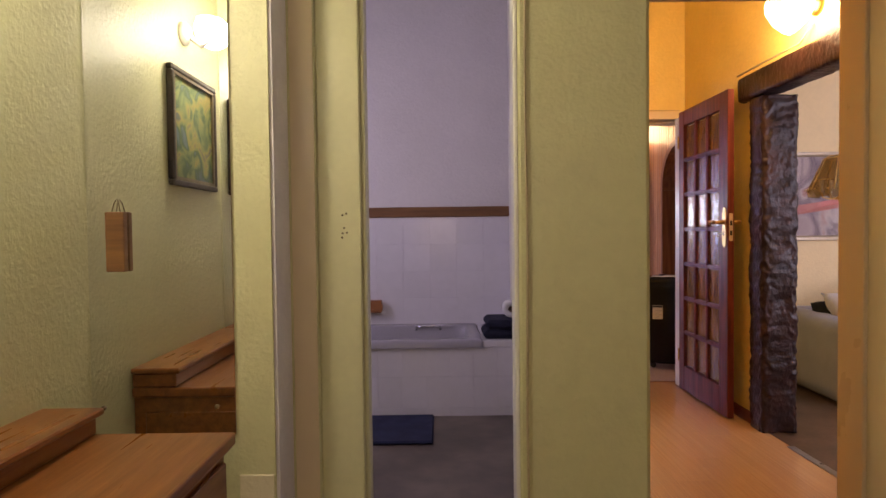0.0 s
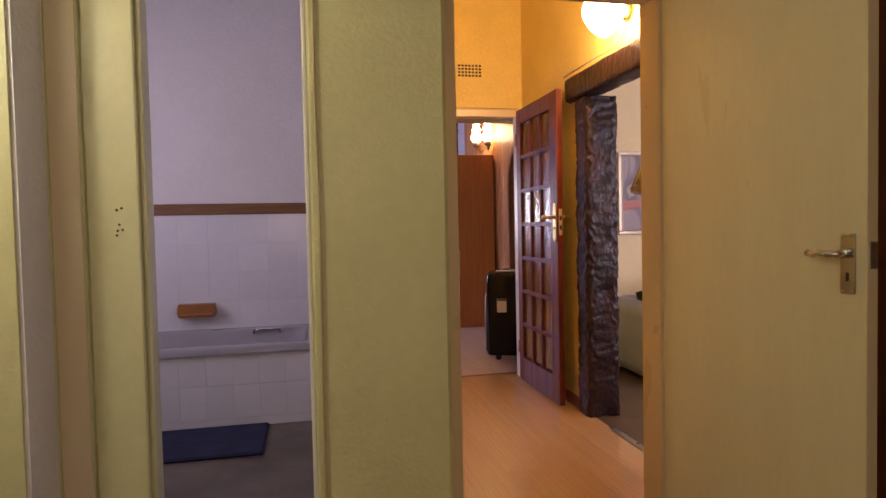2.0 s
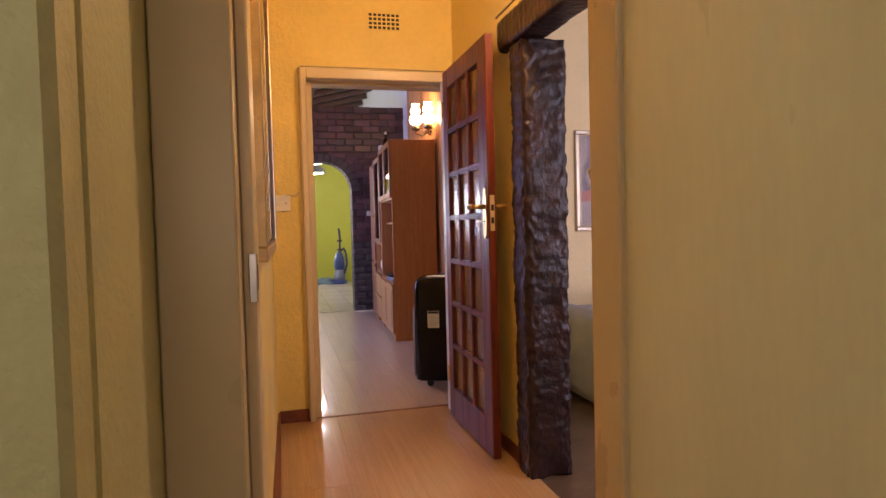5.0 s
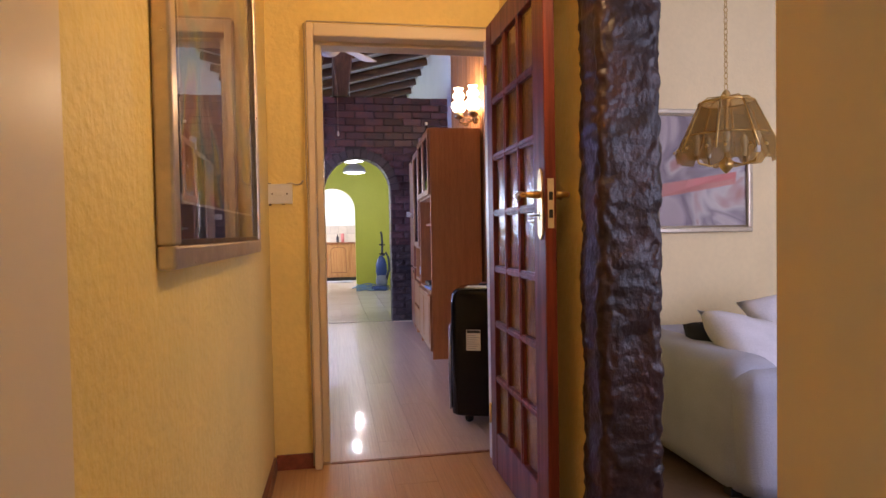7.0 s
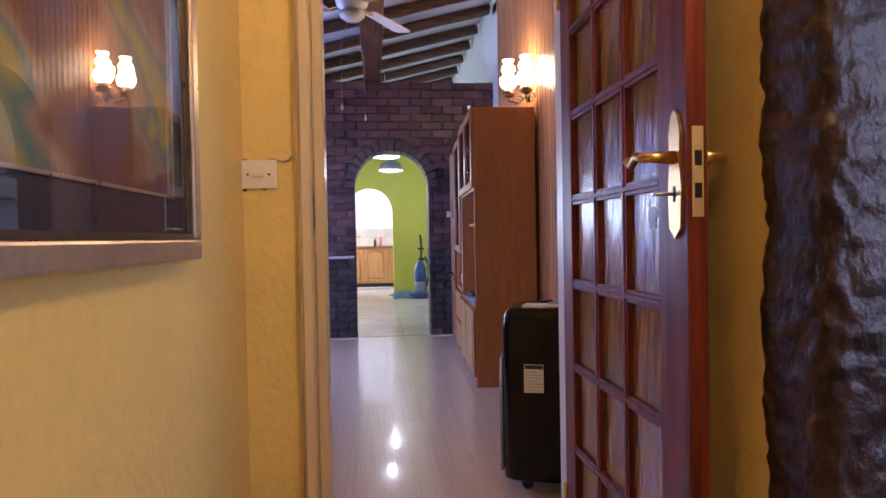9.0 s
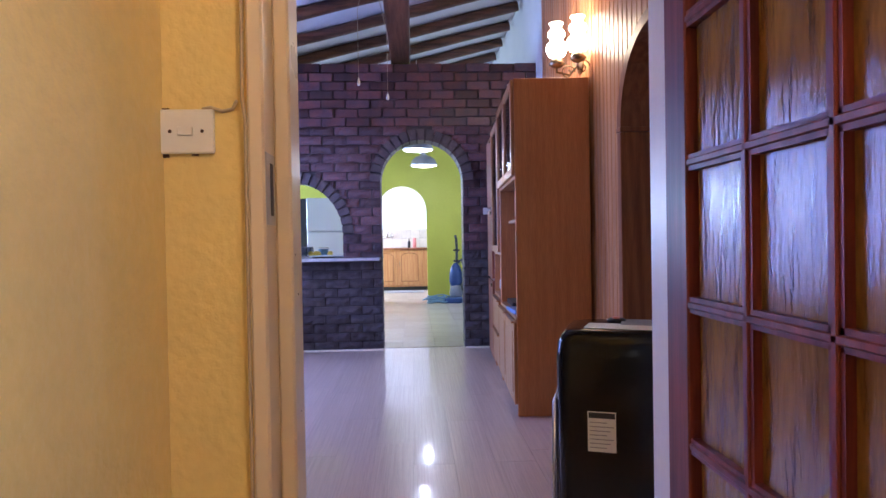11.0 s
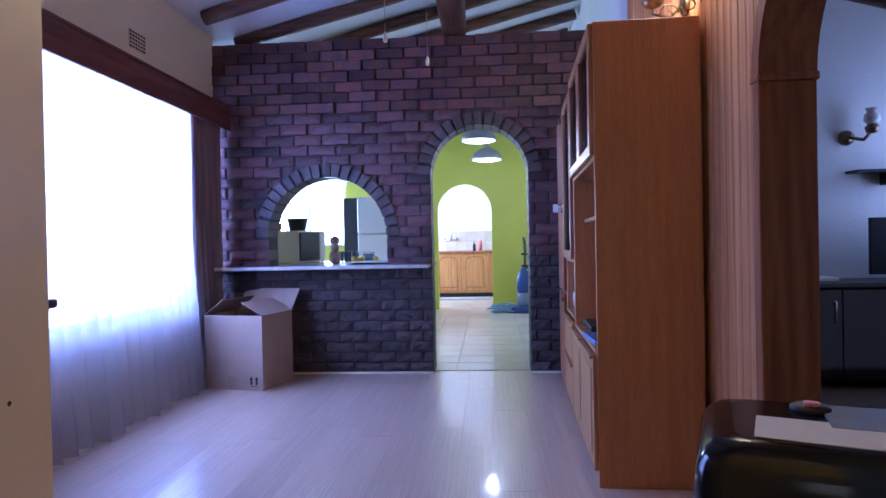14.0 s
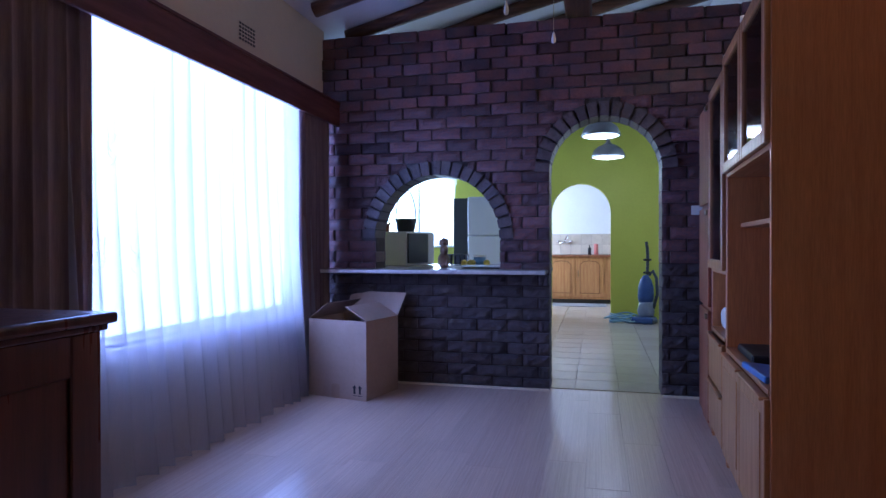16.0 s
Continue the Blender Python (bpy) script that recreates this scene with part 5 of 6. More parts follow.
for y0, y1, x in ((6.392, 6.44, 2.155), (5.572, 5.598, 2.178)):
    part("jamb_lining", boxes((x, y0, 0, 2.345, y1, 1.575), bevel=0.003), "pine_dark", arch)
    part("capital", boxes((x - 0.005, y0 - 0.012, 1.575, 2.35, y1 + 0.006, 1.602), bevel=0.004), "pine_dark", arch)
structure("baseboard_living_right", boxes((2.16, 6.46, 0, 2.175, 8.4, 0.08), bevel=0.002), "pine_dark", "pine skirting board", "baseboard")

# ---- living room: two-shade wall lamp ----
wl = thing("oil_style_lamp", pose(2.175, 7.12, 2.145), "bronze wall lamp with two lit glass hurricane shades", "wall lamp")
part("back_plate", lathe([(0, 0), (0.055, 0), (0.055, 0.012), (0.02, 0.03), (0, 0.03)], 20, pose(0, 0.05, -0.02, 0, -90)), "bronze", wl)
HUR = [(0.028, 0), (0.055, 0.015), (0.072, 0.05), (0.066, 0.085), (0.042, 0.105), (0.040, 0.12), (0.058, 0.14), (0.052, 0.165), (0.034, 0.18), (0.036, 0.2), (0.048, 0.215)]
for dx, dy in ((-0.17, -0.02), (-0.07, -0.14)):
    part("arm", tube([(-0.02, 0.05, -0.02), (dx * 0.5, dy * 0.4 + 0.02, -0.09), (dx, dy, -0.08), (dx, dy, -0.02)], 0.007, 8), "bronze", wl)
    part("scroll", tube([(dx * 0.6 + 0.045 * math.cos(a) * (1 - a / 12), dy + 0.01 * a * 0.2, -0.08 + 0.045 * math.sin(a) * (1 - a / 12)) for a in [0.5 * i for i in range(16)]], 0.004, 6), "bronze", wl)
    part("burner", lathe([(0.0, -0.06), (0.03, -0.05), (0.05, -0.03), (0.035, -0.01), (0.03, 0.012), (0, 0.012)], 16, pose(dx, dy, 0)), "bronze", wl)
    g = part("shade", lathe([(0.92 * r, 0.98 * z) for r, z in HUR], 22, pose(dx, dy, 0.005)), "lit_glass", wl, "glowing glass hurricane shade")
    g.visible_shadow = False

# ---- living room: wall unit ----
TURN_UNIT = pose(1.708, 6.935, 0, 0, 0, -2.6)


def handle_bar(y, z0, z1):
    return tube([(0.0, y, z0), (-0.022, y, z0 + 0.012), (-0.022, y, z1 - 0.012), (0.0, y, z1)], 0.005, 8)


def glass_door(parent, y0, y1, z0, z1, bars):
    d = part("door_frame", boxes((-0.02, y0, z0, 0, y0 + 0.05, z1), (-0.02, y1 - 0.05, z0, 0, y1, z1), (-0.02, y0 + 0.05, z0, 0, y1 - 0.05, z0 + 0.05), (-0.02, y0 + 0.05, z1 - 0.05, 0, y1 - 0.05, z1), bevel=0.003), "oak_door", parent)
    for k in range(1, bars):
        z = z0 + (z1 - z0) * k / bars
        part("glazing_bar", boxes((-0.014, y0 + 0.05, z - 0.007, -0.004, y1 - 0.05, z + 0.007)), "oak_door", d)
    p = part("pane", boxes((-0.010, y0 + 0.045, z0 + 0.045, -0.007, y1 - 0.045, z1 - 0.045)), "cabinet_glass", d)
    p.visible_shadow = False
    return d


def carcass(parent, y0, y1, z0, z1, depth=0.44, mats="oak", shelves=()):
    part("side_panel", boxes((0, y0, z0, depth, y0 + 0.02, z1), bevel=0.002), mats, parent)
    part("side_panel", boxes((0, y1 - 0.02, z0, depth, y1, z1), bevel=0.002), mats, parent)
    part("top_panel", boxes((0, y0 + 0.02, z1 - 0.02, depth, y1 - 0.02, z1), bevel=0.001), "oak_y", parent)
    part("bottom_panel", boxes((0.03, y0 + 0.02, z0, depth, y1 - 0.02, z0 + 0.06)), "oak_y", parent)
    part("back_panel", boxes((depth - 0.012, y0 + 0.02, z0 + 0.06, depth - 0.002, y1 - 0.02, z1 - 0.02)), "oak", parent)
    for z, d in shelves:
        part("shelf", boxes((d, y0 + 0.02, z, depth - 0.012, y1 - 0.02, z + 0.02), bevel=0.001), "oak_y", parent)


u1 = thing("display_cabinet", TURN_UNIT, "oak display cabinet with glazed upper doors and an open niche", "cabinet", "wall unit")
carcass(u1, 0.0, 0.98, 0, 1.985, shelves=((1.40, 0.0), (1.16, 0.06), (0.565, -0.005)))
for k in range(2):
    glass_door(u1, 0.005 + 0.486 * k, 0.487 + 0.486 * k, 1.42, 1.98, 1)
    d = part("door", box(bmesh.new(), -0.02, 0.005 + 0.486 * k, 0.07, 0, 0.487 + 0.486 * k, 0.555, 0.004, 2), "oak_door", u1)
    part("door_panel", boxes((-0.024, 0.06 + 0.486 * k, 0.13, -0.018, 0.43 + 0.486 * k, 0.50), bevel=0.003), "oak_door", d)
    part("finger_rail", boxes((-0.034, 0.02 + 0.486 * k, 0.548, -0.002, 0.472 + 0.486 * k, 0.56), bevel=0.003), "oak_y", d)
u2 = thing("tall_glass_cabinet", TURN_UNIT, "tall oak cabinet with a glazed door above drawers", "cabinet", "wall unit")
carcass(u2, 0.985, 1.52, 0, 1.94, shelves=((0.93, 0.0), (0.60, -0.005), (1.4, 0.03)))
glass_door(u2, 0.99, 1.515, 0.95, 1.93, 1)
for k in range(2):
    d = part("drawer", box(bmesh.new(), -0.02, 0.99, 0.08 + 0.26 * k, 0, 1.515, 0.33 + 0.26 * k, 0.004, 2), "oak_door", u2)
    part("finger_rail", boxes((-0.034, 1.0, 0.318 + 0.26 * k, -0.002, 1.505, 0.33 + 0.26 * k), bevel=0.003), "oak_y", d)
u3 = thing("red_cupboard", TURN_UNIT, "narrow reddish wooden cupboard at the end of the wall unit", "cupboard", "wall unit")
part("body", boxes((0, 1.53, 0, 0.44, 1.98, 1.92), bevel=0.004), "redwood", u3)
for z0, z1 in ((0.06, 0.70), (0.72, 1.30), (1.32, 1.90)):
    d = part("door", box(bmesh.new(), -0.02, 1.535, z0, 0, 1.975, z1, 0.005, 2), "redwood", u3)
    part("latch", boxes((-0.034, 1.55, z1 - 0.05, -0.02, 1.60, z1 - 0.02), bevel=0.003), "bronze", d)
bt = thing("bottle", TURN_UNIT @ pose(0.10, 1.15, 1.94), "clear glass bottle on top of the cabinet", "bottle")
part("body", lathe([(0.0, 0), (0.035, 0), (0.036, 0.15), (0.028, 0.19), (0.013, 0.21), (0.013, 0.27), (0, 0.27)], 18), "cabinet_glass", bt)
part("cap", lathe([(0.0145, 0.262), (0.0145, 0.295), (0, 0.295)], 14), "white_plastic", bt)
tagged(new("roll", mesh_of("roll", lathe([(0, 0), (0.045, 0), (0.045, 0.16), (0.02, 0.165), (0, 0.165)], 18, TURN_UNIT @ pose(0.08, 1.36, 1.94)), "white_plastic")), "white paper roll standing on the cabinet", "paper roll")
fo = tagged(new("folder", mesh_of("folder", rough_up(boxes((0.01, 0.10, 0.0, 0.24, 0.42, 0.025), bevel=0.004), 0.004, 8), "blue_folder")), "blue folder lying in the cabinet niche", "folder")
fo.matrix_world = TURN_UNIT @ pose(0.0, 0.02, 0.586, 0, 6, 4)
tagged(new("tray", mesh_of("tray", boxes((0.03, 0.50, 0.0, 0.3, 0.85, 0.035), bevel=0.006), "black_matt")), "flat black device in the cabinet niche", "device").matrix_world = TURN_UNIT @ pose(0, 0, 0.586)
tagged(new("tissue_pack", mesh_of("tissue_pack", rough_up(box(bmesh.new(), 0.02, 1.1, 0, 0.18, 1.36, 0.13, 0.04, 3), 0.01, 9), "white_plastic")), "white paper pack in the cabinet niche", "pack").matrix_world = TURN_UNIT @ pose(0, 0, 0.621)
for k, (y, z) in enumerate(((0.3, 1.42), (0.62, 1.42), (0.8, 1.42))):
    tagged(new("glassware", mesh_of("glassware", lathe([(0, 0), (0.03, 0), (0.032, 0.004), (0.005, 0.01), (0.005, 0.07), (0.03, 0.1), (0.032, 0.15), (0, 0.15)], 14, TURN_UNIT @ pose(0.2, y, z)), "cabinet_glass")), "stemmed glass behind the cabinet door", "glass", "stemware")

# ---- living room: air cooler, carton, sideboard ----
COOLER = pose(1.555, 5.115, 0, 0, 0, -20)
ac = thing("air_cooler", COOLER, "glossy black portable air cooler on castors", "air cooler")
CW, CD, CH = 0.325, 0.33, 0.775


def cooler_body():
    """A rounded upright case: wide soft top corners, a slightly hollow back and a drawn-in foot."""
    bm = bmesh.new()
    rings = []
    for z, grow in ((0.05, -0.012), (0.06, 0.0), (0.60, 0.0), (0.69, 0.0), (0.735, -0.004), (0.758, -0.014), (0.770, -0.028), (CH, -0.05)):
        ring = []
        r = 0.045
        x0, x1, y0, y1 = -0.035 - grow * 1.1, CW - 0.015 + grow, -grow * 0.8, CD + grow
        for cx, cy, a0 in ((x1 - r, y1 - r, 0), (x0 + r, y1 - r, 90), (x0 + r, y0 + r, 180), (x1 - r, y0 + r, 270)):
            for k in range(7):
                a = radians(a0 + 15 * k)
                ring.append(bm.verts.new((cx + r * math.cos(a), cy + r * math.sin(a), z)))
        rings.append(ring)
    for u, v in zip(rings, rings[1:]):
        for i in range(len(u)):
            bm.faces.new((u[i], u[(i + 1) % len(u)], v[(i + 1) % len(v)], v[i])).smooth = True
    bm.faces.new(rings[0][::-1])
    bm.faces.new(rings[-1])
    return bm


part("body", cooler_body(), "black_gloss", ac)
for k in range(14):
    part("grille_slat", box(bmesh.new(), -0.049, 0.05, 0.10 + 0.032 * k, -0.031, 0.285, 0.112 + 0.032 * k, 0.003, 1), "steel", ac, "chromed grille slat")
part("grille_panel", boxes((-0.041, 0.045, 0.085, -0.033, 0.29, 0.56), bevel=0.002), "black_matt", ac)
part("grille_rim", tube([(-0.044, 0.04, 0.08), (-0.049, 0.04, 0.30), (-0.044, 0.04, 0.555), (-0.042, 0.16, 0.575), (-0.044, 0.29, 0.555), (-0.049, 0.29, 0.30), (-0.044, 0.29, 0.08)], 0.006, 8), "steel", ac, "chromed grille surround")
part("control_panel", boxes((0.15, 0.13, CH - 0.001, CW - 0.06, CD - 0.06, CH + 0.003), bevel=0.001), "grey_plastic", ac, "smoky control panel")
part("control_dial", lathe([(0, 0), (0.030, 0), (0.030, 0.006), (0.024, 0.010), (0, 0.010)], 24, pose(0.135, 0.235, CH)), "black_matt", ac)
part("red_button", lathe([(0, 0), (0.012, 0), (0.012, 0.006), (0, 0.006)], 12, pose(0.135, 0.225, CH + 0.010)), "pink_plastic", ac, "red button")
lab = part("label", boxes((0.058, -0.006, 0.425, 0.138, -0.0045, 0.542)), "paper", ac, "white paper label with a dark heading bar")
part("heading", boxes((0.061, -0.0075, 0.523, 0.135, -0.006, 0.539)), "ink", lab)
for k in range(7):
    part("text_line", boxes((0.064, -0.0072, 0.436 + 0.0122 * k, 0.064 + 0.048 + 0.02 * ((k * 7) % 3) / 2, -0.006, 0.4385 + 0.0122 * k)), "print_grey", lab)
for x in (0.06, CW - 0.06):
    for y in (0.06, CD - 0.06):
        part("castor", lathe([(0, -0.012), (0.022, -0.012), (0.025, 0), (0.022, 0.012), (0, 0.012)], 14, pose(x, y, 0.025, 90)), "black_matt", ac)
        part("castor_fork", boxes((x - 0.01, y - 0.018, 0.03, x + 0.01, y + 0.018, 0.055)), "black_matt", ac)
sheet = tagged(new("paper_sheet", mesh_of("paper_sheet", rough_up(boxes((0.0, 0.0, 0.0, 0.215, 0.115, 0.0015)), 0.0006, 5), "paper")), "sheet of white paper lying on the air cooler", "paper")
sheet.matrix_world = COOLER @ pose(0.045, 0.052, CH + 0.0008, 0, 0, -4)

ct = thing("cardboard_carton", pose(-0.885, 8.80, 0, 0, 0, -12.5), "open brown cardboard box with its flaps up", "box")
W_, D_, H_ = 0.492, 0.43, 0.552
part("front_wall", boxes((0, 0, 0, W_, 0.005, H_)), "cardboard", ct)
part("rear_wall", boxes((0, D_ - 0.005, 0, W_, D_, H_)), "cardboard", ct)
part("side_wall", boxes((0, 0.005, 0, 0.005, D_ - 0.005, H_)), "cardboard", ct)
part("side_wall", boxes((W_ - 0.005, 0.005, 0, W_, D_ - 0.005, H_)), "cardboard", ct)
part("base", boxes((0.005, 0.005, 0, W_ - 0.005, D_ - 0.005, 0.006)), "cardboard", ct)


def flap(w, d, m):
    bm = bmesh.new()
    box(bm, 0, 0, 0, w, d, 0.004)
    bm.transform(m)
    return bm


part("flap", flap(W_, 0.21, pose(0, D_ - 0.004, H_, 50, 0, 0)), "cardboard", ct)
part("flap", flap(D_, 0.20, pose(W_, 0.0, H_, 0, 0, 90) @ pose(0, 0, 0, 28, 0, 0)), "cardboard", ct)
part("flap", flap(D_, 0.20, pose(0, D_, H_, 0, 0, -90) @ pose(0, 0, 0, 35, 0, 0)), "cardboard", ct)
part("tape", boxes((0.20, -0.002, 0, 0.27, 0.0, 0.10)), "tape", ct)
ar = part("print", boxes((0.385, -0.0018, 0.045, 0.405, 0, 0.05), (0.385, -0.0018, 0.03, 0.46, 0, 0.034), (0.43, -0.0018, 0.045, 0.45, 0, 0.05)), "ink", ct, "black printed handling marks")
for x in (0.395, 0.44):
    part("arrow", prism([(x - 0.008, 0.05), (x + 0.008, 0.05), (x + 0.008, 0.085), (x + 0.018, 0.085), (x, 0.105), (x - 0.018, 0.085), (x - 0.008, 0.085)], 0.0018, pose(0, -0.0018, 0)), "ink", ct)

sb = thing("sideboard", pose(0, 0, 0), "dark mahogany sideboard with a panelled end", "sideboard")
part("body", boxes((-0.95, 5.30, 0.06, 0.075, 5.80, 0.895), bevel=0.003), "dark_wood", sb)
part("top", box(bmesh.new(), -0.98, 5.27, 0.905, 0.105, 5.83, 0.93, 0.008, 3), "dark_wood", sb)
part("top_moulding", box(bmesh.new(), -0.965, 5.285, 0.89, 0.09, 5.815, 0.906, 0.004, 2), "dark_wood", sb)
part("end_frame", boxes((0.075, 5.30, 0.06, 0.084, 5.38, 0.89), (0.075, 5.72, 0.06, 0.084, 5.80, 0.89), (0.075, 5.38, 0.80, 0.084, 5.72, 0.89), (0.075, 5.38, 0.06, 0.084, 5.72, 0.16), bevel=0.003), "dark_wood", sb)
part("plinth", boxes((-0.93, 5.32, 0, 0.06, 5.78, 0.06)), "dark_wood", sb)

# ---- room behind the wooden arch ----
dk = thing("black_desk", pose(3.1, 8.72, 0), "black gloss media bench against the white wall", "bench")
part("top", box(bmesh.new(), 0, 0, 0.70, 1.75, 0.45, 0.735, 0.004, 2), "screen", dk)
part("body", boxes((0.02, 0.03, 0.05, 1.73, 0.44, 0.70), bevel=0.003), "screen", dk)
for k in range(3):
    d = part("door", boxes((0.03 + 0.57 * k, 0.012, 0.08, 0.58 + 0.57 * k, 0.03, 0.68), bevel=0.003), "screen", dk)
    part("handle", tube([(0.54 + 0.57 * k, 0.01, 0.46), (0.54 + 0.57 * k, -0.012, 0.47), (0.54 + 0.57 * k, -0.012, 0.6), (0.54 + 0.57 * k, 0.01, 0.61)], 0.005, 6), "steel", d)
tv = thing("television", pose(4.02, 8.93, 0.735), "flat black television on the bench", "television")
part("screen", boxes((-0.02, 0, 0.04, 0.7, 0.03, 0.45), bevel=0.004), "screen", tv)
part("stand", boxes((0.2, -0.06, 0, 0.5, 0.1, 0.015), (0.31, 0.0, 0.015, 0.39, 0.03, 0.05)), "black_matt", tv)
tagged(new("decoder", mesh_of("decoder", boxes((3.45, 8.82, 0.735, 3.72, 9.0, 0.765), bevel=0.004), "white_plastic")), "flat white box on the bench", "device")
sh = thing("wall_shelf", pose(4.23, 9.2, 1.525), "small black wall shelf on a bracket", "shelf")
part("board", boxes((-0.25, -0.16, 0, 0.5, 0, 0.02), bevel=0.002), "black_matt", sh)
part("bracket", boxes((0.0, -0.12, -0.09, 0.03, 0, 0)), "black_matt", sh)
w2 = thing("bronze_wall_lamp", pose(4.11, 9.2, 1.83), "unlit dark bronze wall lamp with an opal shade", "wall lamp")
part("plate", lathe([(0, 0), (0.06, 0), (0.05, 0.03), (0, 0.04)], 16, pose(-0.12, 0, -0.03, 90)), "bronze", w2)
part("arm", tube([(-0.12, -0.03, -0.03), (-0.05, -0.10, -0.06), (0.0, -0.12, 0.0)], 0.014, 8), "bronze", w2)
part("cup", lathe([(0, -0.02), (0.04, -0.01), (0.05, 0.03), (0.03, 0.05), (0, 0.05)], 14, pose(0, -0.12, 0)), "bronze", w2)
part("shade", lathe([(0.03, 0), (0.055, 0.03), (0.05, 0.07), (0.03, 0.09), (0.045, 0.12)], 16, pose(0, -0.12, 0.05)), "opal_glass", w2)
tagged(new("study_beam", mesh_of("study_beam", tube([(2.4, 8.2, 2.86), (5.0, 8.2, 2.14)], 0.075, 12), "log")), "dark log beam in the room behind the arch", "beam")
picture("study_picture", 0.5, 0.7, 0.04, 0.03, pose(2.9, 9.165, 1.30), "art_landscape", "dark_frame", "framed picture on the white wall", False)

# ---- kitchen, seen through the arches ----
tagged(new("bar_counter", mesh_of("bar_counter", box(bmesh.new(), -1.015, 9.09, 0.868, 0.79, 9.86, 0.897, 0.008, 3), "marble")), "pale polished stone bar counter on the brick wall", "counter")
mw = thing("microwave", pose(-0.80, 9.95, 0.90, 0, 0, -14), "white microwave oven with a dark door", "microwave")
structure("kitchen_worktop", boxes((-2.3, 9.862, 0.862, 0.45, 10.5, 0.90), bevel=0.004), "marble", "pale kitchen worktop behind the bar", "counter")
structure("kitchen_base_units", boxes((-2.3, 9.90, 0, 0.42, 10.48, 0.862)), "kitchen_wood", "kitchen base units under the worktop", "cabinet")
part("case", box(bmesh.new(), 0, 0.0, 0.0, 0.47, 0.34, 0.30, 0.01, 2), "white_plastic", mw)
part("door", boxes((0.015, -0.015, 0.02, 0.35, 0.0, 0.285), bevel=0.004), "screen", mw, "dark glass door")
part("control_panel", boxes((0.355, -0.012, 0.02, 0.46, 0.0, 0.285), bevel=0.003), "white_plastic", mw)
for x in (0.05, 0.42):
    for y in (0.05, 0.29):
        part("foot", lathe([(0, -0.0), (0.015, 0), (0.015, 0.002), (0, 0.002)], 10, pose(x, y, -0.002)), "black_matt", mw)
mw.matrix_world = pose(-0.485, 9.885, 0.902, 0, 0, 74)
bk = thing("basket", pose(-0.56, 10.12, 1.202), "dark woven basket with a tall handle on the microwave", "basket")
part("bowl", lathe([(0.0, 0), (0.075, 0), (0.10, 0.12), (0.095, 0.12), (0.07, 0.01), (0, 0.01)], 20), "black_matt", bk)
part("handle", tube([(0.095 * math.cos(a), 0, 0.11 + 0.28 * math.sin(a)) for a in [math.pi * i / 18 for i in range(19)]], 0.006, 7), "black_matt", bk)
pt = thing("potted_plant", pose(-0.74, 10.04, 1.202), "small yellowish plant in a pot on the microwave", "plant")
part("pot", lathe([(0, 0), (0.04, 0), (0.05, 0.07), (0.045, 0.07), (0, 0.065)], 16), "terracotta", pt)
rnd = random.Random(4)
for k in range(26):
    a, r = rnd.random() * 6.28, 0.02 + rnd.random() * 0.05
    bm = bmesh.new()
    vs = [bm.verts.new(p) for p in ((0, 0, 0), (0.012, 0.02, 0.003), (0, 0.045, 0.0), (-0.012, 0.02, 0.003))]
    bm.faces.new(vs)
    bm.transform(pose(r * math.cos(a), r * math.sin(a), 0.06 + rnd.random() * 0.10, rnd.random() * 70, rnd.random() * 40, rnd.random() * 360))
    part("leaf", bm, "leaf" if k % 3 else "lemon", pt)
dog = bmesh.new()
for c, r, s in (((0, 0, 0.05), 0.042, (1, 1.1, 1.25)), ((0, -0.012, 0.115), 0.032, (0.9, 0.9, 1.2)), ((0, -0.02, 0.165), 0.03, (1, 1.1, 1)), ((0, -0.05, 0.158), 0.016, (1, 1.4, 0.9)), ((0.026, -0.01, 0.165), 0.012, (0.6, 1, 1.8)), ((-0.026, -0.01, 0.165), 0.012, (0.6, 1, 1.8)), ((0.018, -0.035, 0.03), 0.013, (1, 1, 2.4)), ((-0.018, -0.035, 0.03), 0.013, (1, 1, 2.4))):
    one = bmesh.new()
    bmesh.ops.create_uvsphere(one, u_segments=14, v_segments=9, radius=r)
    one.transform(Matrix.Translation(c) @ Matrix.Diagonal((*s, 1)))
    for f in one.faces:
        f.smooth = True
    merge(dog, one)
dog.transform(pose(-0.07, 9.58, 0.897, 0, 0, 20) @ Matrix.Diagonal((1.2, 1.2, 1.25, 1)))
tagged(new("dog_figurine", mesh_of("dog_figurine", dog, "figurine")), "small brown sitting dog figurine on the counter", "figurine")
for x, y in ((0.02, 9.95), (0.10, 9.93), (0.22, 9.95), (0.06, 10.02)):
    tagged(new("lemon", mesh_of("lemon", lathe([(0, -0.038), (0.008, -0.034), (0.024, -0.018), (0.028, 0), (0.024, 0.018), (0.008, 0.034), (0, 0.038)], 14, pose(x, y, 0.928, 90, 0, 30)), "lemon")), "ripe yellow lemon on the worktop", "lemon", "lemons")
jr = thing("plastic_tub", pose(0.13, 10.1, 0.90), "clear bluish plastic tub with a white lid", "container")
part("tub", lathe([(0, 0), (0.05, 0), (0.055, 0.075), (0, 0.075)], 18), "blue_cord", jr)
part("lid", lathe([(0, 0.075), (0.058, 0.075), (0.058, 0.092), (0, 0.092)], 18), "white_plastic", jr)
tagged(new("black_tray", mesh_of("black_tray", rough_up(boxes((0.12, 9.40, 0.897, 0.42, 9.6, 0.907), bevel=0.004), 0.001, 9), "black_gloss")), "flat black tray on the counter", "tray")
tagged(new("newspaper", mesh_of("newspaper", rough_up(boxes((0.05, 9.68, 0.897, 0.40, 9.86, 0.915), bevel=0.003), 0.004, 7), "paper")), "folded newspaper on the counter", "newspaper")
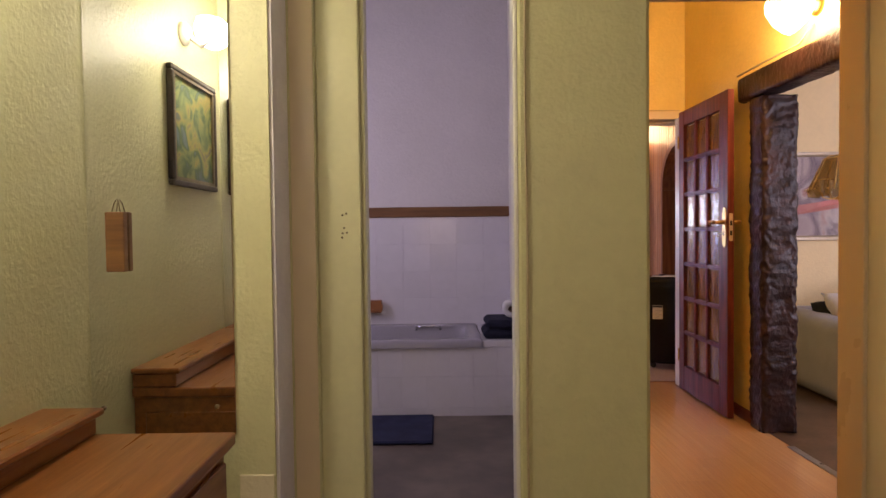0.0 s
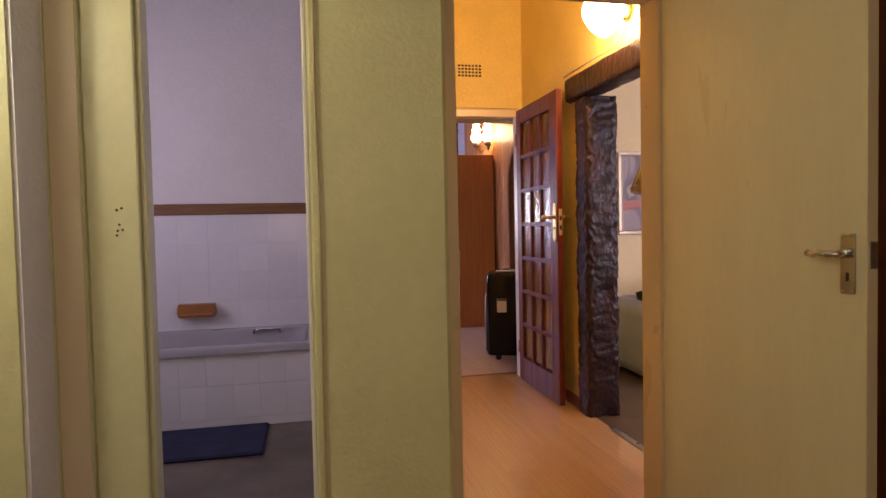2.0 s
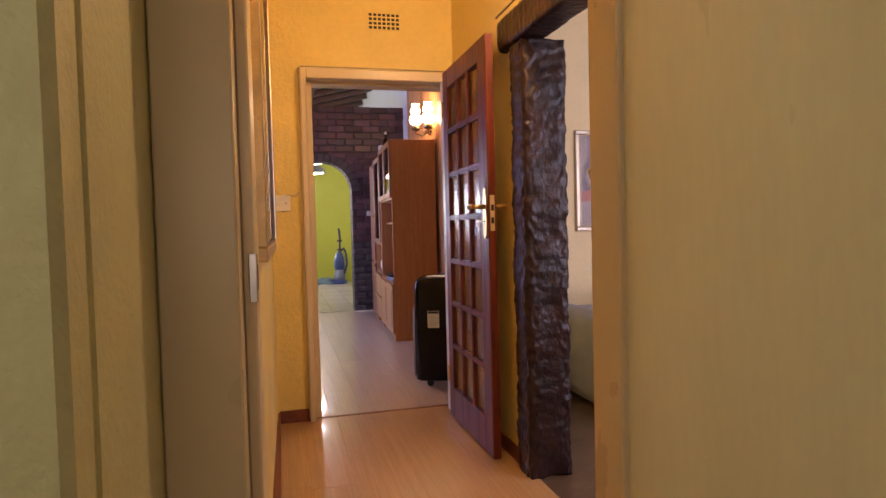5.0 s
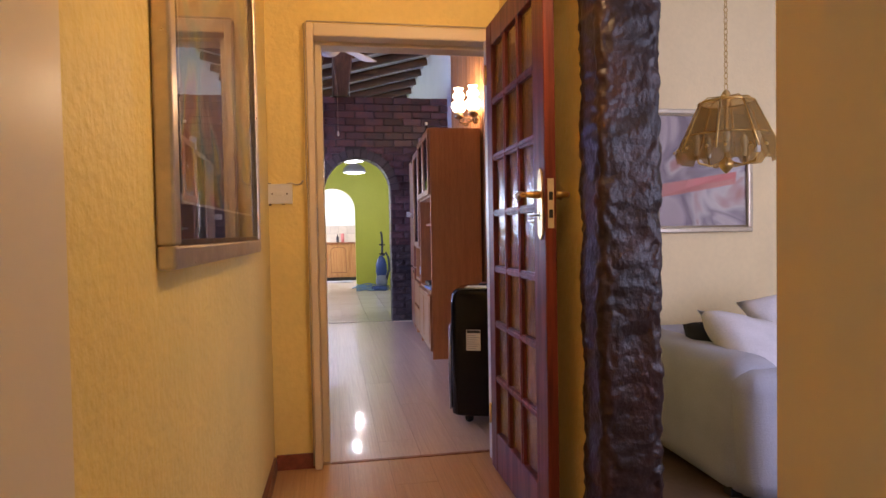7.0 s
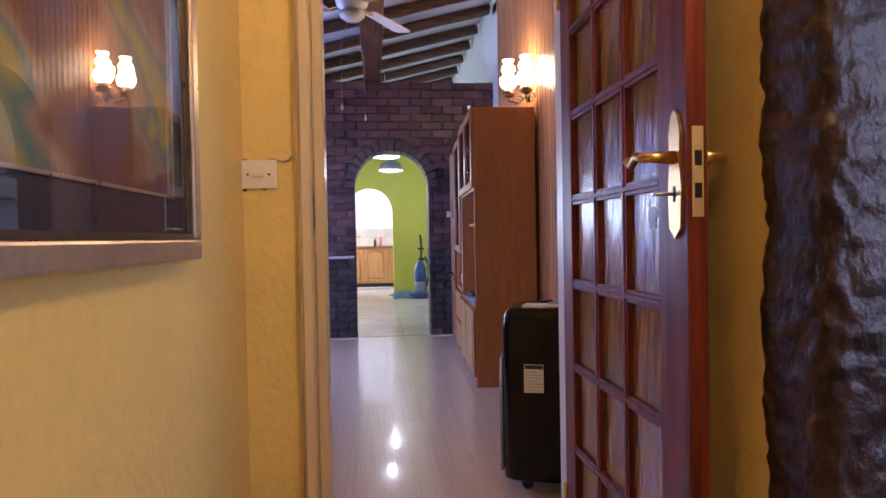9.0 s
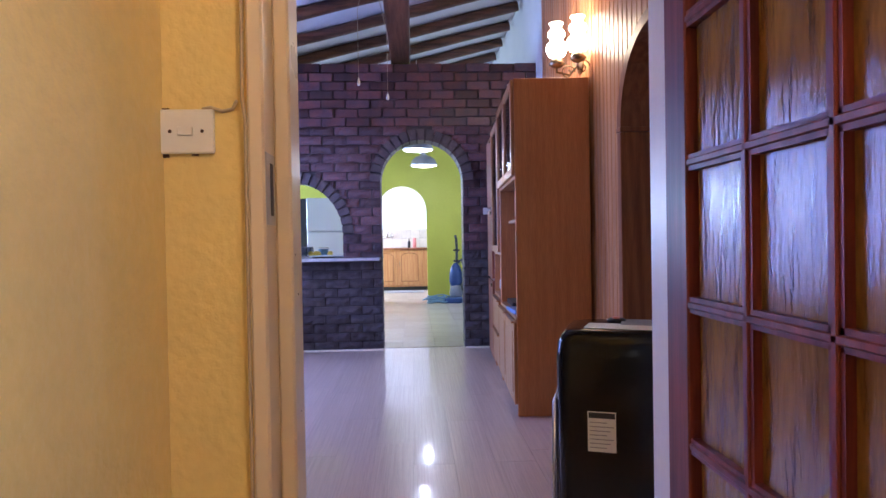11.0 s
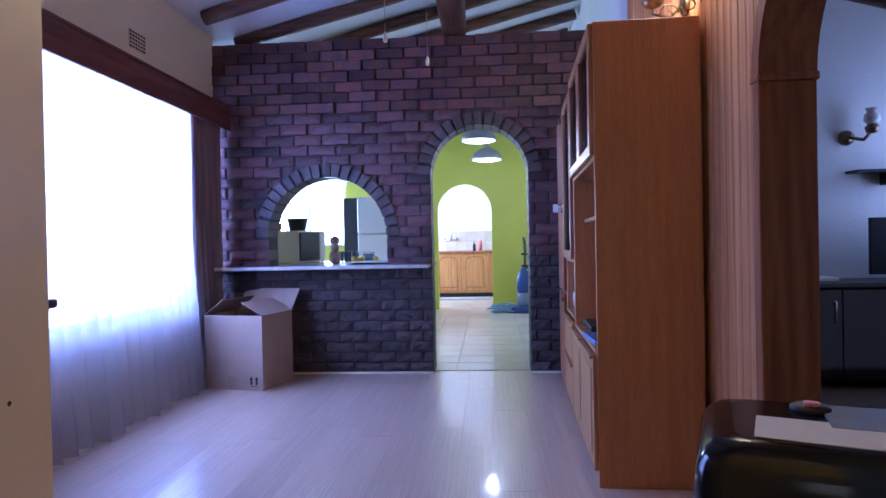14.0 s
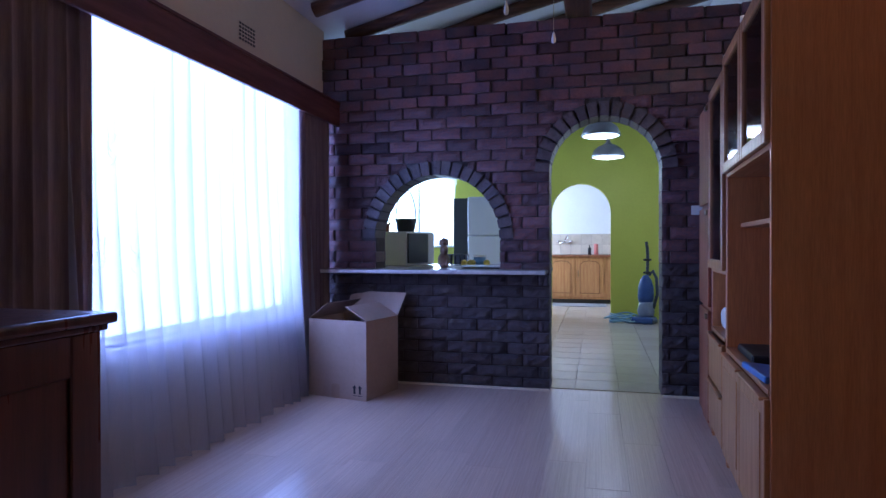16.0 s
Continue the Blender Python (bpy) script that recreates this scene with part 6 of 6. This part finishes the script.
dr2 = thing("dish_rack", pose(-0.22, 10.15, 0.90), "dark wire dish rack with cups", "dish rack")
for k in range(6):
    part("wire", tube([(0.04 * k, 0, 0.0), (0.04 * k, 0, 0.09), (0.04 * k, 0.2, 0.09), (0.04 * k, 0.2, 0)], 0.004, 5), "black_matt", dr2)
for k in range(3):
    part("cup", lathe([(0, 0.01), (0.03, 0.01), (0.035, 0.1), (0.03, 0.1), (0, 0.02)], 12, pose(0.04 + 0.07 * k, 0.1, 0)), "grey_plastic", dr2)
fr = thing("fridge", pose(-0.36, 12.0, 0), "white fridge freezer with rounded doors", "fridge")
part("body", box(bmesh.new(), 0, 0, 0.04, 0.6, 0.6, 1.66, 0.012, 2), "white_enamel", fr)
part("freezer_door", box(bmesh.new(), 0.0, -0.05, 1.2, 0.6, -0.004, 1.66, 0.015, 3), "white_enamel", fr)
part("fridge_door", box(bmesh.new(), 0.0, -0.05, 0.08, 0.6, -0.004, 1.19, 0.015, 3), "white_enamel", fr)
for x in (0.05, 0.55):
    part("foot", lathe([(0, 0), (0.02, 0), (0.02, 0.04), (0, 0.04)], 10, pose(x, 0.05, 0)), "black_matt", fr)
tagged(new("dark_cupboard", mesh_of("dark_cupboard", boxes((-0.75, 12.9, 0, -0.40, 13.4, 1.72), bevel=0.005), "black_matt")), "dark tall cupboard beside the fridge", "cupboard")
kw = structure("window_2", boxes((-2.2, 14.24, 1.08, -2.16, 14.28, 2.15), (-1.09, 14.24, 1.08, -1.05, 14.28, 2.15), (-2.16, 14.24, 1.08, -1.09, 14.28, 1.12), (-2.16, 14.24, 2.11, -1.09, 14.28, 2.15)), "white_plastic", "kitchen window with burglar bars", "window")
for k in range(1, 8):
    part("bar", boxes((-2.16, 14.245, 1.08 + 0.132 * k, -1.09, 14.255, 1.088 + 0.132 * k)), "white_plastic", kw)
part("mullion", boxes((-1.64, 14.24, 1.12, -1.61, 14.28, 2.11)), "white_plastic", kw)
part("window_sill", boxes((-2.25, 14.12, 1.05, -1.0, 14.24, 1.08), bevel=0.004), "white_plastic", kw)


def tie_back(name, x0, x1, x2, label):
    """A lace curtain hanging from x0..x1 and gathered towards x2 at the tie."""
    bm = bmesh.new()
    rows = []
    for j in range(19):
        v = j / 18
        pull = math.sin(min(1, v / 0.72) * math.pi / 2) ** 2 if v < 0.72 else 1 - 0.6 * (v - 0.72) / 0.28
        row = []
        for i in range(41):
            u = i / 40
            x = x0 + (x1 - x0) * u
            x = x + (x2 + (x - x2) * 0.25 - x) * pull * 0.9
            row.append(bm.verts.new((x, 14.16 + 0.018 * math.sin(u * 34), 2.2 - 1.12 * v)))
        rows.append(row)
    for a, b in zip(rows, rows[1:]):
        for i in range(40):
            f = bm.faces.new((a[i], a[i + 1], b[i + 1], b[i]))
            f.smooth = True
    tagged(new(name, mesh_of(name, bm, "lace")), label, "curtain", "kitchen lace curtains")


tie_back("lace_curtain", -2.2, -1.66, -2.15, "white lace curtain tied back at the kitchen window")
tie_back("lace_curtain", -1.6, -1.0, -1.05, "white lace curtain tied back at the kitchen window")
tagged(new("curtain_valance", mesh_of("valance", rough_up(boxes((-2.25, 14.13, 2.02, -0.98, 14.15, 2.22)), 0.012, 9), "lace")), "white gathered valance over the kitchen window", "valance")
for (x, y, z) in ((1.18, 11.2, 2.19), (1.27, 12.35, 2.13)):
    pl = thing("pendant_lamp", pose(x, y, z), "brushed steel dome pendant lamp, lit", "pendant lamp", "kitchen pendants")
    part("shade", lathe([(0.20, 0.0), (0.192, 0.03), (0.165, 0.085), (0.11, 0.13), (0.045, 0.155), (0.04, 0.16), (0.105, 0.125), (0.16, 0.08), (0.187, 0.028), (0.197, 0.0)], 32), "lamp_shade_steel", pl)
    part("neck", lathe([(0.045, 0.15), (0.045, 0.165), (0.022, 0.18), (0.022, 0.23), (0, 0.24)], 16), "steel", pl)
    g = part("bulb", lathe([(0, -0.02), (0.10, -0.016), (0.18, -0.002), (0.185, 0.006), (0.05, 0.03), (0, 0.035)], 24), "lit_cool", pl, "glowing diffuser")
    g.visible_shadow = False
    part("flex", tube([(0, 0, 0.23), (0, 0, slope(x) - z)], 0.004, 6), "white_plastic", pl)
vc = thing("vacuum_cleaner", pose(1.80, 13.75, 0, 0, 0, -20), "blue and grey upright vacuum cleaner", "vacuum cleaner")
part("floor_head", box(bmesh.new(), -0.15, -0.20, 0.0, 0.15, 0.05, 0.09, 0.03, 3), "blue_plastic", vc)
part("motor_housing", rough_up(lathe([(0, 0.06), (0.10, 0.07), (0.115, 0.16), (0.10, 0.26), (0.095, 0.3), (0, 0.31)], 20), 0.004, 9), "grey_plastic", vc)
part("dust_bag", lathe([(0.095, 0.28), (0.11, 0.35), (0.105, 0.50), (0.075, 0.60), (0.035, 0.66), (0, 0.67)], 20), "blue_plastic", vc)
part("handle", tube([(0, 0.05, 0.45), (0, 0.07, 0.7), (0, 0.09, 0.92), (0, 0.06, 1.06), (0, 0.02, 1.12)], 0.022, 10), "hose_dark", vc)
part("hose", tube([(0.10, 0.0, 0.2), (0.15, 0.03, 0.4), (0.13, 0.05, 0.62), (0.08, 0.06, 0.72), (0.03, 0.06, 0.66)], 0.022, 10), "hose_dark", vc)
for z in (0.68, 0.86):
    part("cord_hook", boxes((-0.05, 0.04, z, 0.05, 0.11, z + 0.03), bevel=0.006), "black_matt", vc)
hs = thing("cord_coil", pose(1.47, 13.72, 0), "loosely coiled pale blue cord on the floor", "cord")
for k in range(5):
    r, ox, oy = 0.13 + 0.02 * (k % 3), 0.03 * math.sin(2 * k), 0.03 * math.cos(3 * k)
    part("loop", tube([(ox + r * 1.2 * math.cos(a), oy + r * math.sin(a), 0.015 + 0.024 * k + 0.012 * math.sin(3 * a + k)) for a in [2 * math.pi * i / 28 for i in range(29)]], 0.011, 7), "blue_cord", hs)
kc = thing("sink_cabinet", pose(0.30, 16.5, 0), "varnished wooden sink cabinet with two panelled doors", "cabinet")
part("carcass", boxes((-0.6, 0.02, 0.08, 1.12, 0.58, 0.86)), "kitchen_wood", kc)
part("plinth", boxes((-0.6, 0.06, 0, 1.12, 0.55, 0.08)), "black_matt", kc)
for x in (-0.58, -0.06, 0.46):
    d = part("door", box(bmesh.new(), x, 0.0, 0.12, x + 0.50, 0.02, 0.84, 0.005, 2), "kitchen_wood", kc)
    # flat dark outline, painted shade for the groove around the raised panel
    part("panel_groove", prism([(x + 0.066, 0.186), (x + 0.434, 0.186), (x + 0.434, 0.725), (x + 0.366, 0.786), (x + 0.25, 0.80), (x + 0.134, 0.786), (x + 0.066, 0.725)], 0.004, pose(0, -0.003, 0)), "trim_brown", d)
    part("door_panel", prism([(x + 0.08, 0.20), (x + 0.42, 0.20), (x + 0.42, 0.72), (x + 0.36, 0.77), (x + 0.25, 0.785), (x + 0.14, 0.77), (x + 0.08, 0.72)], 0.012, pose(0, -0.010, 0)), "kitchen_wood", d)
    part("handle", tube([(x + 0.04, 0, 0.5), (x + 0.04, -0.025, 0.51), (x + 0.04, -0.025, 0.6), (x + 0.04, 0, 0.61)], 0.006, 6), "bronze", d)
tagged(new("sink_worktop", mesh_of("sink_worktop", boxes((-0.32, 16.47, 0.86, 1.44, 17.09, 0.90), bevel=0.006), "pine_dark")), "dark brown worktop of the sink cabinet", "counter")
st = structure("splashback", boxes((-0.9, 17.085, 0.9, 1.44, 17.1, 1.30)), "grout", "pinkish beige tiled splashback", "wall")
sp = mesh_of("tile", boxes((0.002, -0.006, 0.002, 0.196, 0, 0.196), bevel=0.0015), "tile_floor")
for i in range(8):
    for j in range(2):
        t = new("tile", sp)
        t.parent = st
        t.location = (-0.15 + 0.198 * i, 17.085, 0.902 + 0.198 * j)
tp = thing("wall_tap", pose(0.52, 17.08, 1.13), "chrome wall-mounted kitchen tap", "tap")
part("body", tube([(-0.12, 0, 0), (-0.12, -0.05, 0), (0.12, -0.05, 0), (0.12, 0, 0)], 0.016, 8), "chrome", tp)
part("spout", tube([(0, -0.05, 0), (0.02, -0.07, 0.08), (0.06, -0.16, 0.14), (0.08, -0.2, 0.06)], 0.013, 8), "chrome", tp)
for x in (-0.12, 0.12):
    part("knob", lathe([(0, 0), (0.03, 0), (0.03, 0.03), (0, 0.035)], 10, pose(x, -0.05, 0.01)), "chrome", tp)
tagged(new("paper_tube", mesh_of("paper_tube", lathe([(0, 0), (0.04, 0), (0.04, 0.2), (0.02, 0.21), (0, 0.21)], 16, pose(1.12, 16.75, 0.9)), "pink_plastic")), "pink cylindrical bottle on the sink worktop", "bottle")
tagged(new("soap_bottle", mesh_of("soap_bottle", lathe([(0, 0), (0.03, 0), (0.03, 0.12), (0.01, 0.15), (0.01, 0.19), (0, 0.19)], 14, pose(1.0, 16.85, 0.9)), "black_matt")), "small dark bottle on the sink worktop", "bottle")
tagged(new("floor_rug", mesh_of("floor_rug", rough_up(boxes((0.35, 15.9, 0.0, 1.3, 16.42, 0.012), bevel=0.004), 0.003, 6), "print_grey")), "thin grey rug before the sink cabinet", "rug")
bs = thing("brick_wall_switch", pose(1.84, 9.33, 1.31), "white light switch on the brick wall", "light switch")
part("plate", box(bmesh.new(), -0.055, -0.014, -0.045, 0.055, 0.0, 0.045, 0.004, 2), "white_plastic", bs)
part("rocker", boxes((-0.015, -0.019, -0.02, 0.02, -0.014, 0.02), bevel=0.002), "white_plastic", bs)

# ---- pieces: bricks ----
core = bpy.data.objects["wall_brick_core"]
rb = random.Random(11)


def rock_face(seed, deep, swell, rough):
    bm = bmesh.new()
    n, k = 6, 3
    front = [[None] * (k + 1) for _ in range(n + 1)]
    for i in range(n + 1):
        for j in range(k + 1):
            edge = i in (0, n) or j in (0, k)
            y = (0.0 if edge else -swell - rough * noise.noise(Vector((i * 0.9, j * 1.1, seed)))) / deep
            front[i][j] = bm.verts.new((i / n + 0.010 * noise.noise(Vector((i, j * 0.8, seed + 5))), y, j / k + 0.05 * noise.noise(Vector((i * 0.7, j, seed + 9)))))
    for i in range(n):
        for j in range(k):
            bm.faces.new((front[i][j], front[i + 1][j], front[i + 1][j + 1], front[i][j + 1]))
    rim = [front[i][0] for i in range(n + 1)] + [front[n][j] for j in range(1, k + 1)] + [front[i][k] for i in range(n - 1, -1, -1)] + [front[0][j] for j in range(k - 1, 0, -1)]
    back = [bm.verts.new((v.co.x, 1.0, v.co.z)) for v in rim]
    for a in range(len(rim)):
        b = (a + 1) % len(rim)
        bm.faces.new((rim[b], rim[a], back[a], back[b]))
    return bm


BRICKS = {}
for deep in (0.05, 0.235):
    BRICKS[False, deep] = [mesh_of("brick", rock_face(s * 3.7 + 20, deep, 0.008, 0.006), "brick") for s in range(6)]
    BRICKS[True, deep] = [mesh_of("brick", rock_face(s * 3.7, deep, 0.013, 0.022), "brick_dark") for s in range(6)]
COURSE, LONG, JOINT = 0.0860, 0.232, 0.014
DOOR_C, DOOR_R, DOOR_S = 1.195, 0.395, 1.62
HATCH_C, HATCH_R, HATCH_S = -0.065, 0.495, 1.13
RING = 0.105


def gaps(z):
    out = []
    zm = z + COURSE / 2
    if zm < DOOR_S:
        out.append((DOOR_C - DOOR_R, DOOR_C + DOOR_R, True))
    elif zm < DOOR_S + DOOR_R + RING:
        h = math.sqrt((DOOR_R + RING) ** 2 - (zm - DOOR_S) ** 2)
        out.append((DOOR_C - h, DOOR_C + h, False))
    if 0.90 < zm < HATCH_S:
        out.append((HATCH_C - HATCH_R, HATCH_C + HATCH_R, True))
    elif HATCH_S <= zm < HATCH_S + HATCH_R + RING:
        h = math.sqrt((HATCH_R + RING) ** 2 - (zm - HATCH_S) ** 2)
        out.append((HATCH_C - h, HATCH_C + h, False))
    return out


upper = bmesh.new()
for c in range(32):
    z = COURSE * c
    x = -1.02 - (LONG / 2 if c % 2 else 0.0)
    holes = gaps(z)
    while x < 2.32:
        ends = [(max(x, -1.02), min(x + LONG - JOINT, 2.32), 0.05)]
        for p, q, jamb in holes:
            cut = []
            for a, b, d in ends:
                if b <= p or a >= q:
                    cut.append((a, b, d))
                else:
                    if a < p - 0.02:
                        cut.append((a, p, 0.235 if jamb else d))
                    if b > q + 0.02:
                        cut.append((q, b, 0.235 if jamb else d))
            ends = cut
        for a, b, d in ends:
            if b - a < 0.025:
                continue
            dark = z < 0.84 or (z < 0.93 and a > 1.5)
            front = 9.325 + (rb.random() - 0.5) * (0.034 if not dark else 0.012)
            if z < 2.15:
                ob = new("brick", rb.choice(BRICKS[dark, 0.235 if d > 0.1 else 0.05]))
                ob.parent = core
                ob.location, ob.scale = (a, front, z + 0.004), (b - a, d if d > 0.1 else 0.05, COURSE - (0.010 if dark else 0.006))
            else:
                merge(upper, rough_up(boxes((a, front, z + 0.004, b, front + 0.05, z + COURSE - 0.002), bevel=0.004), 0.003, 23, c))
        x += LONG
part("upper_bricks", upper, "brick", core)
core.children[-1]["kind"] = "stuff"
for cx, r, zs, n in ((DOOR_C, DOOR_R, DOOR_S, 17), (HATCH_C, HATCH_R, HATCH_S, 21)):
    half = math.pi / n / 2 * 0.80
    bm = prism([((r + dr_) * math.sin(s * half), (r + dr_) * math.cos(s * half)) for s, dr_ in ((-1, 0), (1, 0), (1, RING), (-1, RING))], 0.245)
    me = mesh_of("brick", bm, "brick_dark")
    for k in range(n):
        a = -90 + 180 * (k + 0.5) / n
        ob = new("brick", me)
        ob.parent = core
        ob.matrix_basis = pose(cx, 9.292 + 0.010 * rb.random(), zs, 0, a + rb.uniform(-0.7, 0.7), 0)

# ---- pieces: laminate planks and tiles ----
plank = mesh_of("plank", boxes((0.0004, 0.0004, -0.006, 0.9996, 0.9996, 0.0)), "laminate")
plank_hall = mesh_of("plank", boxes((0.0004, 0.0004, -0.006, 0.9996, 0.9996, 0.0)), "laminate_lamplit")
rp = random.Random(6)


def planks(floor, me, x0, x1, y0, y1, w=0.192, ln=1.28):
    k, x = 0, x0
    while x < x1 - 0.01:
        wx = min(w, x1 - x)
        y = y0 - rp.random() * ln
        while y < y1:
            a, b = max(y, y0), min(y + ln, y1)
            if b - a > 0.02:
                ob = new("plank", me)
                ob.parent = floor
                ob.location, ob.scale = (x, a, 0.0), (wx - 0.0006, b - a - 0.0006, 1)
            y += ln
        x += w
        k += 1


fl = bpy.data.objects["floor_living"]
planks(fl, plank_hall, 0.545, 1.71, 2.12, 4.655)
planks(fl, plank, -1.02, 2.32, 4.672, 9.42)
part("threshold_strip", boxes((0.85, 4.65, -0.004, 1.69, 4.676, 0.003), bevel=0.001), "pine_dark", fl, "dark threshold strip")
part("edge_strip", boxes((1.685, 2.45, -0.004, 1.725, 3.2, 0.006), bevel=0.002), "steel", fl, "metal edging strip")
kf = bpy.data.objects["floor_kitchen"]
kt = mesh_of("tile", boxes((0.003, 0.003, -0.006, 0.317, 0.317, 0.0)), "tile_floor")
for i in range(14):
    for j in range(23):
        x, y = -1.9 + 0.32 * i, 9.44 + 0.32 * j
        if x > 2.2 or (y > 14.1 and (x < -0.9)) or (x < 0.2 and j > 14) or (x < -0.4 and j < 3):
            continue
        t = new("tile", kt)
        t.parent = kf
        t.location = (x, y, 0.0)
part("door_strip", boxes((0.80, 9.405, -0.004, 1.59, 9.43, 0.003), bevel=0.001), "bronze", kf, "narrow metal strip between laminate and tiles")
structure("baseboard_brick", boxes((-1.02, 9.29, 0, 0.80, 9.308, 0.016), (1.59, 9.29, 0, 2.0, 9.308, 0.016), bevel=0.003), "plaster_cream", "thin pale floor beading along the brick wall", "baseboard")
